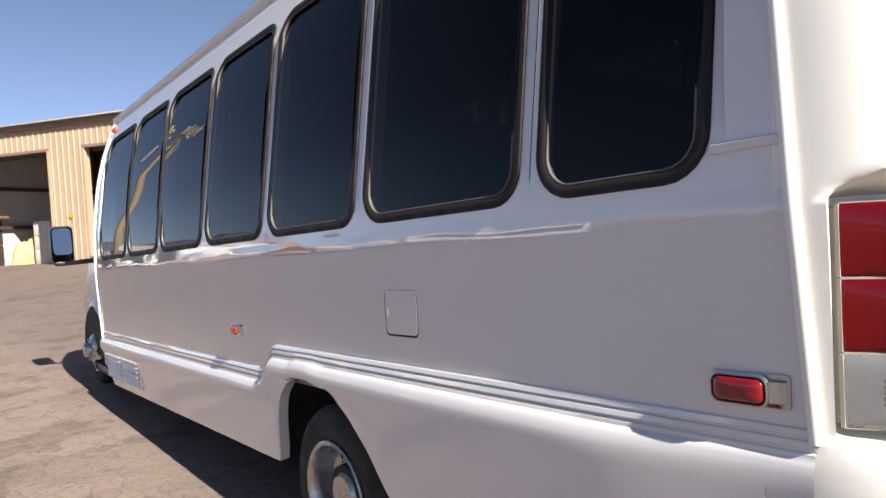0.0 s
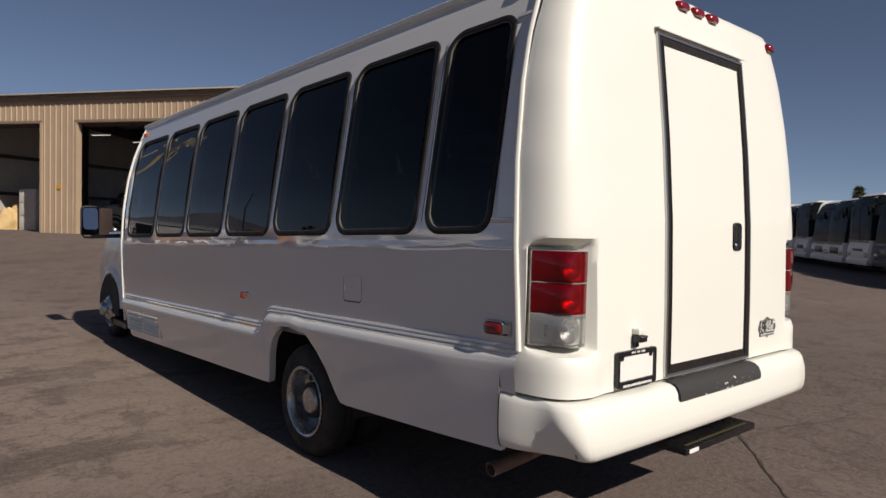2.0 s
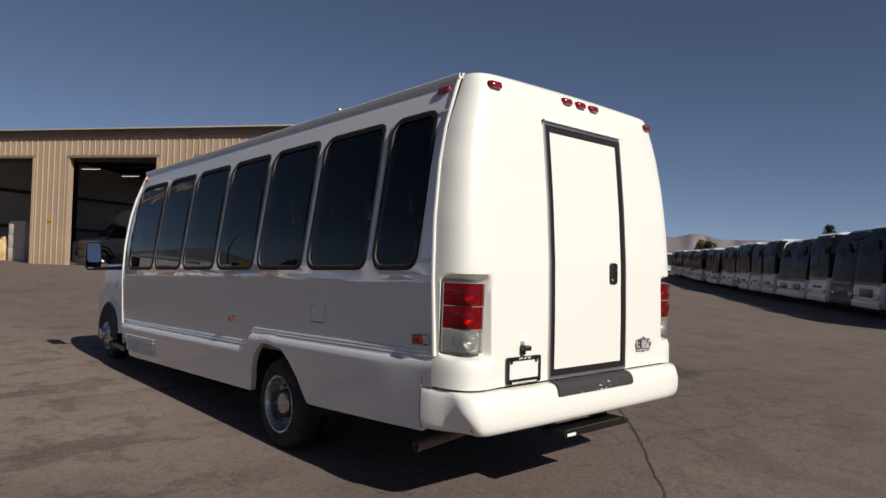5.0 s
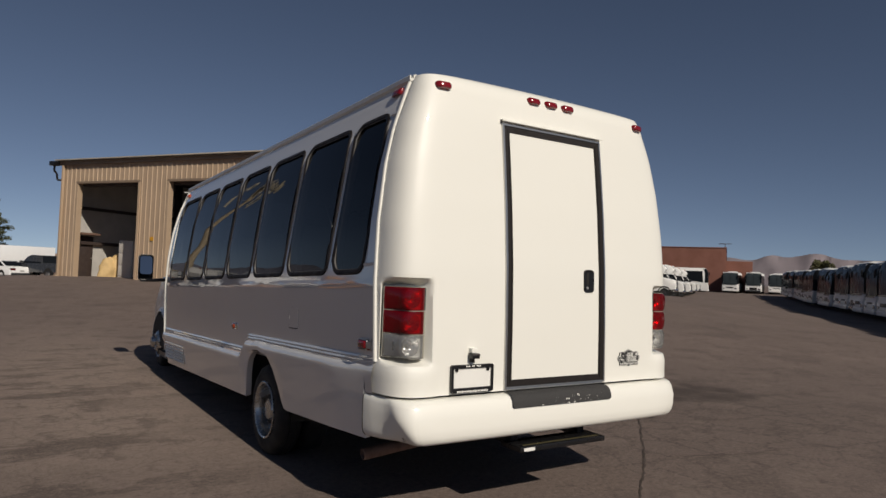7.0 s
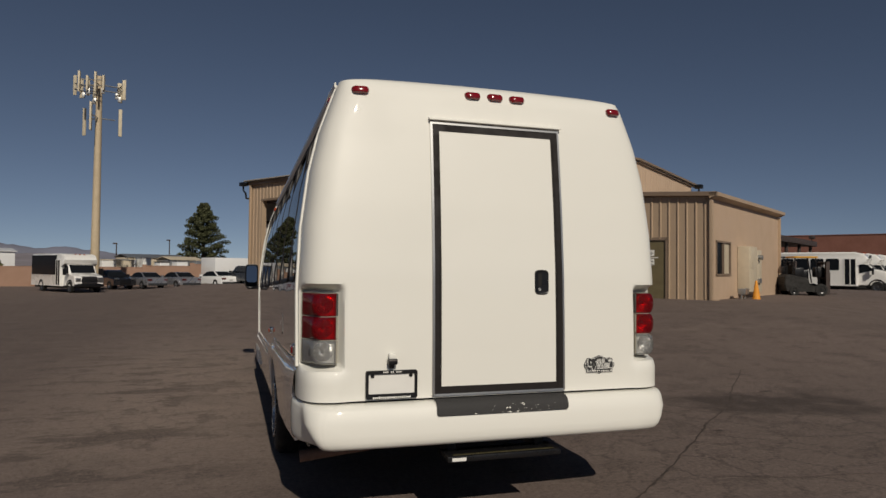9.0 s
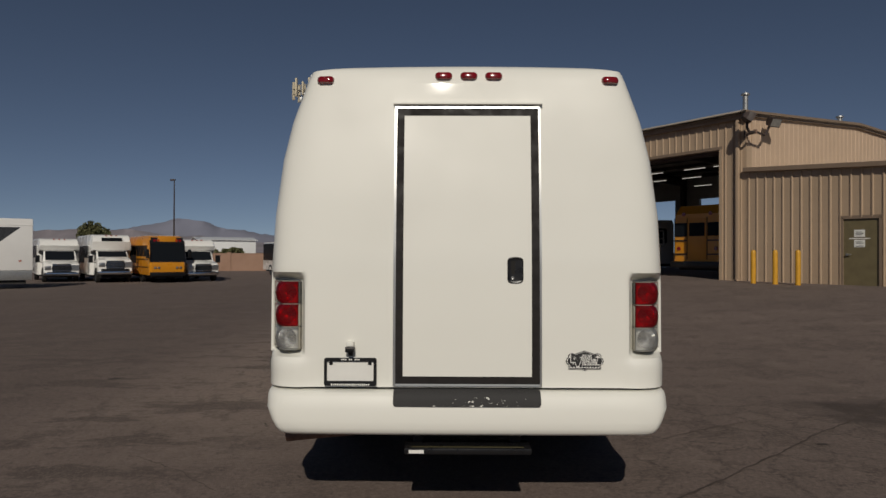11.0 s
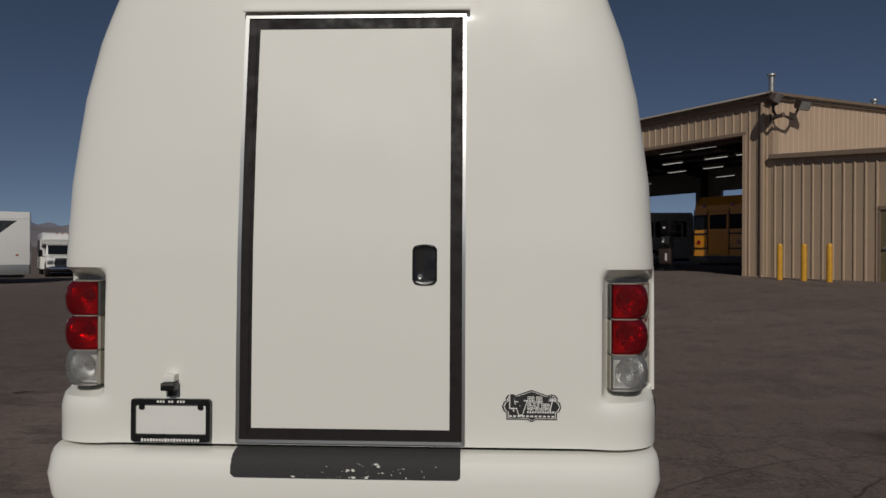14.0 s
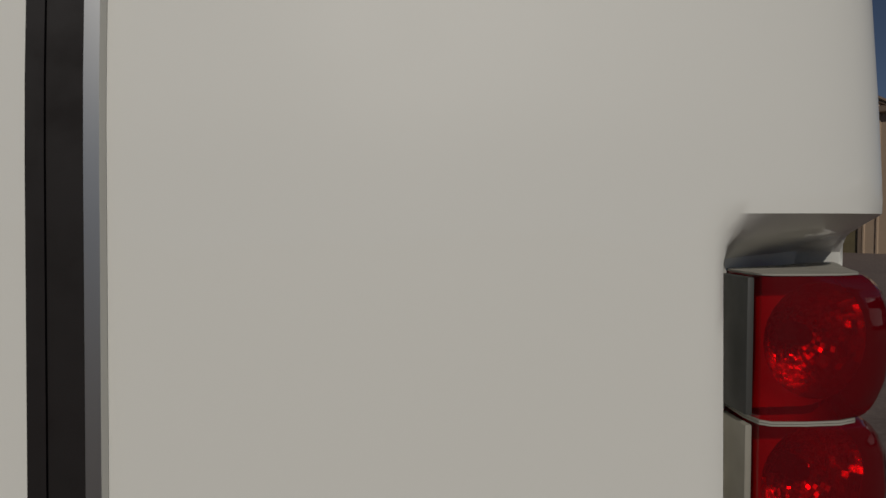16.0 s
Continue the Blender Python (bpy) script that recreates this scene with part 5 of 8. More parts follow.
def build_workshop():
    L, eave, bay_top, wide = -19.3, 6.45, 5.35, 15.0
    ridge_z = 6.84
    bays = [(-18.15, -13.95), (-12.15, -7.62), (-5.85, -0.47)]
    W = thing("workshop", "tan ribbed metal workshop with tall open vehicle bays", "building", WALL_M)
    solids = [(L, bays[0][0]), (bays[0][1], bays[1][0]), (bays[1][1], bays[2][0]), (bays[2][1], 0.5)]
    for a, b in solids:                              # piers between the bays, with thickness
        bm = bmesh.new()
        ribbed(bm, a, b, lambda s: FLOOR_Z - 0.4, lambda s: bay_top)
        loft(bm, [[(x, u, z) for x, u in ((a, 0), (a, 0.3), (b, 0.3), (b, 0))] for z in (FLOOR_Z - 0.4, bay_top)], False, False, False)
        part("wall_pier", bm, SIDING, W, smooth=False)
    bm = bmesh.new()
    ribbed(bm, L, 0.5, lambda s: bay_top, lambda s: eave)
    loft(bm, [[(x, u, z) for u, z in ((0, bay_top), (0.3, bay_top), (0.3, eave))] for x in (L, 0.5)], False)
    part("wall_header", bm, SIDING, W, smooth=False)
    for a, b in bays:                                # trim round each opening
        for s0, s1, z0, z1 in ((a - 0.05, a + 0.06, FLOOR_Z - 0.3, bay_top), (b - 0.06, b + 0.05, FLOOR_Z - 0.3, bay_top), (a - 0.05, b + 0.05, bay_top - 0.02, bay_top + 0.09)):
            bm = bmesh.new()
            add_box(bm, s0, s1, -0.045, 0.1, z0, z1)
            part("bay_trim", bm, SIDING if z1 <= bay_top else TRIM, W, smooth=False)
        bm = bmesh.new()                             # rolled-up shutter behind the header
        add_box(bm, a - 0.1, b + 0.1, 0.32, 0.75, bay_top - 0.12, bay_top + 0.5, 0.08)
        part("rolled_shutter", bm, STEEL, W)
    # gable ends, back wall, roof
    gable = lambda u: eave + (ridge_z - eave) * (1 - abs(u - wide / 2) / (wide / 2))
    bm = bmesh.new()
    us = np.linspace(0, wide, 9)
    fluted = [(0.0, 0.0)]                            # shallow flutes down the gable sheet
    for k in range(1, int(wide / 0.30)):
        fluted += [(0.30 * k + d, o) for d, o in ((-0.03, 0.0), (-0.016, 0.014), (0.016, 0.014), (0.03, 0.0))]
    fluted += [(wide / 2, 0.0), (wide, 0.0)]
    fluted.sort()
    loft(bm, [[(0.46 + o, u, FLOOR_Z - 0.4 if k == 0 else gable(u)) for u, o in fluted] for k in (0, 1)], False)
    loft(bm, [[(0.34, u, FLOOR_Z - 0.4 if k == 0 else gable(u)) for u in us] for k in (0, 1)], False)
    part("gable_wall", bm, STUCCO, W, smooth=False)
    bm = bmesh.new()
    loft(bm, [[(L, u, FLOOR_Z - 0.4 if k == 0 else gable(u)) for u in us] for k in (0, 1)], False)
    loft(bm, [[(L + 0.12, u, FLOOR_Z - 0.4 if k == 0 else gable(u)) for u in us] for k in (0, 1)], False)
    part("end_wall", bm, INSULATION, W, smooth=False)
    # the back wall has the same bays, so that one sees through
    for a, b in solids:
        bm = bmesh.new()
        add_box(bm, a, min(b, 0.4), wide - 0.2, wide, FLOOR_Z - 0.4, bay_top - 0.3)
        part("back_wall", bm, INSULATION, W, smooth=False)
    bm = bmesh.new()
    add_box(bm, L, 0.4, wide - 0.2, wide, bay_top - 0.3, eave)
    part("back_header", bm, INSULATION, W, smooth=False)
    bm = bmesh.new()
    for z_off in (-0.02, 0.05):
        loft(bm, [[(x, u, gable(min(max(u, 0), wide)) + z_off - (0.04 if u < 0 or u > wide else 0)) for u in (-0.27, 0, wide / 2, wide, wide + 0.27)] for x in (L - 0.25, 0.62)], False)
    part("roof", bm, ROOFMETAL, W, smooth=False)
    bm = bmesh.new()
    add_box(bm, L - 0.25, 0.62, -0.17, -0.04, eave - 0.19, eave + 0.02, 0.03)
    part("gutter", bm, TRIM, W)
    bm = bmesh.new()
    add_box(bm, L - 0.25, 0.62, -0.28, -0.02, eave + 0.035, eave + 0.095, 0.01)
    part("roof_edge", bm, ROOFMETAL, W)
    bm = bmesh.new()
    for u0, u1 in ((-0.3, wide / 2), (wide / 2, wide + 0.3)):
        z0, z1 = gable(max(0, u0)) , gable(min(wide, u1))
        loft(bm, [[(x, u0, z0 + a), (x, u1, z1 + a)] for x, a in ((0.47, -0.12), (0.56, -0.12), (0.56, -0.02), (0.66, -0.02), (0.66, 0.07), (0.47, 0.07))], False)
    part("rake_trim", bm, TRIM, W, smooth=False)
    for s in (0.18, L + 0.15):                       # downpipes
        bm = bmesh.new()
        add_box(bm, s, s + 0.11, -0.16, -0.045, FLOOR_Z - 0.1, eave - 0.1, 0.015)
        add_box(bm, s, s + 0.13, -0.30, -0.1, FLOOR_Z - 0.02, FLOOR_Z + 0.10, 0.015)
        part("downpipe", bm, SIDING, W)
    # inside: floor, columns, girts, ceiling rafters
    bm = bmesh.new()
    add_box(bm, L + 0.1, 0.35, 0.0, wide - 0.05, FLOOR_Z - 0.3, FLOOR_Z)
    part("shop_floor", bm, CONCRETE, W, smooth=False)
    for s in (-18.9, -13.1, -6.8, 0.0):
        for u in (0.55, 7.4, 14.5):
            if u not in (0.55, 14.5) and s > -18:
                continue
            bm = bmesh.new()
            add_box(bm, s - 0.02, s + 0.02, u - 0.16, u + 0.16, FLOOR_Z, gable(u) - 0.1)
            for e in (-0.16, 0.16):
                add_box(bm, s - 0.11, s + 0.11, u + e - 0.012, u + e + 0.012, FLOOR_Z, gable(u) - 0.1)
            part("steel_column", bm, STEEL, W, smooth=False)
        bm = bmesh.new()
        for ua, ub in ((0.4, wide / 2), (wide / 2, wide - 0.4)):
            loft(bm, [[(s + a, ua, gable(ua) - b), (s + a, ub, gable(ub) - b)] for a, b in ((-0.1, 0.08), (0.1, 0.08), (0.1, 0.6), (-0.1, 0.6), (-0.1, 0.08))], False)
        part("rafter", bm, STEEL, W, smooth=False)
    for z in (2.35, 4.15):
        bm = bmesh.new()
        add_box(bm, L + 0.13, L + 0.33, 0.4, wide - 0.4, z, z + 0.16)
        part("wall_girt", bm, STEEL, W, smooth=False)
    for k in range(9):
        u = 0.9 + k * 1.65
        bm = bmesh.new()
        add_box(bm, L + 0.2, 0.3, u - 0.03, u + 0.03, gable(u) - 0.2, gable(u) - 0.02)
        part("purlin", bm, STEEL, W, smooth=False)
    lampm = bpy.data.materials.new("fluorescent_tube")
    lampm.use_nodes = True
    b = lampm.node_tree.nodes["Principled BSDF"]
    b.inputs["Emission Color"].default_value, b.inputs["Emission Strength"].default_value = (1, 0.97, 0.88, 1), 0.6
    for s in (-16.5, -10.6, -8.4, -6.0, -4.4, -2.0):
        for u in (3.0, 6.0, 9.0, 13.0):
            bm = bmesh.new()
            add_box(bm, s - 0.6, s + 0.6, u - 0.07, u + 0.07, 5.66, 5.74, 0.015)
            fix = part("strip_light", bm, INSULATION, W)
            bm = bmesh.new()
            add_box(bm, s - 0.56, s + 0.56, u - 0.045, u + 0.045, 5.635, 5.658)
            part("tube", bm, lampm, fix)
    # roof vents and flues
    for s, u, h in ((0.2, 0.4, 0.62), (-7.5, 5.0, 0.7), (-15.0, 5.0, 0.6), (0.1, 7.0, 0.25)):
        bm = bmesh.new()
        add_tube(bm, (s, u, gable(u) + 0.1), (s, u, gable(u) + 0.1 + h), 0.09, seg=12)
        add_tube(bm, (s, u, gable(u) + 0.1 + h), (s, u, gable(u) + 0.16 + h), 0.15, 0.13, seg=12)
        part("roof_flue", bm, GALV, W)
    # floodlights on brackets
    for s, u in ((-19.45, -0.34), (0.9, wide - 0.1)):
        z = gable(min(max(u, 0), wide)) - 0.12
        bm = bmesh.new()
        add_box(bm, s - 0.2, s + 0.2, u - 0.16, u + 0.16, z - 0.12, z + 0.10, 0.03, None)
        lamp = part("floodlight", bm, PLASTIC, W)
        bm = bmesh.new()
        w0 = (0.5 if s > 0 else -19.3, max(0.02, u + 0.34), z - 0.80)
        for p, q in (((s, u, z - 0.1), (s, u, z - 0.36)), ((s, u, z - 0.36), (s, u + 0.15, z - 0.5)), ((s, u + 0.15, z - 0.5), (s, u + 0.2, z - 0.80)), ((s, u + 0.2, z - 0.80), w0)):
            add_tube(bm, p, q, 0.05, seg=8)
        part("bracket", bm, PLASTIC, lamp)
    # a pair of floodlights on one bent pipe at the corner
    bm = bmesh.new()
    for p, q in (((0.46, 0.0, 5.72), (0.86, -0.02, 5.76)), ((0.86, -0.02, 5.76), (0.86, -0.40, 5.72)), ((0.86, -0.40, 5.72), (0.86, -0.54, 5.84)), ((0.86, -0.54, 5.84), (0.86, -0.56, 6.08)),
                 ((0.86, -0.02, 5.76), (0.86, 0.46, 5.70)), ((0.86, 0.46, 5.70), (0.86, 0.62, 5.84)), ((0.86, 0.62, 5.84), (0.87, 0.78, 6.08))):
        add_tube(bm, p, q, 0.042, seg=8)
    add_box(bm, 0.455, 0.49, -0.1, 0.1, 5.6, 5.84, 0.01)
    bar = part("lamp_bracket", bm, STEEL, W)
    bm = bmesh.new()
    add_tube(bm, (0.86, -0.06, 5.70), (0.86, -0.06, 5.84), 0.06, seg=8)
    part("pipe_joint", bm, RUST, bar)
    for u, turn in ((-0.60, 50), (0.86, -10)):
        m = Matrix.Translation((0.92, u, 6.20)) @ Matrix.Rotation(radians(turn), 4, "Z") @ Matrix.Rotation(radians(28), 4, "Y")
        bm = bmesh.new()
        loft(bm, [[m @ Vector((x, y * f, z * f)) for y, z in ((-0.23, -0.15), (0.23, -0.15), (0.23, 0.15), (-0.23, 0.15))] for x, f in ((-0.16, 0.55), (-0.04, 0.9), (0.10, 1.0), (0.16, 1.04))], True, True, True)
        lamp = part("floodlight", bm, STEEL, bar, smooth=False)
        bm = bmesh.new()
        loft(bm, [[m @ Vector((0.163, y, z)) for y in (-0.21, 0.21)] for z in (-0.13, 0.13)], False)
        part("lamp_glass", bm, GALV, lamp, smooth=False)
    # small sign on the pier
    bm = bmesh.new()
    add_box(bm, -13.09, -12.87, -0.05, -0.035, 2.56, 2.74)
    part("warning_plate", bm, YELLOW, W, "small yellow warning plate")

    # ---- office lean-to at the gable end ----
    O = thing("office", "low tan metal office annexe with an olive door and a window", "building", WALL_M)
    o0, o1, dep = 0.5, 6.16, 9.2
    top = lambda s: 4.42 - 0.34 * (s - o0) / (o1 - o0)
    d0, d1, dz = 3.63, 4.73, 2.74
    for a, b, lo, hi in ((o0, d0, lambda s: FLOOR_Z - 0.4, top), (d1, o1, lambda s: FLOOR_Z - 0.4, top), (d0, d1, lambda s: dz, top)):
        bm = bmesh.new()
        ribbed(bm, a, b, lo, hi, u=-0.02, pitch=0.30)
        loft(bm, [[(x, 0.14, z(x)) for x in (a, b)] for z in (lo, hi)], False)
        loft(bm, [[(x, u, lo(x)) for u in (-0.02, 0.14)] for x in (a, b)], False)
        for x in (a, b):
            loft(bm, [[(x, u, z(x)) for u in (-0.02, 0.14)] for z in (lo, hi)], False)
        part("front_wall", bm, SIDING, O, smooth=False)
    # end wall with a window opening
    w0, w1, wz0, wz1 = 0.52, 2.15, 1.50, 2.68
    topu = lambda u: 4.08 - 0.0 * u
    for a, b, lo, hi in ((0.14, w0, FLOOR_Z - 0.4, 4.05), (w1, dep, FLOOR_Z - 0.4, 4.05), (w0, w1, FLOOR_Z - 0.4, wz0), (w0, w1, wz1, 4.05)):
        bm = bmesh.new()
        add_box(bm, o1 - 0.14, o1, a, b, lo, hi)
        part("end_wall", bm, STUCCO, O, smooth=False)
    win = part("window", bmesh_of(lambda bm: [add_box(bm, o1 - 0.06, o1 + 0.035, a, b, c, d) for a, b, c, d in ((w0, w0 + 0.06, wz0, wz1), (w1 - 0.06, w1, wz0, wz1), (w0, w1, wz0, wz0 + 0.06), (w0, w1, wz1 - 0.06, wz1), ((w0 + w1) / 2 - 0.03, (w0 + w1) / 2 + 0.03, wz0, wz1))]), TRIM, O, smooth=False)
    for a, b in ((w0 + 0.06, (w0 + w1) / 2), ((w0 + w1) / 2, w1 - 0.06)):
        bm = bmesh.new()
        add_box(bm, o1 - 0.035, o1 - 0.028, a, b, wz0 + 0.06, wz1 - 0.06)
        part("pane", bm, DARKPANE, win)
    bm = bmesh.new()
    for k in range(8):
        add_box(bm, o1 - 0.024, o1 - 0.012, (w0 + w1) / 2 + 0.1 + 0.075 * k, (w0 + w1) / 2 + 0.16 + 0.075 * k, wz0 + 0.07, wz1 - 0.07)
    part("blind", bm, CABINET, win, "pale vertical blind")
    bm = bmesh.new()
    add_box(bm, o0, o1 - 0.14, dep - 0.14, dep, FLOOR_Z - 0.4, 4.0)
    part("back_wall", bm, STUCCO, O, smooth=False)
    bm = bmesh.new()
    rows = [[(s, u, top(s) + z - 0.03 * max(0, u - 0) / dep * 0) for u in (-0.16, dep + 0.15)] for s, z in ((o0 - 0.02, 0.06), (o1 + 0.22, 0.06), (o1 + 0.22, 0.15), (o0 - 0.02, 0.15))]
    loft(bm, rows, False)
    part("roof", bm, ROOFMETAL, O, smooth=False)
    bm = bmesh.new()
    loft(bm, [[(s, u, top(s) + z) for u, z in ((-0.20, 0.02), (-0.10, -0.01), (-0.08, 0.17), (-0.20, 0.15))] for s in (o0 - 0.02, o1 + 0.24)], True, True, True)
    part("eave_gutter", bm, TRIM, O, smooth=False)
    bm = bmesh.new()
    loft(bm, [[(o1 + a, u, 4.08 - 0.03 * 0 + z) for a, z in ((0.02, -0.06), (0.20, 0.02), (0.24, 0.03), (0.24, 0.15), (0.02, 0.15))] for u in (-0.20, dep + 0.15)], True, True, True)
    part("fascia", bm, SIDING, O, smooth=False)
    for u in (-0.11, dep - 0.1):
        bm = bmesh.new()
        add_box(bm, o1 - 0.01, o1 + 0.10, u, u + 0.11, FLOOR_Z - 0.1, 4.0, 0.012)
        add_box(bm, o1 + 0.0, o1 + 0.28, u, u + 0.11, FLOOR_Z - 0.03, FLOOR_Z + 0.09, 0.012)
        part("downpipe", bm, SIDING, O)
    # door: frame, leaf, handle, closer plate, hinges, notices
    bm = bmesh.new()
    for a, b, c, d in ((d0 - 0.03, d0 + 0.05, FLOOR_Z - 0.1, dz), (d1 - 0.05, d1 + 0.03, FLOOR_Z - 0.1, dz), (d0 - 0.06, d1 + 0.06, dz - 0.05, dz + 0.05)):
        add_box(bm, a, b, -0.05, 0.1, c, d)
    frame_ = part("door_frame", bm, TRIM, O, smooth=False)
    bm = bmesh.new()
    add_box(bm, d0 + 0.05, d1 - 0.05, 0.0, 0.05, FLOOR_Z - 0.02, dz - 0.05)
    leaf = part("office_door", bm, OLIVE, O, "stained olive steel door, shut", smooth=False)
    bm = bmesh.new()
    add_tube(bm, (d0 + 0.16, 0.0, 1.62), (d0 + 0.16, -0.06, 1.62), 0.035, seg=12)
    add_box(bm, d0 + 0.14, d0 + 0.30, -0.065, -0.045, 1.605, 1.635, 0.006)
    part("lever_handle", bm, GALV, leaf)
    for z in (0.9, 1.6, 2.35):
        bm = bmesh.new()
        add_tube(bm, (d1 - 0.04, -0.012, z), (d1 - 0.04, -0.012, z + 0.12), 0.014, seg=8)
        part("hinge", bm, STEEL, leaf)
    for a, b, c, d in ((3.98, 4.28, 2.15, 2.36), (3.84, 4.42, 2.085, 2.115), (3.98, 4.28, 1.84, 2.06)):
        bm = bmesh.new()
        add_box(bm, a, b, -0.006, -0.001, c, d)
        part("notice", bm, PAPER, leaf, "white paper notice taped to the door", smooth=False)
    for z in (2.29, 2.25, 2.21, 2.00, 1.96, 1.87):
        bm = bmesh.new()
        add_box(bm, 4.02, 4.24 - 0.05 * (z % 0.08 > 0.04), -0.009, -0.0065, z - 0.009, z + 0.009)
        part("text_bar", bm, INK, leaf, smooth=False)
    # meter cabinet, cone, junction box and clutter along the end wall
    E = Matrix.Translation((0, 0, 0))
    cab = thing("meter_cabinet", "beige steel electric meter cabinet on the office wall", "electric cabinet", WALL_M)
    bm = bmesh.new()
    add_box(bm, o1 + 0.01, o1 + 0.42, 3.0, 4.0, 0.92, 2.56, 0.015)
    body = part("body", bm, CABINET, cab)
    bm = bmesh.new()
    add_box(bm, o1 + 0.01, o1 + 0.36, 4.02, 4.9, 0.90, 2.46, 0.015)
    part("side_cabinet", bm, CABINET, cab)
    bm = bmesh.new()
    add_box(bm, o1 + 0.42, o1 + 0.43, 3.08, 3.5, 1.75, 2.36, 0.004)
    part("cover", bm, CABINET, body)
    bm = bmesh.new()
    add_tube(bm, (o1 + 0.36, 4.4, 2.18), (o1 + 0.52, 4.4, 2.18), 0.10, 0.09, 14)
    part("meter", bm, GALV, cab)
    bm = bmesh.new()
    add_box(bm, o1 + 0.36, o1 + 0.44, 4.3, 4.6, 1.22, 1.40, 0.01)
    part("switch_box", bm, GALV, cab)
    cone = thing("traffic_cone", "weathered yellow-orange traffic cone by the cabinet", "traffic cone", WALL_M @ Matrix.Translation((o1 + 0.75, 2.55, FLOOR_Z)))
    bm = bmesh.new()
    add_box(bm, -0.18, 0.18, -0.18, 0.18, 0.0, 0.05, 0.01)
    part("base", bm, CONE, cone)
    bm = bmesh.new()
    add_tube(bm, (0, 0, 0.05), (0, 0, 0.70), 0.14, 0.03, 16)
    part("body", bm, CONE, cone)
    box = thing("junction_box", "low grey steel junction box on legs", "junction box", WALL_M @ Matrix.Translation((o1 + 0.45, 2.1, FLOOR_Z)))
    bm = bmesh.new()
    add_box(bm, -0.12, 0.12, -0.25, 0.25, 0.22, 0.42, 0.015)
    part("body", bm, GALV, box)
    for e in (-0.2, 0.2):
        bm = bmesh.new()
        add_box(bm, -0.03, 0.03, e - 0.03, e + 0.03, 0.0, 0.24)
        part("leg", bm, GALV, box)
    # bollards
    for k, s in enumerate((1.47, 2.20, 2.92)):
        bo = thing("bollard", "yellow painted steel bollard beside the workshop wall", "bollard", WALL_M @ Matrix.Translation((s, -1.15, FLOOR_Z + 0.0)), group="bollards at the workshop")
        bm = bmesh.new()
        add_lathe(bm, [(0.077, -0.1), (0.077, 1.02), (0.070, 1.07), (0.045, 1.11), (0.0001, 1.12)], Matrix.Identity(4), 18)
        part("post", bm, YELLOW, bo)


build_workshop()


# ---- vehicles ----
def heading(v):
    return math.atan2(-v.x, v.y)


def place(x, y, v, dz=0.0):
    """The pose of a vehicle at x, y whose nose points along v, standing on the yard."""
    return Matrix.Translation((x, y, ground_z(x, y) + dz)) @ Matrix.Rotation(heading(v), 4, "Z")


def hull(bm, profile, hw, rnd=0.08, tumble=0.0, zc=None):
    """A body of a side profile (y, z), hw wide each way, with softened edges; tumble draws the upper part in."""
    ys, zs = [p[0] for p in profile], [p[1] for p in profile]
    yc, zm = (min(ys) + max(ys)) / 2, (min(zs) + max(zs)) / 2
    top, low = max(zs), min(zs)
    loops = []
    for x, k in ((-1, 1.0), (-1, 0.0), (1, 0.0), (1, 1.0)):
        loop = []
        for y, z in profile:
            t = tumble * max(0.0, (z - zm) / (top - zm))
            yy, zz = (y - math.copysign(rnd, y - yc) * k if abs(y - yc) > rnd else y), (z - rnd * k if z > zm else z)
            loop.append((x * (hw - t - rnd * (1 - k)), yy, zz))
        loops.append(loop)
    loft(bm, loops, True, True, True)


def side_plate(bm, pts, x, sgn, t=0.012, lean=0.0, z0=0.0):
    add_slab(bm, pts, lambda y, z, d: Vector((sgn * (x + d - lean * max(0.0, z - z0)), y, z)), -0.01, t)


def simple_wheel(parent, x, y, r, w, sgn, rim=ALU):
    m = Matrix.Translation((sgn * x, y, r)) @ Matrix.Rotation(radians(90 * sgn), 4, "Y")
    bm = bmesh.new()
    add_lathe(bm, [(r * 0.6, -w), (r * 0.92, -w), (r, -w + 0.03), (r, -0.03), (r * 0.92, 0.0), (r * 0.62, 0.0), (r * 0.60, -0.02)], m, 24)
    wh = part("wheel", bm, TYRE, parent)
    bm = bmesh.new()
    add_lathe(bm, [(r * 0.61, -0.015), (r * 0.52, -0.03), (r * 0.30, -0.05), (r * 0.22, -0.02), (0.0001, -0.02)], m, 24)
    part("rim", bm, rim, wh)


def grow_pts(pts, k):
    cy, cz = sum(p[0] for p in pts) / len(pts), sum(p[1] for p in pts) / len(pts)
    return [(cy + (y - cy) * k, cz + (z - cz) * k) for y, z in pts]


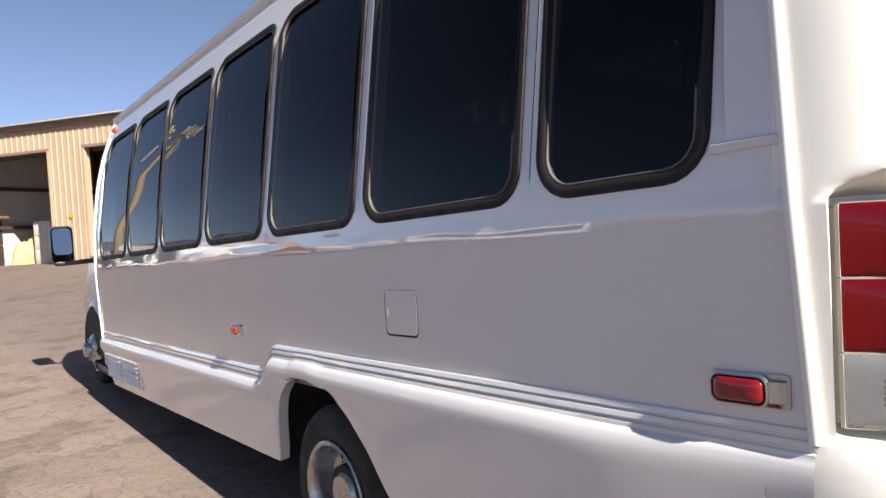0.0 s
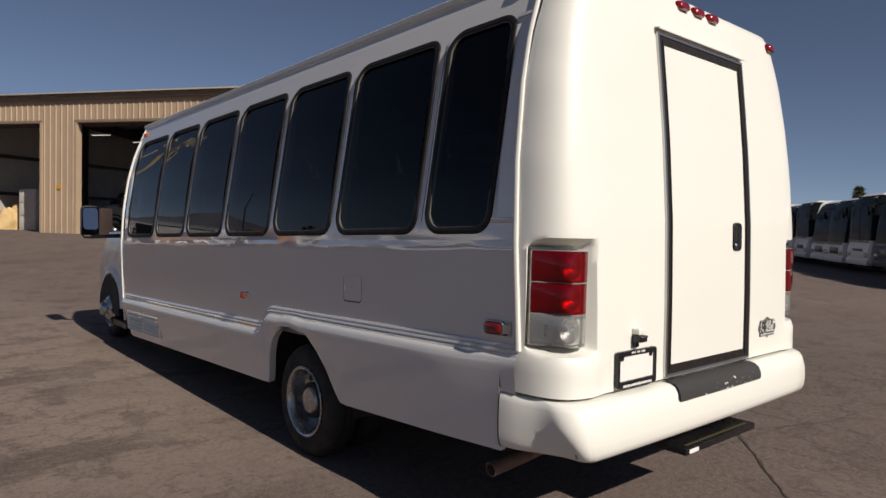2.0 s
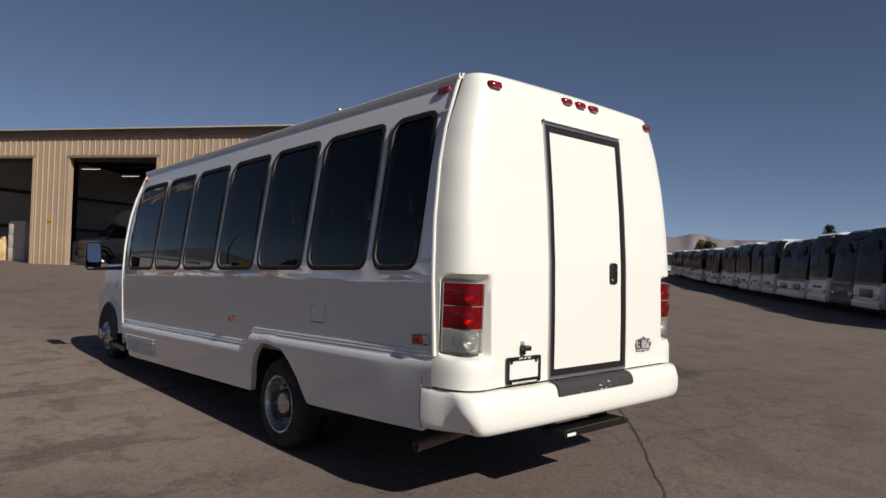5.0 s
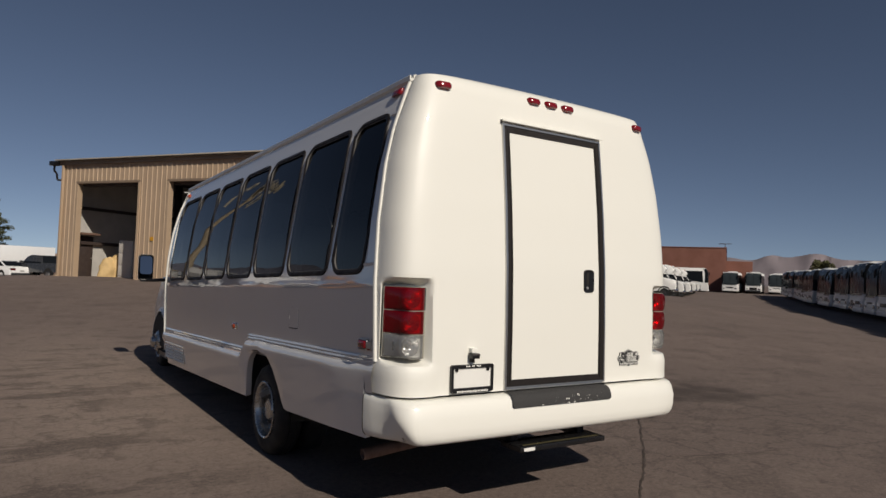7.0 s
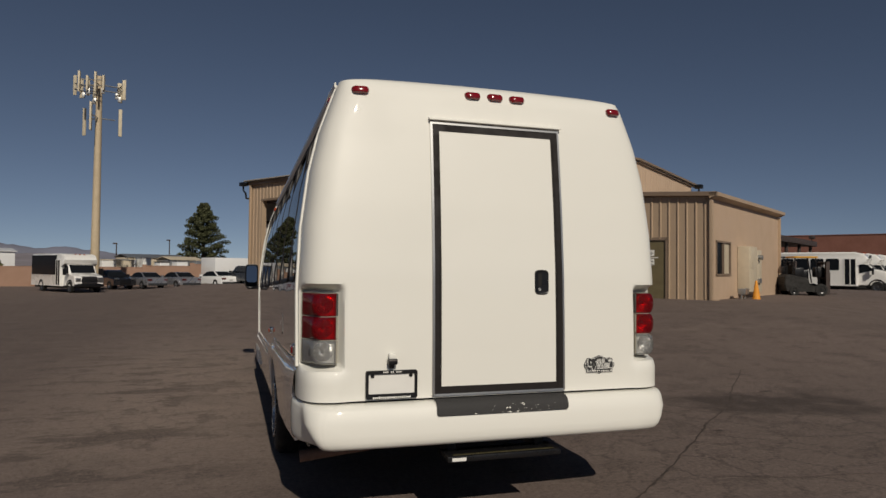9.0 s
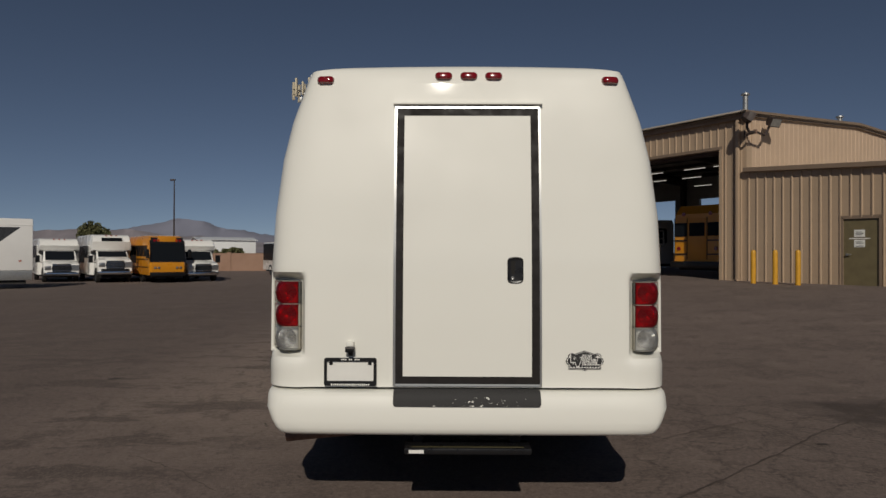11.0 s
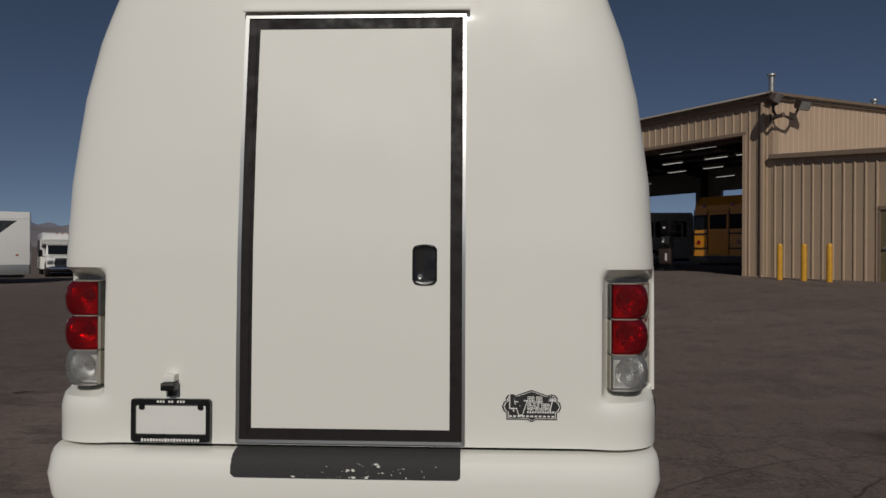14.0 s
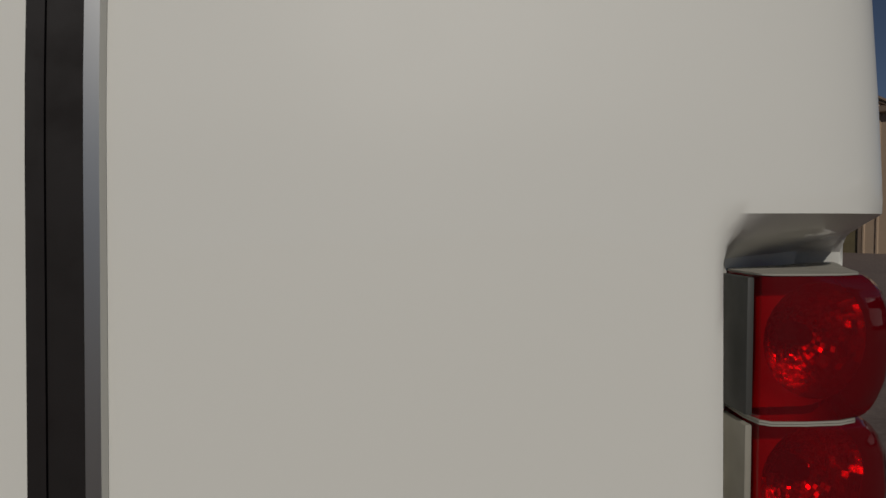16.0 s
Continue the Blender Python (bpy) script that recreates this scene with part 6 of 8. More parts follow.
def build_coach(m, style, label, paint=None):
    """A tall motor coach: nose at the origin, body behind it."""
    V = thing("motor_coach", label, "coach", m, group="row of parked coaches")
    h = (3.60, 3.70, 3.56, 3.74)[style]
    rake = (0.16, 0.12, 0.36, 0.10)[style]
    prof = [(-11.8, 0.42), (-0.15, 0.42), (0.0, 0.55), (0.02, 1.10), (-0.05, 1.30), (-rake * 0.55, h - 0.75), (-rake - 0.10, h - 0.22), (-rake - 0.45, h), (-11.5, h), (-11.8, h - 0.4)]
    bm = bmesh.new()
    hull(bm, prof, 1.28, 0.10, 0.05)
    body = part("body", bm, paint or COACHWHITE, V)
    # windscreen wrapping the corners
    pts = [(-0.05, (1.50, 1.60, 1.36, 1.54)[style]), (-0.07, 1.68), (-rake * 0.55, h - 0.75), (-rake - 0.09, h - 0.26), (-rake - 0.26, h - 0.11)]
    zb = pts[0][1]
    draw_in = lambda z: 0.04 * max(0.0, (z - 2.0) / 1.5)
    bm = bmesh.new()
    loft(bm, [[(x, y + dy, z) for x, dy in ((-1.08, 0.022), (-0.7, 0.035), (0.7, 0.035), (1.08, 0.022))] for y, z in pts], False)
    part("windscreen", bm, COACHGLASS, V)
    reach = (-0.75, -0.40, -0.75, -0.30)[style]      # how far the dark glass runs round the corner
    for sgn in (-1, 1):
        bm = bmesh.new()
        loft(bm, [[(sgn * (x - draw_in(z)), y + dy, z) for x, dy in ((1.10, 0.021), (1.22, 0.012), (1.298, -0.10), (1.300, -0.24), (1.296, reach))] for y, z in pts], False)
        part("corner_glass", bm, DARKPANE, V)
    bm = bmesh.new()
    loft(bm, [[(x, y + 0.038, z) for x in (-0.03, 0.03)] for y, z in pts], False)
    part("centre_pillar", bm, RUBBER, V)
    bm = bmesh.new()                                 # dark cowl under the glass
    loft(bm, [[(x, y, z) for x in (-1.1, -0.5, 0.5, 1.1)] for y, z in ((0.030, zb - 0.10), (0.026, zb))], False)
    part("wiper_cowl", bm, PLASTIC, V)
    for sgn in (-1, 1):
        bm = bmesh.new()
        side_plate(bm, [(-11.2, 1.75), (-1.5, 1.75), (-0.7, 1.6), (-rake - 0.7, h - 0.45), (-11.2, h - 0.45)], 1.275, sgn, 0.012, 0.03, 1.9)
        part("side_glass", bm, DARKPANE, V)
        bm = bmesh.new()
        for k in range(6):
            side_plate(bm, [(-10.6 + 1.55 * k, 0.6), (-9.2 + 1.55 * k, 0.6), (-9.2 + 1.55 * k, 1.5), (-10.6 + 1.55 * k, 1.5)], 1.283, sgn, 0.004)
        part("luggage_hatches", bm, paint or COACHWHITE, V)
        bm = bmesh.new()
        add_box(bm, sgn * 0.80, sgn * 1.10, -0.02, 0.035, 0.78, 0.93, 0.03)
        part("headlamp", bm, material("headlamp_cluster", (0.35, 0.35, 0.36), 0.15, metal=0.7) if "headlamp_cluster" not in bpy.data.materials else bpy.data.materials["headlamp_cluster"], V)
        for y in (-2.9, -8.6):
            simple_wheel(V, 1.27, y, 0.5, 0.3, sgn)
        bm = bmesh.new()
        add_tube(bm, (sgn * 1.18, -rake - 0.1, h - 0.45), (sgn * 1.32, 0.10, h - 0.62), 0.016, seg=8)
        add_box(bm, sgn * 1.30 - 0.09, sgn * 1.30 + 0.09, 0.05, 0.13, h - 1.02, h - 0.6, 0.03)
        part("mirror", bm, RUBBER, V)
    bm = bmesh.new()
    add_box(bm, -1.22, 1.22, -0.25, 0.07, 0.40, 0.66, 0.05)
    part("front_bumper", bm, paint or (COACHWHITE if style != 3 else GRAPHITE), V)
    bm = bmesh.new()
    add_box(bm, -0.6, 0.6, -0.02, 0.03, 1.0 - 0.1 * style, 1.12, 0.02)
    part("grille", bm, PLASTIC, V)
    bm = bmesh.new()
    add_box(bm, -0.7, 0.7, -7.5, -4.8, h - 0.02, h + 0.22, 0.08)
    part("roof_unit", bm, COACHWHITE, V)
    bm = bmesh.new()
    add_box(bm, -1.1, 1.1, -11.4, -0.3, 0.26, 0.45)
    part("underbody", bm, UNDER, V)
    return V


def build_shuttle(m, label, group, dark_front=False, tall=0.0, truck=False, paint=None):
    """A cutaway shuttle: van nose, wider coach body; nose at the origin."""
    V = thing("cutaway_shuttle", label, "bus", m, group=group)
    h = 2.78 + tall
    paint = paint or CUTWHITE
    L = 7.4 if not truck else 9.0
    bm = bmesh.new()
    hull(bm, [(-L, 0.45), (-1.95, 0.45), (-1.95, 1.9), (-1.5, 2.05), (-1.35, h - 0.45), (-1.62, h - 0.12), (-2.1, h), (-L + 0.1, h), (-L, h - 0.2)], 1.17, 0.07, 0.05)
    part("body", bm, paint, V)
    bm = bmesh.new()
    nz = 0.22 if truck else 0.0
    hull(bm, [(-2.2, 0.5), (0.0, 0.5 + nz), (0.02, 0.95 + nz), (-0.12, 1.18 + nz), (-0.75, 1.32 + nz), (-1.0, 1.36 + nz), (-1.42, 1.98), (-2.2, 2.1)], 0.98, 0.06, 0.10)
    cab = part("cab", bm, paint, V)
    bm = bmesh.new()
    loft(bm, [[(x, y + 0.012, z + 0.012) for x in (-0.82, -0.4, 0.4, 0.82)] for y, z in ((-1.0, 1.39 + nz), (-1.40, 1.96))], False)
    part("windscreen", bm, DARKPANE, V)
    bm = bmesh.new()
    loft(bm, [[(x * w, 0.05, 0.66 + nz), (x * w * 1.12, 0.045, 0.86 + nz), (x * w, 0.03, 1.12 + nz)] for x, w in ((-1, 0.50), (-0.4, 0.50), (0.4, 0.50), (1, 0.50))], False)
    part("grille", bm, PLASTIC, cab)
    for k in range(4):
        bm = bmesh.new()
        add_box(bm, -0.52, 0.52, 0.045, 0.068, 0.70 + nz + 0.115 * k, 0.735 + nz + 0.115 * k, 0.006)
        part("grille_bar", bm, CHROME if truck or k in (0, 3) else GRAPHITE, cab)
    bm = bmesh.new()                                 # raised middle of the hood
    loft(bm, [[(x * 0.52, y, z + nz + (0.03 if abs(x) < 0.9 else 0.0)) for x in (-1, -0.85, 0.85, 1)] for y, z in ((-0.02, 1.14), (-0.35, 1.25), (-0.95, 1.355))], False)
    part("hood_bulge", bm, paint, cab)
    bm = bmesh.new()
    add_box(bm, -0.80, 0.80, 0.0, 0.06, 0.46 + nz, 0.66 + nz, 0.02)
    part("air_dam", bm, PLASTIC, cab)
    bm = bmesh.new()
    add_box(bm, -0.98, 0.98, -0.12, 0.13, 0.42 + nz * 0.5, 0.62 + nz * 0.5, 0.04)
    part("bumper", bm, CHROME if not dark_front else PLASTIC, V)
    bm = bmesh.new()
    add_box(bm, -0.6, 0.6, -1.36, -1.33, h - 0.42, h - 0.2, 0.02)
    if truck:
        part("destination_sign", bm, DARKPANE, V)
    else:
        bm.free()
    for sgn in (-1, 1):
        bm = bmesh.new()
        add_box(bm, sgn * 0.58, sgn * 0.93, -0.10, 0.04, 0.78 + nz, 1.04 + nz, 0.04)
        part("headlamp", bm, ALU, cab)
        n = 5 if not truck else 6
        for k in range(n):
            y0 = -L + 0.35 + (L - 3.3) / n * k
            if dark_front:
                continue
            bm = bmesh.new()
            add_slab(bm, [(y0 + (L - 3.3) / n * 0.46 + u, 1.93 + v) for u, v in round_rect((L - 3.3) / n * 0.86, 0.80, 0.1, 3)], lambda y, z, d: Vector((sgn * (1.155 + d - 0.03 * max(0, z - 1.6)), y, z)), -0.01, 0.02)
            part("window", bm, DARKPANE, V)
        if dark_front:
            bm = bmesh.new()
            side_plate(bm, [(-L + 0.15, 1.25), (-2.75, 1.25), (-2.75, h - 0.12), (-L + 0.15, h - 0.12)], 1.14, sgn, 0.03)
            part("window_band", bm, DARKPANE, V)
        bm = bmesh.new()
        side_plate(bm, [(-1.9, 1.32), (-1.06, 1.32 + nz), (-1.40, 1.92), (-1.9, 1.95)], 0.955, sgn, 0.012, 0.06, 1.3)
        part("cab_window", bm, DARKPANE, V)
        if sgn > 0:                                  # folding passenger door
            bm = bmesh.new()
            side_plate(bm, [(-2.75, 0.55), (-2.05, 0.55), (-2.05, 2.3), (-2.75, 2.3)], 1.165, sgn, 0.016)
            dr = part("passenger_door", bm, DARKPANE, V)
            bm = bmesh.new()
            for a, b in ((-2.78, -2.72), (-2.43, -2.37), (-2.08, -2.02)):
                side_plate(bm, [(a, 0.5), (b, 0.5), (b, 2.35), (a, 2.35)], 1.167, sgn, 0.022)
            part("door_frame", bm, paint, dr)
        simple_wheel(V, 1.0, -0.85, 0.39, 0.24, sgn, GRAPHITE)
        simple_wheel(V, 1.13, -L + 2.0, 0.39, 0.26, sgn, GRAPHITE)
        bm = bmesh.new()
        add_box(bm, sgn * 1.12, sgn * 1.36, -1.12, -1.0, 1.25, 1.7, 0.03)
        add_tube(bm, (sgn * 1.2, -1.06, 1.28), (sgn * 0.94, -1.15, 1.25), 0.025, seg=6)
        part("mirror", bm, PLASTIC, V)
        bm = bmesh.new()
        loft(bm, [[(sgn * (0.955 + w), -0.85 + r * math.cos(a), 0.42 + r * math.sin(a)) for a in [math.pi * (i / 10) for i in range(11)]] for r, w in ((0.43, -0.02), (0.43, 0.05), (0.50, 0.05), (0.53, -0.02))], False)
        part("fender", bm, UNDER, cab)
        bm = bmesh.new()
        loft(bm, [[(sgn * (1.165 + w), -L + 2.0 + r * math.cos(a), 0.42 + r * math.sin(a)) for a in [math.pi * (i / 10) for i in range(11)]] for r, w in ((0.30, 0.006), (0.47, 0.008))], False)
        part("wheel_arch", bm, UNDER, V)
    for x in (-0.3, 0, 0.3):
        bm = bmesh.new()
        add_box(bm, x - 0.05, x + 0.05, -1.72, -1.62, h - 0.08, h - 0.02, 0.015)
        part("roof_marker", bm, AMBER, V)
    bm = bmesh.new()
    add_box(bm, -0.9, 0.9, -L + 0.1, -0.4, 0.3, 0.5)
    part("underbody", bm, UNDER, V)
    return V


def build_box_bus(m):
    """A tall flat-sided coach standing side-on: nose at the origin, a dark sweep of glass along the side."""
    V = thing("box_bus", "tall flat-sided white coach with a swept dark window band", "coach", m)
    h, L = 3.62, 11.0
    bm = bmesh.new()
    add_box(bm, -1.27, 1.27, -L, 0.0, 0.95, h, 0.06)
    part("body", bm, COACHWHITE, V)
    bm = bmesh.new()
    add_box(bm, -1.285, 1.285, -L - 0.015, 0.015, h - 0.36, h - 0.31, 0.008)
    part("roof_rail", bm, COACHWHITE, V)
    bm = bmesh.new()
    add_box(bm, -1.25, 1.25, -L + 0.03, -0.03, 0.46, 0.95, 0.02)
    part("skirt", bm, GALV, V)
    for sgn in (-1, 1):
        bm = bmesh.new()
        side_plate(bm, [(-L + 0.55, h - 0.45), (-L + 0.75, h - 0.62), (-L + 2.1, 1.85), (-0.6, 1.75), (-0.3, h - 0.45)], 1.272, sgn, 0.006)
        glass = part("window_band", bm, GRAPHITE, V)
        for k in range(5):
            bm = bmesh.new()
            y0 = -L + 2.35 + 1.6 * k
            add_slab(bm, [(y0 + 0.7 + u, 2.45 + v) for u, v in round_rect(1.4, 0.95, 0.08, 3)], lambda y, z, d: Vector((sgn * (1.278 + d), y, z)), -0.004, 0.006)
            part("pane", bm, DARKPANE, glass)
        bm = bmesh.new()
        add_box(bm, sgn * 1.27, sgn * 1.29, -L + 0.5, -L + 0.62, 1.42, 1.48, 0.005)
        part("marker_lamp", bm, AMBER, V)
        for y in (-2.6, -L + 3.0):
            simple_wheel(V, 1.22, y, 0.48, 0.3, sgn)
    bm = bmesh.new()
    add_box(bm, -1.1, 1.1, -L + 0.3, -0.2, 0.28, 0.47)
    part("underbody", bm, UNDER, V)
    return V


def build_school_bus(m, label, dark_windows=True):
    """Flat-nosed yellow school bus: nose at the origin."""
    V = thing("school_bus", label, "school bus", m)
    h = 2.95
    bm = bmesh.new()
    hull(bm, [(-11.0, 0.5), (-0.05, 0.5), (0.0, 0.7), (0.0, 1.35), (-0.22, h - 0.45), (-0.4, h - 0.1), (-0.9, h), (-10.7, h), (-11.0, h - 0.35)], 1.22, 0.12, 0.10)
    part("body", bm, SCHOOL, V)
    bm = bmesh.new()
    hull(bm, [(-10.6, h - 0.3), (-1.0, h - 0.3), (-0.85, h - 0.1), (-0.95, h + 0.012), (-10.6, h + 0.012)], 1.09, 0.10, 0.02)
    part("roof_panel", bm, CARWHITE, V)
    bm = bmesh.new()
    loft(bm, [[(x, y + 0.01, z) for x in (-1.19, 1.19)] for y, z in ((0.0, 1.30), (-0.005, 1.38), (-0.2, h - 0.52), (-0.3, h - 0.3))], False)
    part("front_surround", bm, PLASTIC, V)
    bm = bmesh.new()
    loft(bm, [[(x, y + 0.02, z) for x in (-1.12, -0.6, -0.02, 0.02, 0.6, 1.12)] for y, z in ((-0.005, 1.38), (-0.2, h - 0.52))], False)
    part("windscreen", bm, DARKPANE, V)
    bm = bmesh.new()
    add_box(bm, -0.62, 0.62, -0.40, -0.23, h - 0.44, h - 0.02, 0.03)
    part("sign_box", bm, SCHOOL, V)
    bm = bmesh.new()
    loft(bm, [[(x, y + 0.022, z) for x in (-1.1, 1.1)] for y, z in ((-0.2, h - 0.5), (-0.36, h - 0.12))], False)
    part("brow_panel", bm, PLASTIC, V)
    bm = bmesh.new()
    add_box(bm, -1.2, 1.2, -0.05, 0.14, 0.45, 0.68, 0.03)
    part("bumper", bm, PLASTIC, V)
    bm = bmesh.new()                                 # tail: emergency door with two lights, quarter windows, bumper
    add_box(bm, -0.42, 0.42, -11.02, -10.98, 0.72, 2.42, 0.012)
    tail = part("emergency_door", bm, SCHOOL, V)
    for xa, xb, za, zb in ((-0.36, 0.36, 1.70, 2.24),):
        bm = bmesh.new()
        add_box(bm, xa, xb, -11.032, -11.018, za, zb, 0.005)
        part("door_light", bm, DARKPANE, tail)
    for sgn in (-1, 1):
        bm = bmesh.new()
        add_box(bm, sgn * 0.50, sgn * 1.04, -11.022, -10.99, 1.70, 2.24, 0.008)
        part("rear_window", bm, DARKPANE, V)
        for xa, xb in ((0.455, 0.475), (1.06, 1.08)):
            bm = bmesh.new()
            add_box(bm, sgn * xa, sgn * xb, -11.025, -10.99, 0.75, 2.45)
            part("rear_trim", bm, PLASTIC, V)
    for z in (0.95, 1.50):
        for sgn in (-1, 1):
            bm = bmesh.new()
            add_box(bm, sgn * 0.47, sgn * 1.16, -11.035, -10.99, z, z + 0.05)
            part("rear_rail", bm, PLASTIC, V)
    bm = bmesh.new()
    add_box(bm, -1.18, 1.18, -11.18, -10.95, 0.42, 0.68, 0.03)
    part("rear_bumper", bm, PLASTIC, V)
    for sgn in (-1, 1):
        for x in (0.62, 0.86):
            bm = bmesh.new()
            add_box(bm, sgn * x - 0.08, sgn * x + 0.08, -0.02, 0.03, 0.88, 1.02, 0.02)
            part("headlamp", bm, ALU, V)
            bm = bmesh.new()
            add_tube(bm, (sgn * x, -0.27, h - 0.3), (sgn * x, -0.21, h - 0.3), 0.09, seg=14)
            part("warning_lamp", bm, REDSOLID if x > 0.7 else AMBER, V)
            bm = bmesh.new()
            add_tube(bm, (sgn * x, -11.0, 1.2 if x > 0.7 else 2.6), (sgn * x, -11.03, 1.2 if x > 0.7 else 2.6), 0.08, seg=14)
            part("rear_lamp", bm, REDSOLID, V)
        for k in range(10):
            bm = bmesh.new()
            side_plate(bm, [(-10.6 + 0.97 * k, 1.65), (-9.75 + 0.97 * k, 1.65), (-9.75 + 0.97 * k, 2.35), (-10.6 + 0.97 * k, 2.35)], 1.17, sgn, 0.02, 0.02, 1.6)
            part("window", bm, DARKPANE, V)
        for z in (0.95, 1.45):
            bm = bmesh.new()
            add_box(bm, sgn * 1.19, sgn * 1.225, -10.8, -0.5, z, z + 0.05)
            part("rub_rail", bm, PLASTIC, V)
        for y in (-2.5, -7.6):
            simple_wheel(V, 1.18, y, 0.5, 0.28, sgn, PLASTIC)
        bm = bmesh.new()
        add_tube(bm, (sgn * 1.15, -0.1, 1.4), (sgn * 1.42, 0.18, 1.75), 0.025, seg=6)
        add_box(bm, sgn * 1.42 - 0.11, sgn * 1.42 + 0.11, 0.13, 0.21, 1.55, 2.1, 0.03)
        part("mirror", bm, PLASTIC, V)
    bm = bmesh.new()
    add_box(bm, -1.0, 1.0, -10.8, -0.3, 0.32, 0.52)
    part("underbody", bm, UNDER, V)
    return V


def build_car(m, name, label, category, paint, kind="sedan"):
    """A passenger car or pickup: nose at the origin, length about 4.8 m."""
    V = thing(name, label, category, m, group="cars parked by the wall")
    if kind == "sedan":
        low = [(-4.8, 0.35), (0.0, 0.3), (0.02, 0.55), (-0.15, 0.74), (-1.2, 0.93), (-3.9, 1.0), (-4.7, 0.98), (-4.82, 0.7)]
        cabin = [(-4.1, 0.96), (-1.25, 0.90), (-2.0, 1.34), (-2.5, 1.42), (-3.2, 1.41)]
    elif kind == "suv":
        low = [(-4.7, 0.4), (0.0, 0.35), (0.02, 0.7), (-0.15, 0.92), (-1.2, 1.05), (-4.6, 1.08), (-4.72, 0.8)]
        cabin = [(-4.65, 1.05), (-1.2, 1.02), (-1.95, 1.5), (-2.4, 1.6), (-4.0, 1.58)]
    else:
        low = [(-5.6, 0.55), (0.0, 0.5), (0.02, 0.85), (-0.1, 1.1), (-1.3, 1.2), (-5.5, 1.2), (-5.62, 0.9)]
        cabin = [(-3.75, 1.18), (-1.35, 1.16), (-1.95, 1.75), (-2.3, 1.85), (-3.5, 1.84)]
    bm = bmesh.new()
    hull(bm, low, 0.92, 0.09, 0.03)
    body = part("body", bm, paint, V)
    bm = bmesh.new()
    hull(bm, cabin, 0.80, 0.05, 0.12)
    part("cabin", bm, paint, V)
    bm = bmesh.new()
    glass = grow_pts(cabin, 0.86)
    for sgn in (-1, 1):
        add_slab(bm, [(y, z + 0.01) for y, z in glass], lambda y, z, d: Vector((sgn * (0.80 + d - 0.12 * max(0.0, (z - cabin[0][1]) / 0.45)), y, z)), -0.05, 0.012)
    part("side_glass", bm, DARKPANE, V)
    for (ya, za), (yb, zb), e, nm in ((cabin[1], cabin[2], 0.012, "windscreen"), (cabin[0], cabin[4], -0.012, "rear_screen")):
        bm = bmesh.new()
        loft(bm, [[(x, y + e, z + 0.012) for x in (-w, w)] for y, z, w in ((ya + (yb - ya) * 0.12, za + (zb - za) * 0.12, 0.72), (ya + (yb - ya) * 0.9, za + (zb - za) * 0.9, 0.62))], False)
        part(nm, bm, DARKPANE, V)
    y1 = low[0][0]
    r = 0.33 if kind != "pickup" else 0.42
    for sgn in (-1, 1):
        for y in (-0.9, y1 + 1.0):
            simple_wheel(V, 0.93, y, r, 0.22, sgn)
            bm = bmesh.new()
            loft(bm, [[(sgn * 0.925, y + q * math.cos(a), r + q * math.sin(a)) for a in [math.pi * (i / 10) for i in range(11)]] for q in (r * 0.6, r * 1.16)], False)
            part("wheel_arch", bm, UNDER, V)
        zt = low[-1][1]
        bm = bmesh.new()
        add_box(bm, sgn * 0.56, sgn * 0.86, y1 - 0.02, y1 + 0.12, zt + 0.03, zt + 0.14, 0.03)
        part("tail_lamp", bm, LAMPRED, V)
        bm = bmesh.new()
        add_box(bm, sgn * 0.5, sgn * 0.86, -0.12, 0.025, 0.58 + (0.25 if kind != "sedan" else 0), 0.70 + (0.25 if kind != "sedan" else 0), 0.03)
        part("headlamp", bm, ALU, V)
        bm = bmesh.new()
        add_box(bm, sgn * 0.84, sgn * 1.02, -1.62, -1.5, cabin[1][1] + 0.06, cabin[1][1] + 0.2, 0.03)
        part("mirror", bm, paint, V)
    bm = bmesh.new()
    add_box(bm, -0.16, 0.16, y1 - 0.028, y1, 0.62, 0.70)
    part("plate", bm, GALV, V)
    bm = bmesh.new()
    add_box(bm, -0.84, 0.84, y1 - 0.035, y1 + 0.1, 0.30, 0.52, 0.04)
    part("rear_valance", bm, GRAPHITE, V)
    bm = bmesh.new()
    add_box(bm, -0.45, 0.45, -0.02, 0.03, 0.42, 0.62 if kind == "sedan" else 0.85, 0.02)
    part("grille", bm, PLASTIC, V)
    return V


BACK = -ALONG
FRONT = Vector((-0.600, 0.800, 0)).normalized()
rnd = random.Random(11)
styles = [0, 3, 2, 1, 0, 2, 2, 1, 0, 1, 3, 0, 1, 2, 0, 3, 1, 0, 2, 1, 0, 1]
for k in range(-3, 24):
    x, y = 27.6 + 2.72 * k, 6.9 + 1.86 * k
    st = styles[(k + 3) % len(styles)]
    d = rnd.uniform(-0.2, 0.2)
    x, y = x + BACK.x * d, y + BACK.y * d
    if k == 0:
        build_coach(place(x, y, FRONT), 2, "dark graphite motor coach with a black swept-back windscreen", COACHDARK)
        continue
    build_coach(place(x, y, FRONT), st, ("white motor coach with a wide dark windscreen", "tall white motor coach with an upright dark windscreen", "white motor coach with a swept-back dark windscreen", "white motor coach with a dark bumper and windscreen")[st])

# shuttles beyond the office, noses to the yard
for k in range(9):
    p = Vector((45.4, 33.4, 0)) + ACROSS * (3.7 * k) + ALONG * (0.4 * (k % 3))
    build_shuttle(place(p.x, p.y, ALONG) @ Matrix.Scale(1.1, 4), "white cutaway shuttle parked in a row with dark side windows", "shuttles beyond the office", truck=(k == 0))
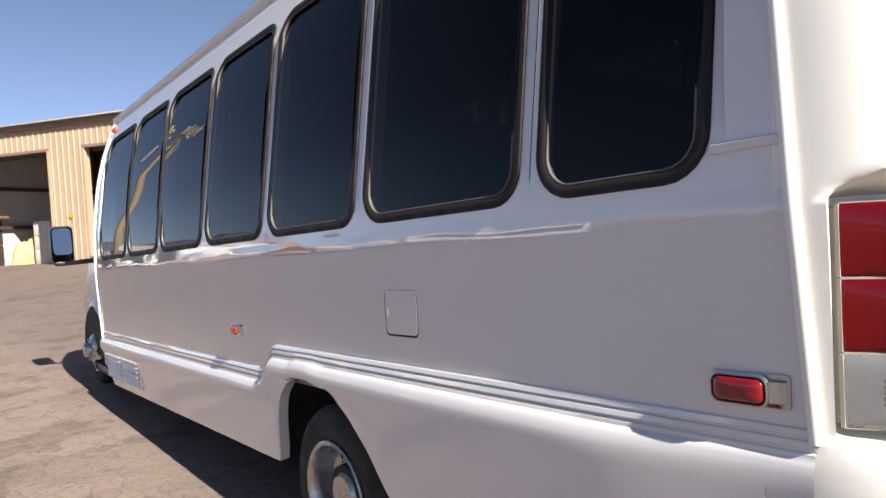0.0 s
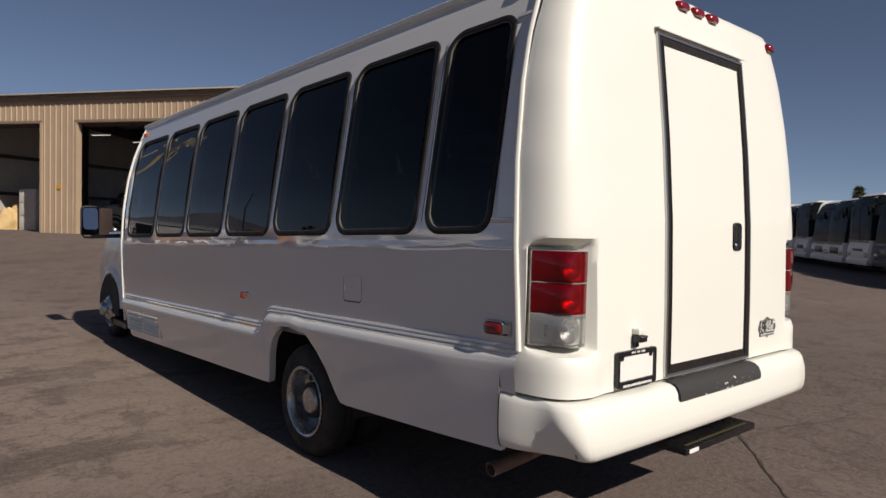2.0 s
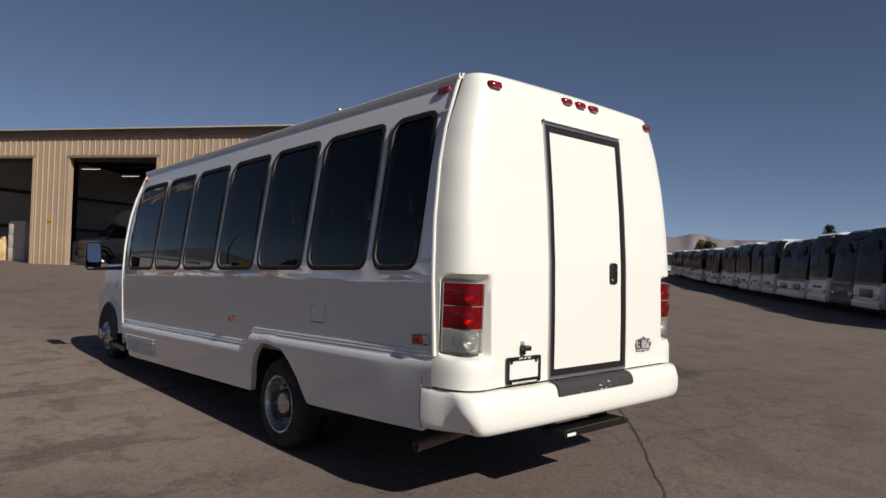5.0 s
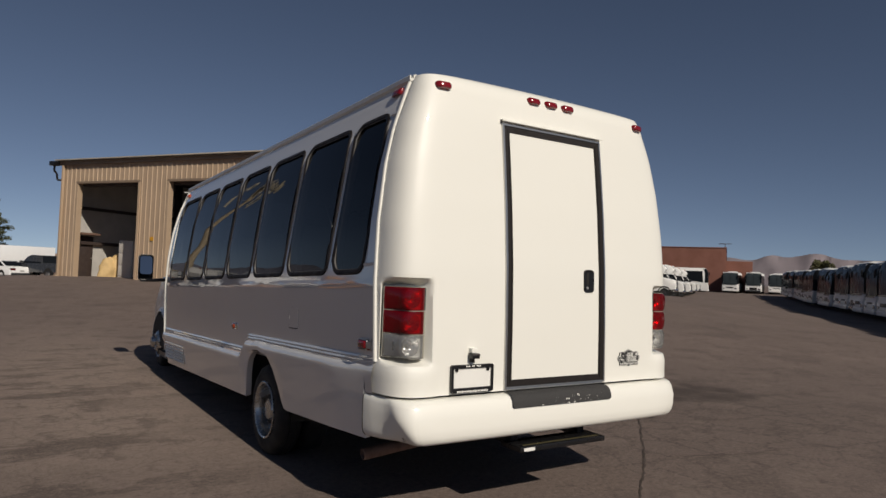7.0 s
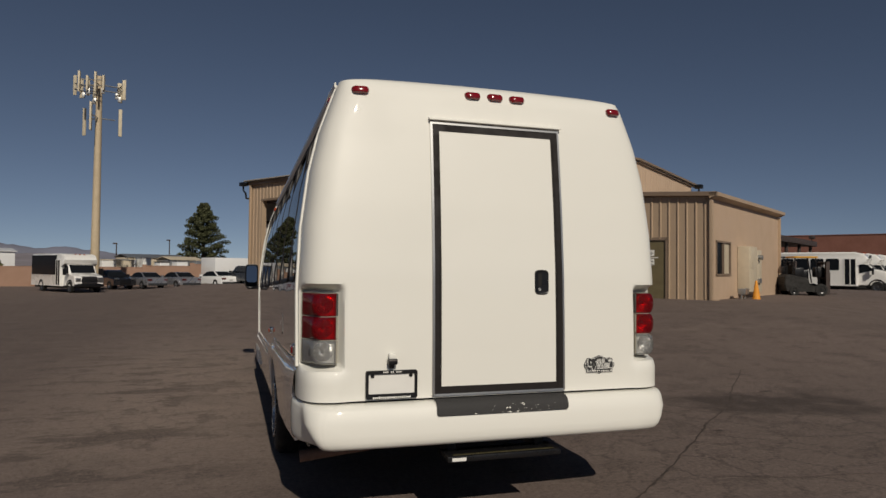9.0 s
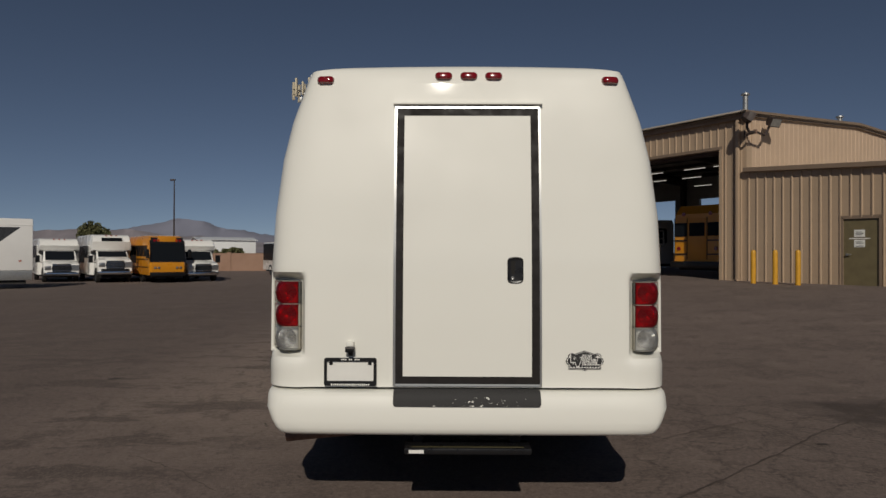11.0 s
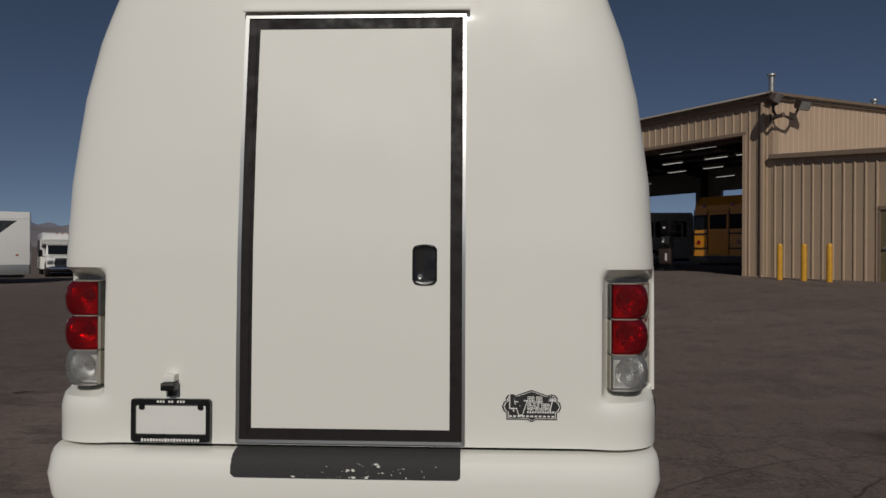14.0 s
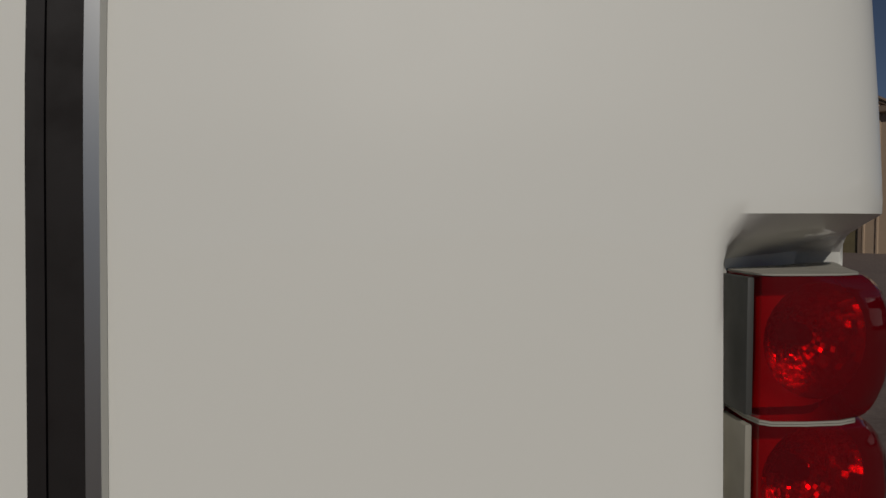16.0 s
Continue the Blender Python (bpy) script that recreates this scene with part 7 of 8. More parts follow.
# a transit bus at the end of that row
p = Vector((45.4, 33.4, 0)) + ACROSS * 38.5 + ALONG * 1.6
build_coach(place(p.x, p.y, ALONG) @ Matrix.Scale(0.95, 4), 1, "white transit bus standing beyond the row of shuttles")
# three coaches far down the yard
for k in range(3):
    p = Vector((94.6 + 3.4 * k, 60.6 - 1.92 * k, 0))
    build_coach(place(p.x, p.y, Vector((-0.88, -0.47, 0))) @ Matrix.Scale(0.92, 4), (1, 3, 0)[k], "white motor coach facing down the yard with a dark windscreen")
# row at the yard's far left end
build_shuttle(place(-24.5, 37.8, Vector((0.58, -0.81, 0))), "white cutaway shuttle facing the yard with a dark windscreen", "far row of buses")
build_shuttle(place(-20.9, 37.4, Vector((0.58, -0.81, 0))), "large white truck-nosed shuttle with a chrome grille", "far row of buses", tall=0.25, truck=True)
build_school_bus(place(-17.6, 37.4, Vector((0.60, -0.80, 0))) @ Matrix.Diagonal((0.88, 1, 1, 1)), "flat-nosed yellow school bus with a black brow and windscreen")
build_shuttle(place(-16.2, 39.6, Vector((0.58, -0.81, 0))), "white cutaway shuttle parked beside the school bus", "far row of buses")
build_box_bus(place(-31.5, 25.3, Vector((-0.84, -0.54, 0))))
for x, y in ((-37.0, 19.5), (-38.2, 15.6), (-39.5, 10.4), (-40.6, 6.4)):
    build_shuttle(place(x, y, Vector((0.96, -0.28, 0))), "white cutaway shuttle parked at the yard's edge", "far row of buses")
# shuttles and cars along the wall, past the workshop
build_shuttle(place(-11.3, 48.6, ALONG), "white shuttle with a dark window band and an open door", "shuttles by the wall", dark_front=True)
build_car(place(-10.0, 56.0, ALONG), "estate_car", "black estate car parked nose-out by the wall", "car", BLACKPAINT, "suv")
for x, y, paint, lb in ((-10.3, 61.2, SILVER, "silver saloon car parked nose-in by the wall"), (-7.6, 61.2, SILVER, "silver saloon car with a dark rear screen"), (-4.4, 61.0, CARWHITE, "white two-door muscle car parked nose-in")):
    build_car(place(x, y, BACK), "saloon_car", lb, "car", paint)
build_car(place(-1.9, 59.8, BACK), "pickup_truck", "dark graphite pickup truck parked by the wall", "pickup", GRAPHITE, "pickup")
# vehicles inside the workshop
p = at_wall(-2.93, 2.0, 0)
sb = build_school_bus(Matrix.Translation((p.x, p.y, FLOOR_Z)) @ Matrix.Rotation(heading(ACROSS), 4, "Z") @ Matrix.Translation((0, 11.0, 0)), "yellow school bus parked tail-out in the workshop bay")
p = at_wall(-14.6, 3.4, 0)
build_shuttle(Matrix.Translation((p.x, p.y, FLOOR_Z)) @ Matrix.Rotation(heading(-ACROSS * 0.78 - ALONG * 0.62), 4, "Z"), "white cutaway shuttle, greyed for shade, standing in a dark workshop bay", "shuttles in the workshop", paint=DIMWHITE)


def build_clutter():
    # trailer box
    tr = thing("box_trailer", "plain white box trailer behind the parked cars", "trailer", place(-0.83, 66.3, ACROSS))
    bm = bmesh.new()
    add_box(bm, -1.25, 1.25, -3.7, 1.25, 0.55, 2.40, 0.05)
    part("box", bm, CARWHITE, tr)
    bm = bmesh.new()
    for k in range(8):
        add_box(bm, -1.27, -1.25, -3.6 + 0.6 * k, -3.57 + 0.6 * k, 0.60, 2.35)
    part("seam_strips", bm, CARWHITE, tr, smooth=False)
    for sgn in (-1, 1):
        for y in (-3.1, -2.1):
            simple_wheel(tr, 1.2, y, 0.45, 0.3, sgn)
    # pale sheds and stored trailers beyond the wall
    for k, (x, y, w, h, mt, lb) in enumerate(((-15.5, 76.0, 4.2, 2.1, CARWHITE, "long white storage shed beyond the wall"), (-11.0, 82.0, 3.4, 2.5, CABINET, "cream storage shed with a low roof"), (-7.6, 79.0, 1.9, 2.2, GALV, "grey steel shed among stored equipment"), (-28.5, 80.0, 3.6, 3.4, CARWHITE, "white shed behind the boundary wall"))):
        sh = thing("storage_shed", lb, "shed", place(x, y, ACROSS), group="sheds beyond the wall")
        bm = bmesh.new()
        add_box(bm, -1.5, 1.5, -w, w, -0.2, h, 0.03)
        part("wall", bm, mt, sh)
        bm = bmesh.new()
        loft(bm, [[(-1.7, y2, h), (0.0, y2, h + 0.35), (1.7, y2, h), (1.7, y2, h + 0.06), (0.0, y2, h + 0.42), (-1.7, y2, h + 0.06)] for y2 in (-w - 0.15, w + 0.15)], True, True, True)
        part("roof", bm, (CARWHITE, GALV, CABINET, CARWHITE)[k], sh, smooth=False)
        for q in range(2):
            bm = bmesh.new()
            add_box(bm, -1.53, -1.5, -w * 0.7 + w * q, -w * 0.7 + w * q + 0.9, 0.0, 2.0)
            part("door", bm, GALV, sh, smooth=False)
    # crates and tanks stored between the sheds
    rnd = random.Random(21)
    for k in range(9):
        st = thing("storage_crate", "pale crate among equipment stored beyond the wall", "crate", place(-19.5 + 1.75 * k, 71.5 + 0.45 * k + rnd.uniform(-0.6, 0.6), ACROSS), group="crates beyond the wall")
        w, d, h = rnd.uniform(0.45, 0.95), rnd.uniform(0.4, 0.7), rnd.uniform(1.9, 2.6)
        bm = bmesh.new()
        add_box(bm, -w, w, -d, d, -0.1, h, 0.04)
        part("box", bm, rnd.choice((CARWHITE, GALV, CABINET, PAPER)), st)
        bm = bmesh.new()
        add_box(bm, -w - 0.05, w + 0.05, -d - 0.05, d + 0.05, h, h + 0.1, 0.03)
        part("lid", bm, rnd.choice((GALV, STEEL, CABINET)), st)
    # low boundary wall of blocks
    wl = thing("boundary_wall", "low tan block boundary wall behind the parked cars", "wall", kind="structure")
    a, b = Vector((-40, 61.5, 0)), Vector((3.0, 69.5, 0))
    n = 10
    for k in range(n):
        p, q = a.lerp(b, k / n), a.lerp(b, (k + 1) / n)
        mid, d = (p + q) / 2, (q - p)
        bm = bmesh.new()
        add_box(bm, -d.length / 2 + 0.03, d.length / 2 - 0.03, -0.1, 0.1, -0.4, 1.75)
        add_box(bm, -d.length / 2, d.length / 2, -0.13, 0.13, 1.75, 1.83)
        add_box(bm, -d.length / 2 - 0.2, -d.length / 2 + 0.2, -0.2, 0.2, -0.4, 1.92)
        part("wall_panel", bm, BLOCKWALL, wl, smooth=False, at=Matrix.Translation((mid.x, mid.y, ground_z(mid.x, mid.y))) @ Matrix.Rotation(math.atan2(d.y, d.x), 4, "Z"))
    # monopole mast with antenna panels
    tw = thing("cell_mast", "tall cream monopole mast with clustered antenna panels", "mast", Matrix.Translation((-11.84, 53.4, 0.57)) @ Matrix.Scale(0.5165, 4))
    bm = bmesh.new()
    add_tube(bm, (0, 0, -2.4), (0, 0, 30.7), 0.68, 0.40, 20)
    part("pole", bm, POLE, tw)
    r = random.Random(3)
    for z, rad, n in ((29.0, 3.75, 12), (24.3, 3.0, 3)):
        bm = bmesh.new()
        for k in range(3):
            an = radians(20 + 120 * k)
            c, t = Vector((math.cos(an), math.sin(an), 0)), Vector((-math.sin(an), math.cos(an), 0))
            for zz in (z - 0.4, z + 0.4) if n > 3 else (z,):
                add_tube(bm, Vector((0, 0, zz)), c * rad * 0.75 + Vector((0, 0, zz)), 0.09, seg=6)
                if n > 3:
                    add_tube(bm, c * rad * 0.75 - t * 1.9 + Vector((0, 0, zz)), c * rad * 0.75 + t * 1.9 + Vector((0, 0, zz)), 0.08, seg=6)
        part("antenna_frame", bm, GALV, tw)
        for k in range(n):
            if n > 3:
                an = radians(20 + 120 * (k % 3))
                c, t = Vector((math.cos(an), math.sin(an), 0)), Vector((-math.sin(an), math.cos(an), 0))
                p = c * rad * 0.82 + t * (-1.7 + 1.13 * (k // 3)) + Vector((0, 0, z + r.uniform(-0.5, 0.6)))
                hh = r.choice([1.1, 1.3, 1.5])
            else:
                an = radians(20 + 120 * k)
                p = Vector((math.cos(an) * rad, math.sin(an) * rad, z - 0.3))
                hh = 2.1
            bm = bmesh.new()
            add_box(bm, -0.24, 0.24, -0.13, 0.13, -hh, hh, 0.04, Matrix.Translation(p) @ Matrix.Rotation(an, 4, "Z"))
            part("antenna_panel", bm, ANTENNA, tw)
            if n > 3 and k % 2:
                bm = bmesh.new()
                add_box(bm, -0.2, 0.2, -0.2, 0.2, -0.5, 0.3, 0.03, Matrix.Translation(p - Vector((p.x, p.y, 0)) * 0.12 + Vector((0, 0, -1.0))))
                part("radio_unit", bm, GALV, tw)
    # yard lamps
    for x, y, h in ((-31.0, 70.7, 10.0), (-15.6, 88.0, 4.3), (-10.2, 97.0, 5.1)):
        lp = thing("yard_lamp", "slim grey yard lamp post with a single head", "street lamp", Matrix.Translation((x, y, ground_z(x, y))), group="yard lamps")
        bm = bmesh.new()
        add_tube(bm, (0, 0, 0), (0, 0, h), 0.11, 0.06, 10)
        part("post", bm, STEEL, lp)
        bm = bmesh.new()
        add_box(bm, -0.42, 0.1, -0.16, 0.16, h - 0.05, h + 0.13, 0.04)
        part("head", bm, STEEL, lp)
    # far brick building with parapet, canopy near the shuttles
    bb = thing("brick_building", "long red-brown brick warehouse beyond the yard", "building", place(97.5, 75.5, ALONG))
    bm = bmesh.new()
    add_box(bm, -60, 4.3, -24, 10.2, -0.5, 7.42)
    part("wall", bm, BRICK, bb, smooth=False)
    bm = bmesh.new()
    add_box(bm, -60.1, 4.4, -24.1, 10.3, 7.42, 7.54)
    part("parapet", bm, BRICK, bb, smooth=False)
    bm = bmesh.new()
    add_box(bm, -28.0, 2.0, 10.2, 14.4, -0.5, 5.3)
    part("side_wing", bm, BRICK, bb, smooth=False)
    bm = bmesh.new()
    add_tube(bm, (3.5, 10.0, 7.5), (3.5, 10.0, 8.2), 0.06, seg=6)
    add_tube(bm, (3.5, 9.0, 8.2), (3.5, 11.0, 8.2), 0.06, seg=6)
    part("aerial", bm, STEEL, bb)
    cp = thing("canopy", "flat dark canopy on slim posts behind the office", "canopy", place(62.4, 56.2, ALONG))
    bm = bmesh.new()
    add_box(bm, 0.0, 24.0, -7.0, 0.0, 4.5, 5.05, 0.03)
    part("roof", bm, STEEL, cp)
    for x in (0.6, 6.5, 12.5, 18.5, 23.4):
        for y in (-6.4, -0.6):
            bm = bmesh.new()
            add_tube(bm, (x, y, -0.1), (x, y, 4.6), 0.17, seg=8)
            part("post", bm, STEEL, cp)
    bm = bmesh.new()
    add_tube(bm, (-0.2, -0.6, 4.6), (-0.2, -0.6, 5.5), 0.07, seg=6)
    add_box(bm, -0.8, 0.0, -0.9, -0.3, 5.4, 5.8, 0.1)
    part("floodlight", bm, STEEL, cp)
    # forklifts at the office corner
    for x, y, paint, lb in ((22.1, 18.1, YELLOW, "black forklift truck with a yellow guard roof"), (22.3, 20.0, PLASTIC, "old black forklift truck parked behind the office")):
        fk = thing("forklift", lb, "forklift", place(x, y, Vector((0.93, -0.37, 0))) @ Matrix.Scale(0.78, 4), group="forklifts")
        bm = bmesh.new()
        hull(bm, [(-2.1, 0.25), (-0.1, 0.2), (-0.08, 0.5), (-0.85, 0.55), (-0.95, 0.95), (-1.95, 1.15), (-2.15, 1.0), (-2.2, 0.6)], 0.55, 0.05, 0.02)
        part("body", bm, UNDER, fk, smooth=False)
        for sx in (-0.45, 0.45):
            for p0, p1 in (((sx, -0.35, 0.7), (sx, -0.55, 2.05)), ((sx, -1.75, 1.0), (sx, -1.6, 2.05))):
                bm = bmesh.new()
                add_tube(bm, p0, p1, 0.035, seg=6)
                part("guard_post", bm, PLASTIC, fk)
        for sx, yy, zz in ((-0.3, -0.9, 1.1), (0.3, -1.4, 1.25), (0.0, -0.2, 1.3)):
            bm = bmesh.new()
            add_box(bm, sx - 0.2, sx + 0.2, yy - 0.25, yy + 0.25, zz - 0.3, zz + 0.25, 0.05)
            part("engine_cover", bm, PLASTIC, fk)
        bm = bmesh.new()
        add_box(bm, -0.52, 0.52, -1.7, -0.45, 2.03, 2.12, 0.03)
        part("guard_roof", bm, paint, fk)
        bm = bmesh.new()
        for sx in (-0.4, 0.4):
            add_box(bm, sx - 0.09, sx + 0.09, -0.02, 0.16, 0.08, 1.85)
            add_box(bm, sx - 0.05, sx + 0.05, 0.14, 0.55, 0.10, 0.15)
        add_box(bm, -0.5, 0.5, 0.12, 0.18, 0.2, 1.25)
        for zz in (0.9, 1.3, 1.7):
            add_box(bm, -0.4, 0.4, 0.02, 0.12, zz, zz + 0.12)
        part("mast", bm, STEEL, fk)
        bm = bmesh.new()
        add_box(bm, -0.3, 0.3, -1.6, -1.1, 1.05, 1.2, 0.05)
        add_box(bm, -0.3, 0.3, -1.7, -1.58, 1.15, 1.65, 0.05)
        part("seat", bm, RUBBER, fk)
        for sgn in (-1, 1):
            for yy, rr in ((-0.3, 0.33), (-1.7, 0.26)):
                simple_wheel(fk, 0.58, yy, rr, 0.22, sgn, PLASTIC)
    # bay clutter: partition door, stained tank, bins, cabinets
    p = thing("side_door", "dark steel side door with a hood in the bay's end wall", "door", WALL_M @ Matrix.Translation((-19.16, 0.92, FLOOR_Z)))
    bm = bmesh.new()
    add_box(bm, 0.0, 0.06, 0.0, 0.93, 0, 2.15, 0.01)
    part("leaf", bm, STEEL, p)
    bm = bmesh.new()
    add_box(bm, 0.0, 0.5, -0.1, 1.05, 2.2, 2.32, 0.02)
    part("hood", bm, RUST, p)
    bm = bmesh.new()
    add_tube(bm, (0.06, 0.82, 1.0), (0.12, 0.82, 1.0), 0.03, seg=10)
    part("knob", bm, GALV, p)
    t = thing("tarp_heap", "rumpled ochre tarpaulin heap against the bay wall", "tarpaulin", WALL_M @ Matrix.Translation((-18.55, 2.9, FLOOR_Z)))
    ochre = material("ochre_stained_sheet", (0.60, 0.42, 0.20), 0.75, vary=0.6, scale=2.2, bump=0.5, bump_scale=6)
    for nm, cx, cy, rx, ry, top, mt, sd in (("sheet", 0.0, -0.45, 0.35, 0.6, 1.10, ochre, 4.0), ("sheet", 0.15, 0.30, 0.5, 0.8, 1.45, ochre, 9.0), ("sheet", 0.30, 0.95, 0.40, 0.5, 0.85, ochre, 2.0)):
        bm = bmesh.new()
        rings = []
        for q in range(12):
            f = q / 11
            rr = (1 - f ** 3.5) ** 0.5
            rings.append([(cx + rx * rr * math.cos(a2) * (1 + 0.25 * noise.noise((math.cos(a2) * 2, sd, f * 4))), cy + ry * rr * math.sin(a2) * (1 + 0.25 * noise.noise((math.sin(a2) * 2, sd, f * 4))), top * f + 0.10 * noise.noise((a2, sd, f * 5)) * (f > 0)) for a2 in [2 * math.pi * i / 30 for i in range(30)]])
        loft(bm, rings, True, True, True)
        part(nm, bm, mt, t)
    for k, (s, u, w, h, mt, nm, lb) in enumerate(((-17.2, 2.6, 0.5, 2.0, LAMPDARK, "shelf_unit", "grey shelf unit crowded with shop supplies"), (-15.0, 4.2, 0.45, 1.1, GALV, "tool_chest", "grey steel tool chest in the bay"), (-14.5, 1.2, 0.3, 0.9, PLASTIC, "waste_bin", "black waste bin by the pier"), (-11.8, 1.0, 0.3, 1.15, STEEL, "waste_bin", "dark waste bin inside the bay"), (-10.9, 2.2, 0.4, 0.6, PLASTIC, "floor_jack", "low black floor jack"))):
        c = thing(nm, lb, nm.replace("_", " "), WALL_M @ Matrix.Translation((s, u, FLOOR_Z)))
        bm = bmesh.new()
        add_box(bm, -w, w, -0.35, 0.35, 0.0, h, 0.04)
        part("body", bm, mt, c)
        for q in range(3):
            bm = bmesh.new()
            add_box(bm, -w * 0.9, w * 0.9, -0.375, -0.35, h * (0.08 + 0.3 * q), h * (0.33 + 0.3 * q), 0.01)
            part("drawer", bm, mt, c)


build_clutter()


def build_lift_post():
    """A black two-part wheel lift standing in the bay, with its cable reel, control box and label plates."""
    V = thing("column_lift", "black mobile column lift with control box and labels", "vehicle lift", WALL_M @ Matrix.Translation((-5.25, 2.0, FLOOR_Z)))
    bm = bmesh.new()
    add_box(bm, -0.16, 0.16, -0.12, 0.12, 0.0, 2.02, 0.02)
    part("column", bm, PLASTIC, V)
    for nm, box, mt in (("carriage", (-0.28, 0.24, -0.26, -0.10, 0.35, 0.95), STEEL), ("motor", (-0.24, 0.22, -0.20, 0.2, 1.55, 2.10), PLASTIC), ("control_box", (-0.12, 0.14, -0.30, -0.12, 1.12, 1.45), UNDER), ("foot", (-0.35, 0.35, -0.55, 0.4, 0.0, 0.10), PLASTIC)):
        bm = bmesh.new()
        add_box(bm, *box, 0.02)
        part(nm, bm, mt, V)
    for x, y, z, w, h in ((-0.02, -0.303, 1.24, 0.10, 0.07), (0.02, -0.303, 1.33, 0.05, 0.05), (0.10, -0.265, 0.62, 0.10, 0.30), (-0.05, -0.203, 1.80, 0.12, 0.08)):
        bm = bmesh.new()
        add_box(bm, x - w / 2, x + w / 2, y - 0.004, y, z - h / 2, z + h / 2)
        part("label_plate", bm, PAPER, V, smooth=False)
    bm = bmesh.new()
    for p, q in (((0.2, -0.1, 1.95), (0.75, -0.1, 1.95)), ((0.75, -0.1, 1.95), (0.75, -0.1, 1.30)), ((0.2, -0.1, 1.35), (0.75, -0.1, 1.30)), ((0.2, -0.1, 1.62), (0.75, -0.1, 1.62))):
        add_tube(bm, p, q, 0.03, seg=8)
    part("handle_frame", bm, PLASTIC, V)


build_lift_post()


# ---- plants ----
def foliage(bm, centre, size, n, r, leaf):
    """Small tilted leaf blades scattered through a clump."""
    for _ in range(n):
        d = Vector((r.gauss(0, 1), r.gauss(0, 1), r.gauss(0, 1)))
        d = d.normalized() * (r.random() ** 0.45)
        p = centre + Vector((d.x * size[0], d.y * size[1], d.z * size[2]))
        a = Vector((r.uniform(-1, 1), r.uniform(-1, 1), r.uniform(-0.6, 0.9))).normalized() * leaf * r.uniform(0.6, 1.4)
        b = a.cross(Vector((r.uniform(-1, 1), r.uniform(-1, 1), r.uniform(-1, 1)))).normalized() * leaf * 0.38
        vs = [bm.verts.new(p + q) for q in (-a * 0.5, b, a * 0.6, -b)]
        bm.faces.new(vs)


def pine(x, y, h, seed):
    r = random.Random(seed)
    t = thing("pine_tree", "dense dark green pine with a ragged conical crown", "tree", Matrix.Translation((x, y, ground_z(x, y) - 0.1)))
    bm = bmesh.new()
    add_tube(bm, (0, 0, 0), (0.1, 0, h * 0.5), 0.32, 0.2, 12, False)
    add_tube(bm, (0.1, 0, h * 0.5), (0, 0, h * 0.97), 0.2, 0.03, 10, False)
    part("trunk", bm, BARK, t)
    bm, crown = bmesh.new(), bmesh.new()
    k = 0
    while k < 64:
        f = 0.07 + 0.91 * (k / 64) ** 0.9
        rad = h * (0.245 + 0.03 * min(1.0, f / 0.4)) * min(1.0, (1 - f) / 0.58) ** 0.8 * r.uniform(0.68, 1.08) + 0.12
        an = k * 2.4 + r.uniform(-0.3, 0.3)
        tip = Vector((math.cos(an) * rad, math.sin(an) * rad, f * h + rad * 0.28))
        add_tube(bm, (0, 0, f * h - 0.1), tip, 0.05, 0.015, 5, False)
        for s in (0.45, 0.75, 1.0):
            foliage(crown, Vector((0, 0, f * h)).lerp(tip, s), (0.30 + 0.13 * rad, 0.30 + 0.13 * rad, 0.34), 120, r, 0.20)
        k += 1
    part("limbs", bm, BARK, t)
    part("crown", crown, NEEDLES, t, smooth=False)


def broadleaf(x, y, h, w, seed, label):
    r = random.Random(seed)
    t = thing("yard_tree", label, "tree", Matrix.Translation((x, y, ground_z(x, y) - 0.1)))
    bm, crown = bmesh.new(), bmesh.new()
    add_tube(bm, (0, 0, 0), (0, 0, h * 0.45), 0.3, 0.2, 10, False)
    for k in range(26):
        an = k * 2.4
        tip = Vector((math.cos(an) * w * r.uniform(0.2, 0.95), math.sin(an) * w * r.uniform(0.2, 0.95), h * r.uniform(0.45, 0.95)))
        add_tube(bm, (0, 0, h * 0.4), tip, 0.09, 0.02, 5, False)
        foliage(crown, tip, (w * 0.32, w * 0.32, h * 0.13), 170, r, 0.42)
    part("trunk", bm, BARK, t)
    part("crown", crown, LEAVES, t, smooth=False)


def palm(x, y, h, seed):
    r = random.Random(seed)
    t = thing("palm_tree", "fan palm with a shaggy round head", "palm", Matrix.Translation((x, y, ground_z(x, y) - 0.1)))
    bm = bmesh.new()
    add_tube(bm, (0, 0, 0), (0, 0, h), 0.3, 0.22, 10, False)
    part("trunk", bm, BARK, t)
    for k in range(150):
        an, el = k * 2.4, radians(r.uniform(-70, 80))
        d = Vector((math.cos(an) * math.cos(el), math.sin(an) * math.cos(el), math.sin(el)))
        side = d.cross(Vector((0, 0, 1))).normalized()
        bm = bmesh.new()
        base = Vector((0, 0, h))
        reach = r.uniform(0.35, 0.75)
        for q in range(-6, 7):
            e = (d + side * 0.17 * q).normalized()
            p0 = base + d * reach * 0.6
            p1 = base + d * reach * 0.6 + e * r.uniform(0.35, 0.6) - Vector((0, 0, 0.04 + 0.008 * q * q))
            w = side * 0.05
            bm.faces.new([bm.verts.new(v) for v in (p0 - w, p0 + w, p1)])
        part("frond", bm, LEAVES, t, smooth=False)


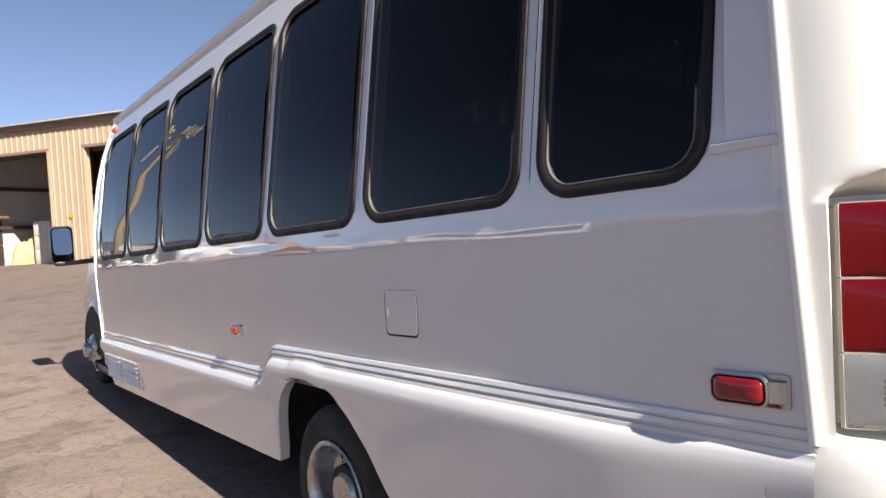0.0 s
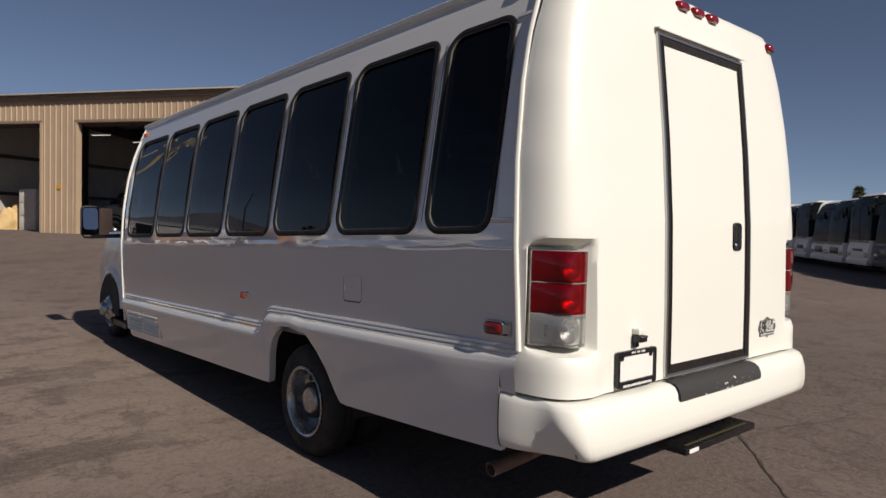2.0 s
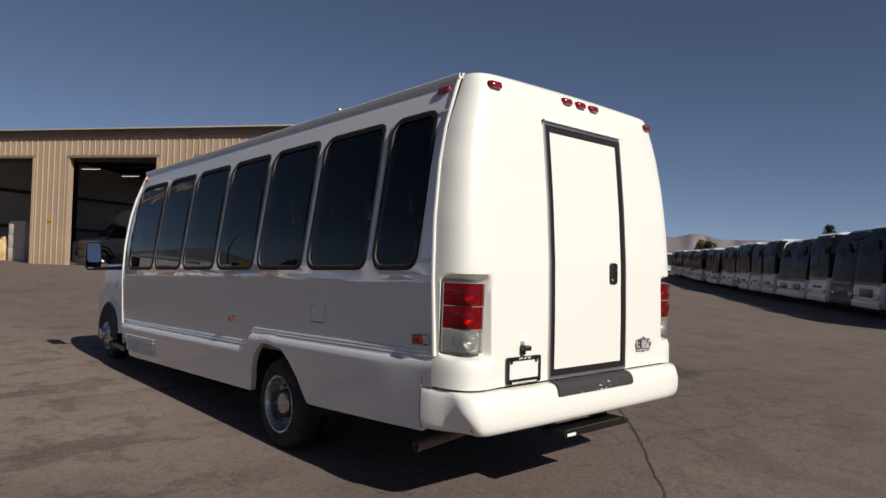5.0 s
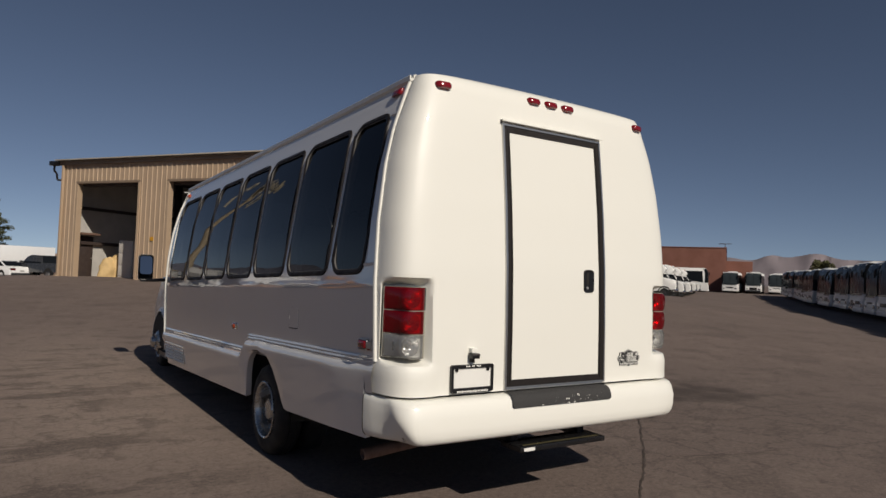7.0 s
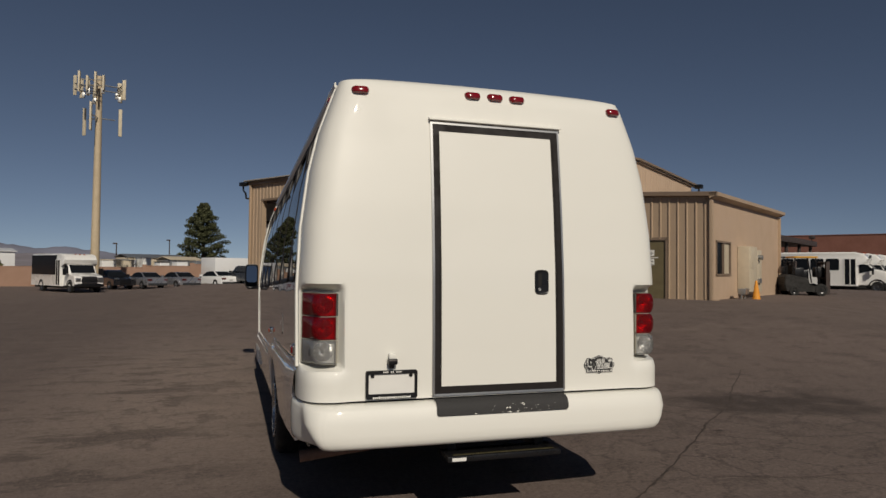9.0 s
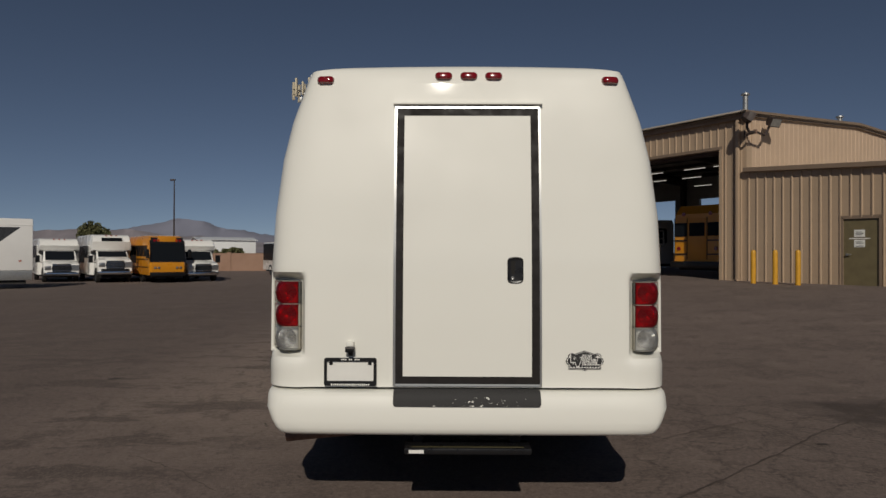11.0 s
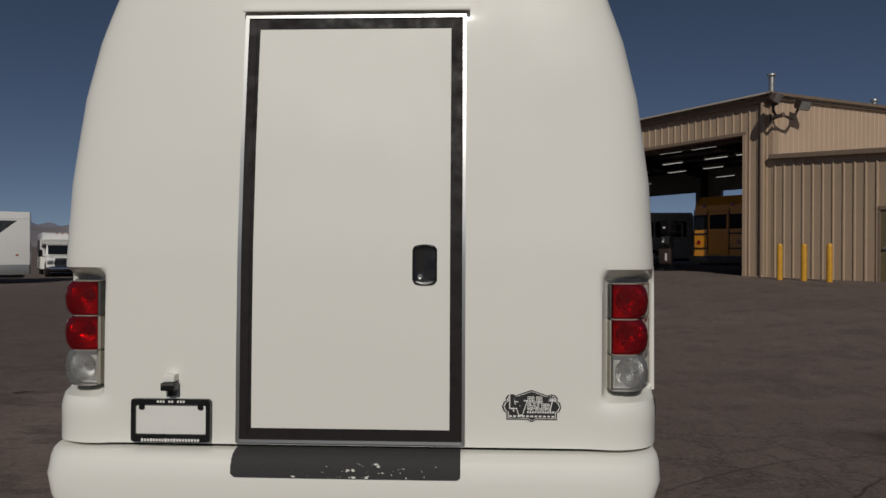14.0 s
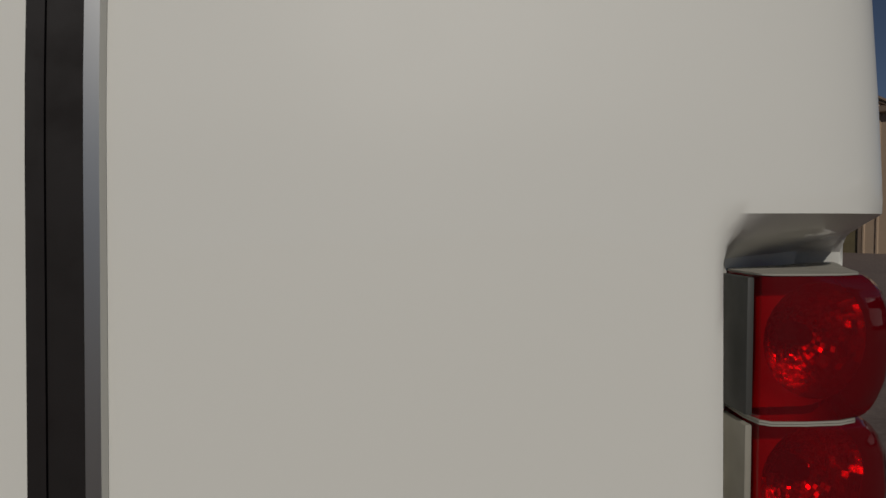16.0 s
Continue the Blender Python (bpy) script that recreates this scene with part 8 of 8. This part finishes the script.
pine(-5.6, 93.0, 10.3, 2)
broadleaf(135.2, 66.8, 6.6, 2.1, 5, "broad olive-green tree beyond the coach row")
broadleaf(-62.0, 112.0, 7.6, 2.5, 6, "round green tree behind the far row of buses")
broadleaf(-24.0, 66.5, 2.3, 1.7, 7, "green shrub behind the boundary wall")
palm(78.4, 23.9, 6.35, 4)


# ---- distance ----
def mountains(name, az0, az1, dist, height, seed, rough=1.0, mat=None, taper=0.12, start=0.12, swing=0.40, peaks=()):
    """A ridge of eroded desert hills far beyond the yard, az in degrees clockwise from the bus's nose."""
    bm = bmesh.new()
    n, rows = 260, []
    for j, (f, back) in enumerate(((0.0, -500), (0.25, -330), (0.5, -190), (0.75, -80), (1.0, 0), (0.6, 200))):
        row = []
        for i in range(n + 1):
            az = radians(az0 + (az1 - az0) * i / n)
            q = i / n
            edge = smooth01(q / start) * smooth01((1 - q) / taper)
            h = 0.0
            for o in range(6):
                h += noise.noise((q * (az1 - az0) / 14 * 2 ** o * rough, seed * 7.3, 0.0 + 0.45 * j * (o > 0))) / 1.85 ** o
            hh = height * (0.62 + swing * h) * edge
            for pa, pw, ph in peaks:
                hh += ph * math.exp(-((math.degrees(az) - pa) / pw) ** 2)
            hh = max(0.0, hh)
            d = dist + back + 60 * noise.noise((q * 40, j * 1.7, seed))
            row.append((math.sin(az) * d, math.cos(az) * d, f * hh - 2))
        rows.append(row)
    loft(bm, rows, False)
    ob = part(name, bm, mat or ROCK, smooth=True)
    return tagged(ob, "bare hazy desert mountains on the horizon", "mountains", kind="structure")


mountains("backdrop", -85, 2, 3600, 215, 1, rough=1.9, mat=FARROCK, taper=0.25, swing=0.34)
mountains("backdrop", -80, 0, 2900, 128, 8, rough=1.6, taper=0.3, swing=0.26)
mountains("backdrop", 46, 86, 3200, 196, 3, rough=1.1, mat=HAZEROCK, start=0.2, taper=0.5, swing=0.13, peaks=((62.6, 1.3, 30), (59.8, 0.8, 18), (56.6, 0.9, 12)))
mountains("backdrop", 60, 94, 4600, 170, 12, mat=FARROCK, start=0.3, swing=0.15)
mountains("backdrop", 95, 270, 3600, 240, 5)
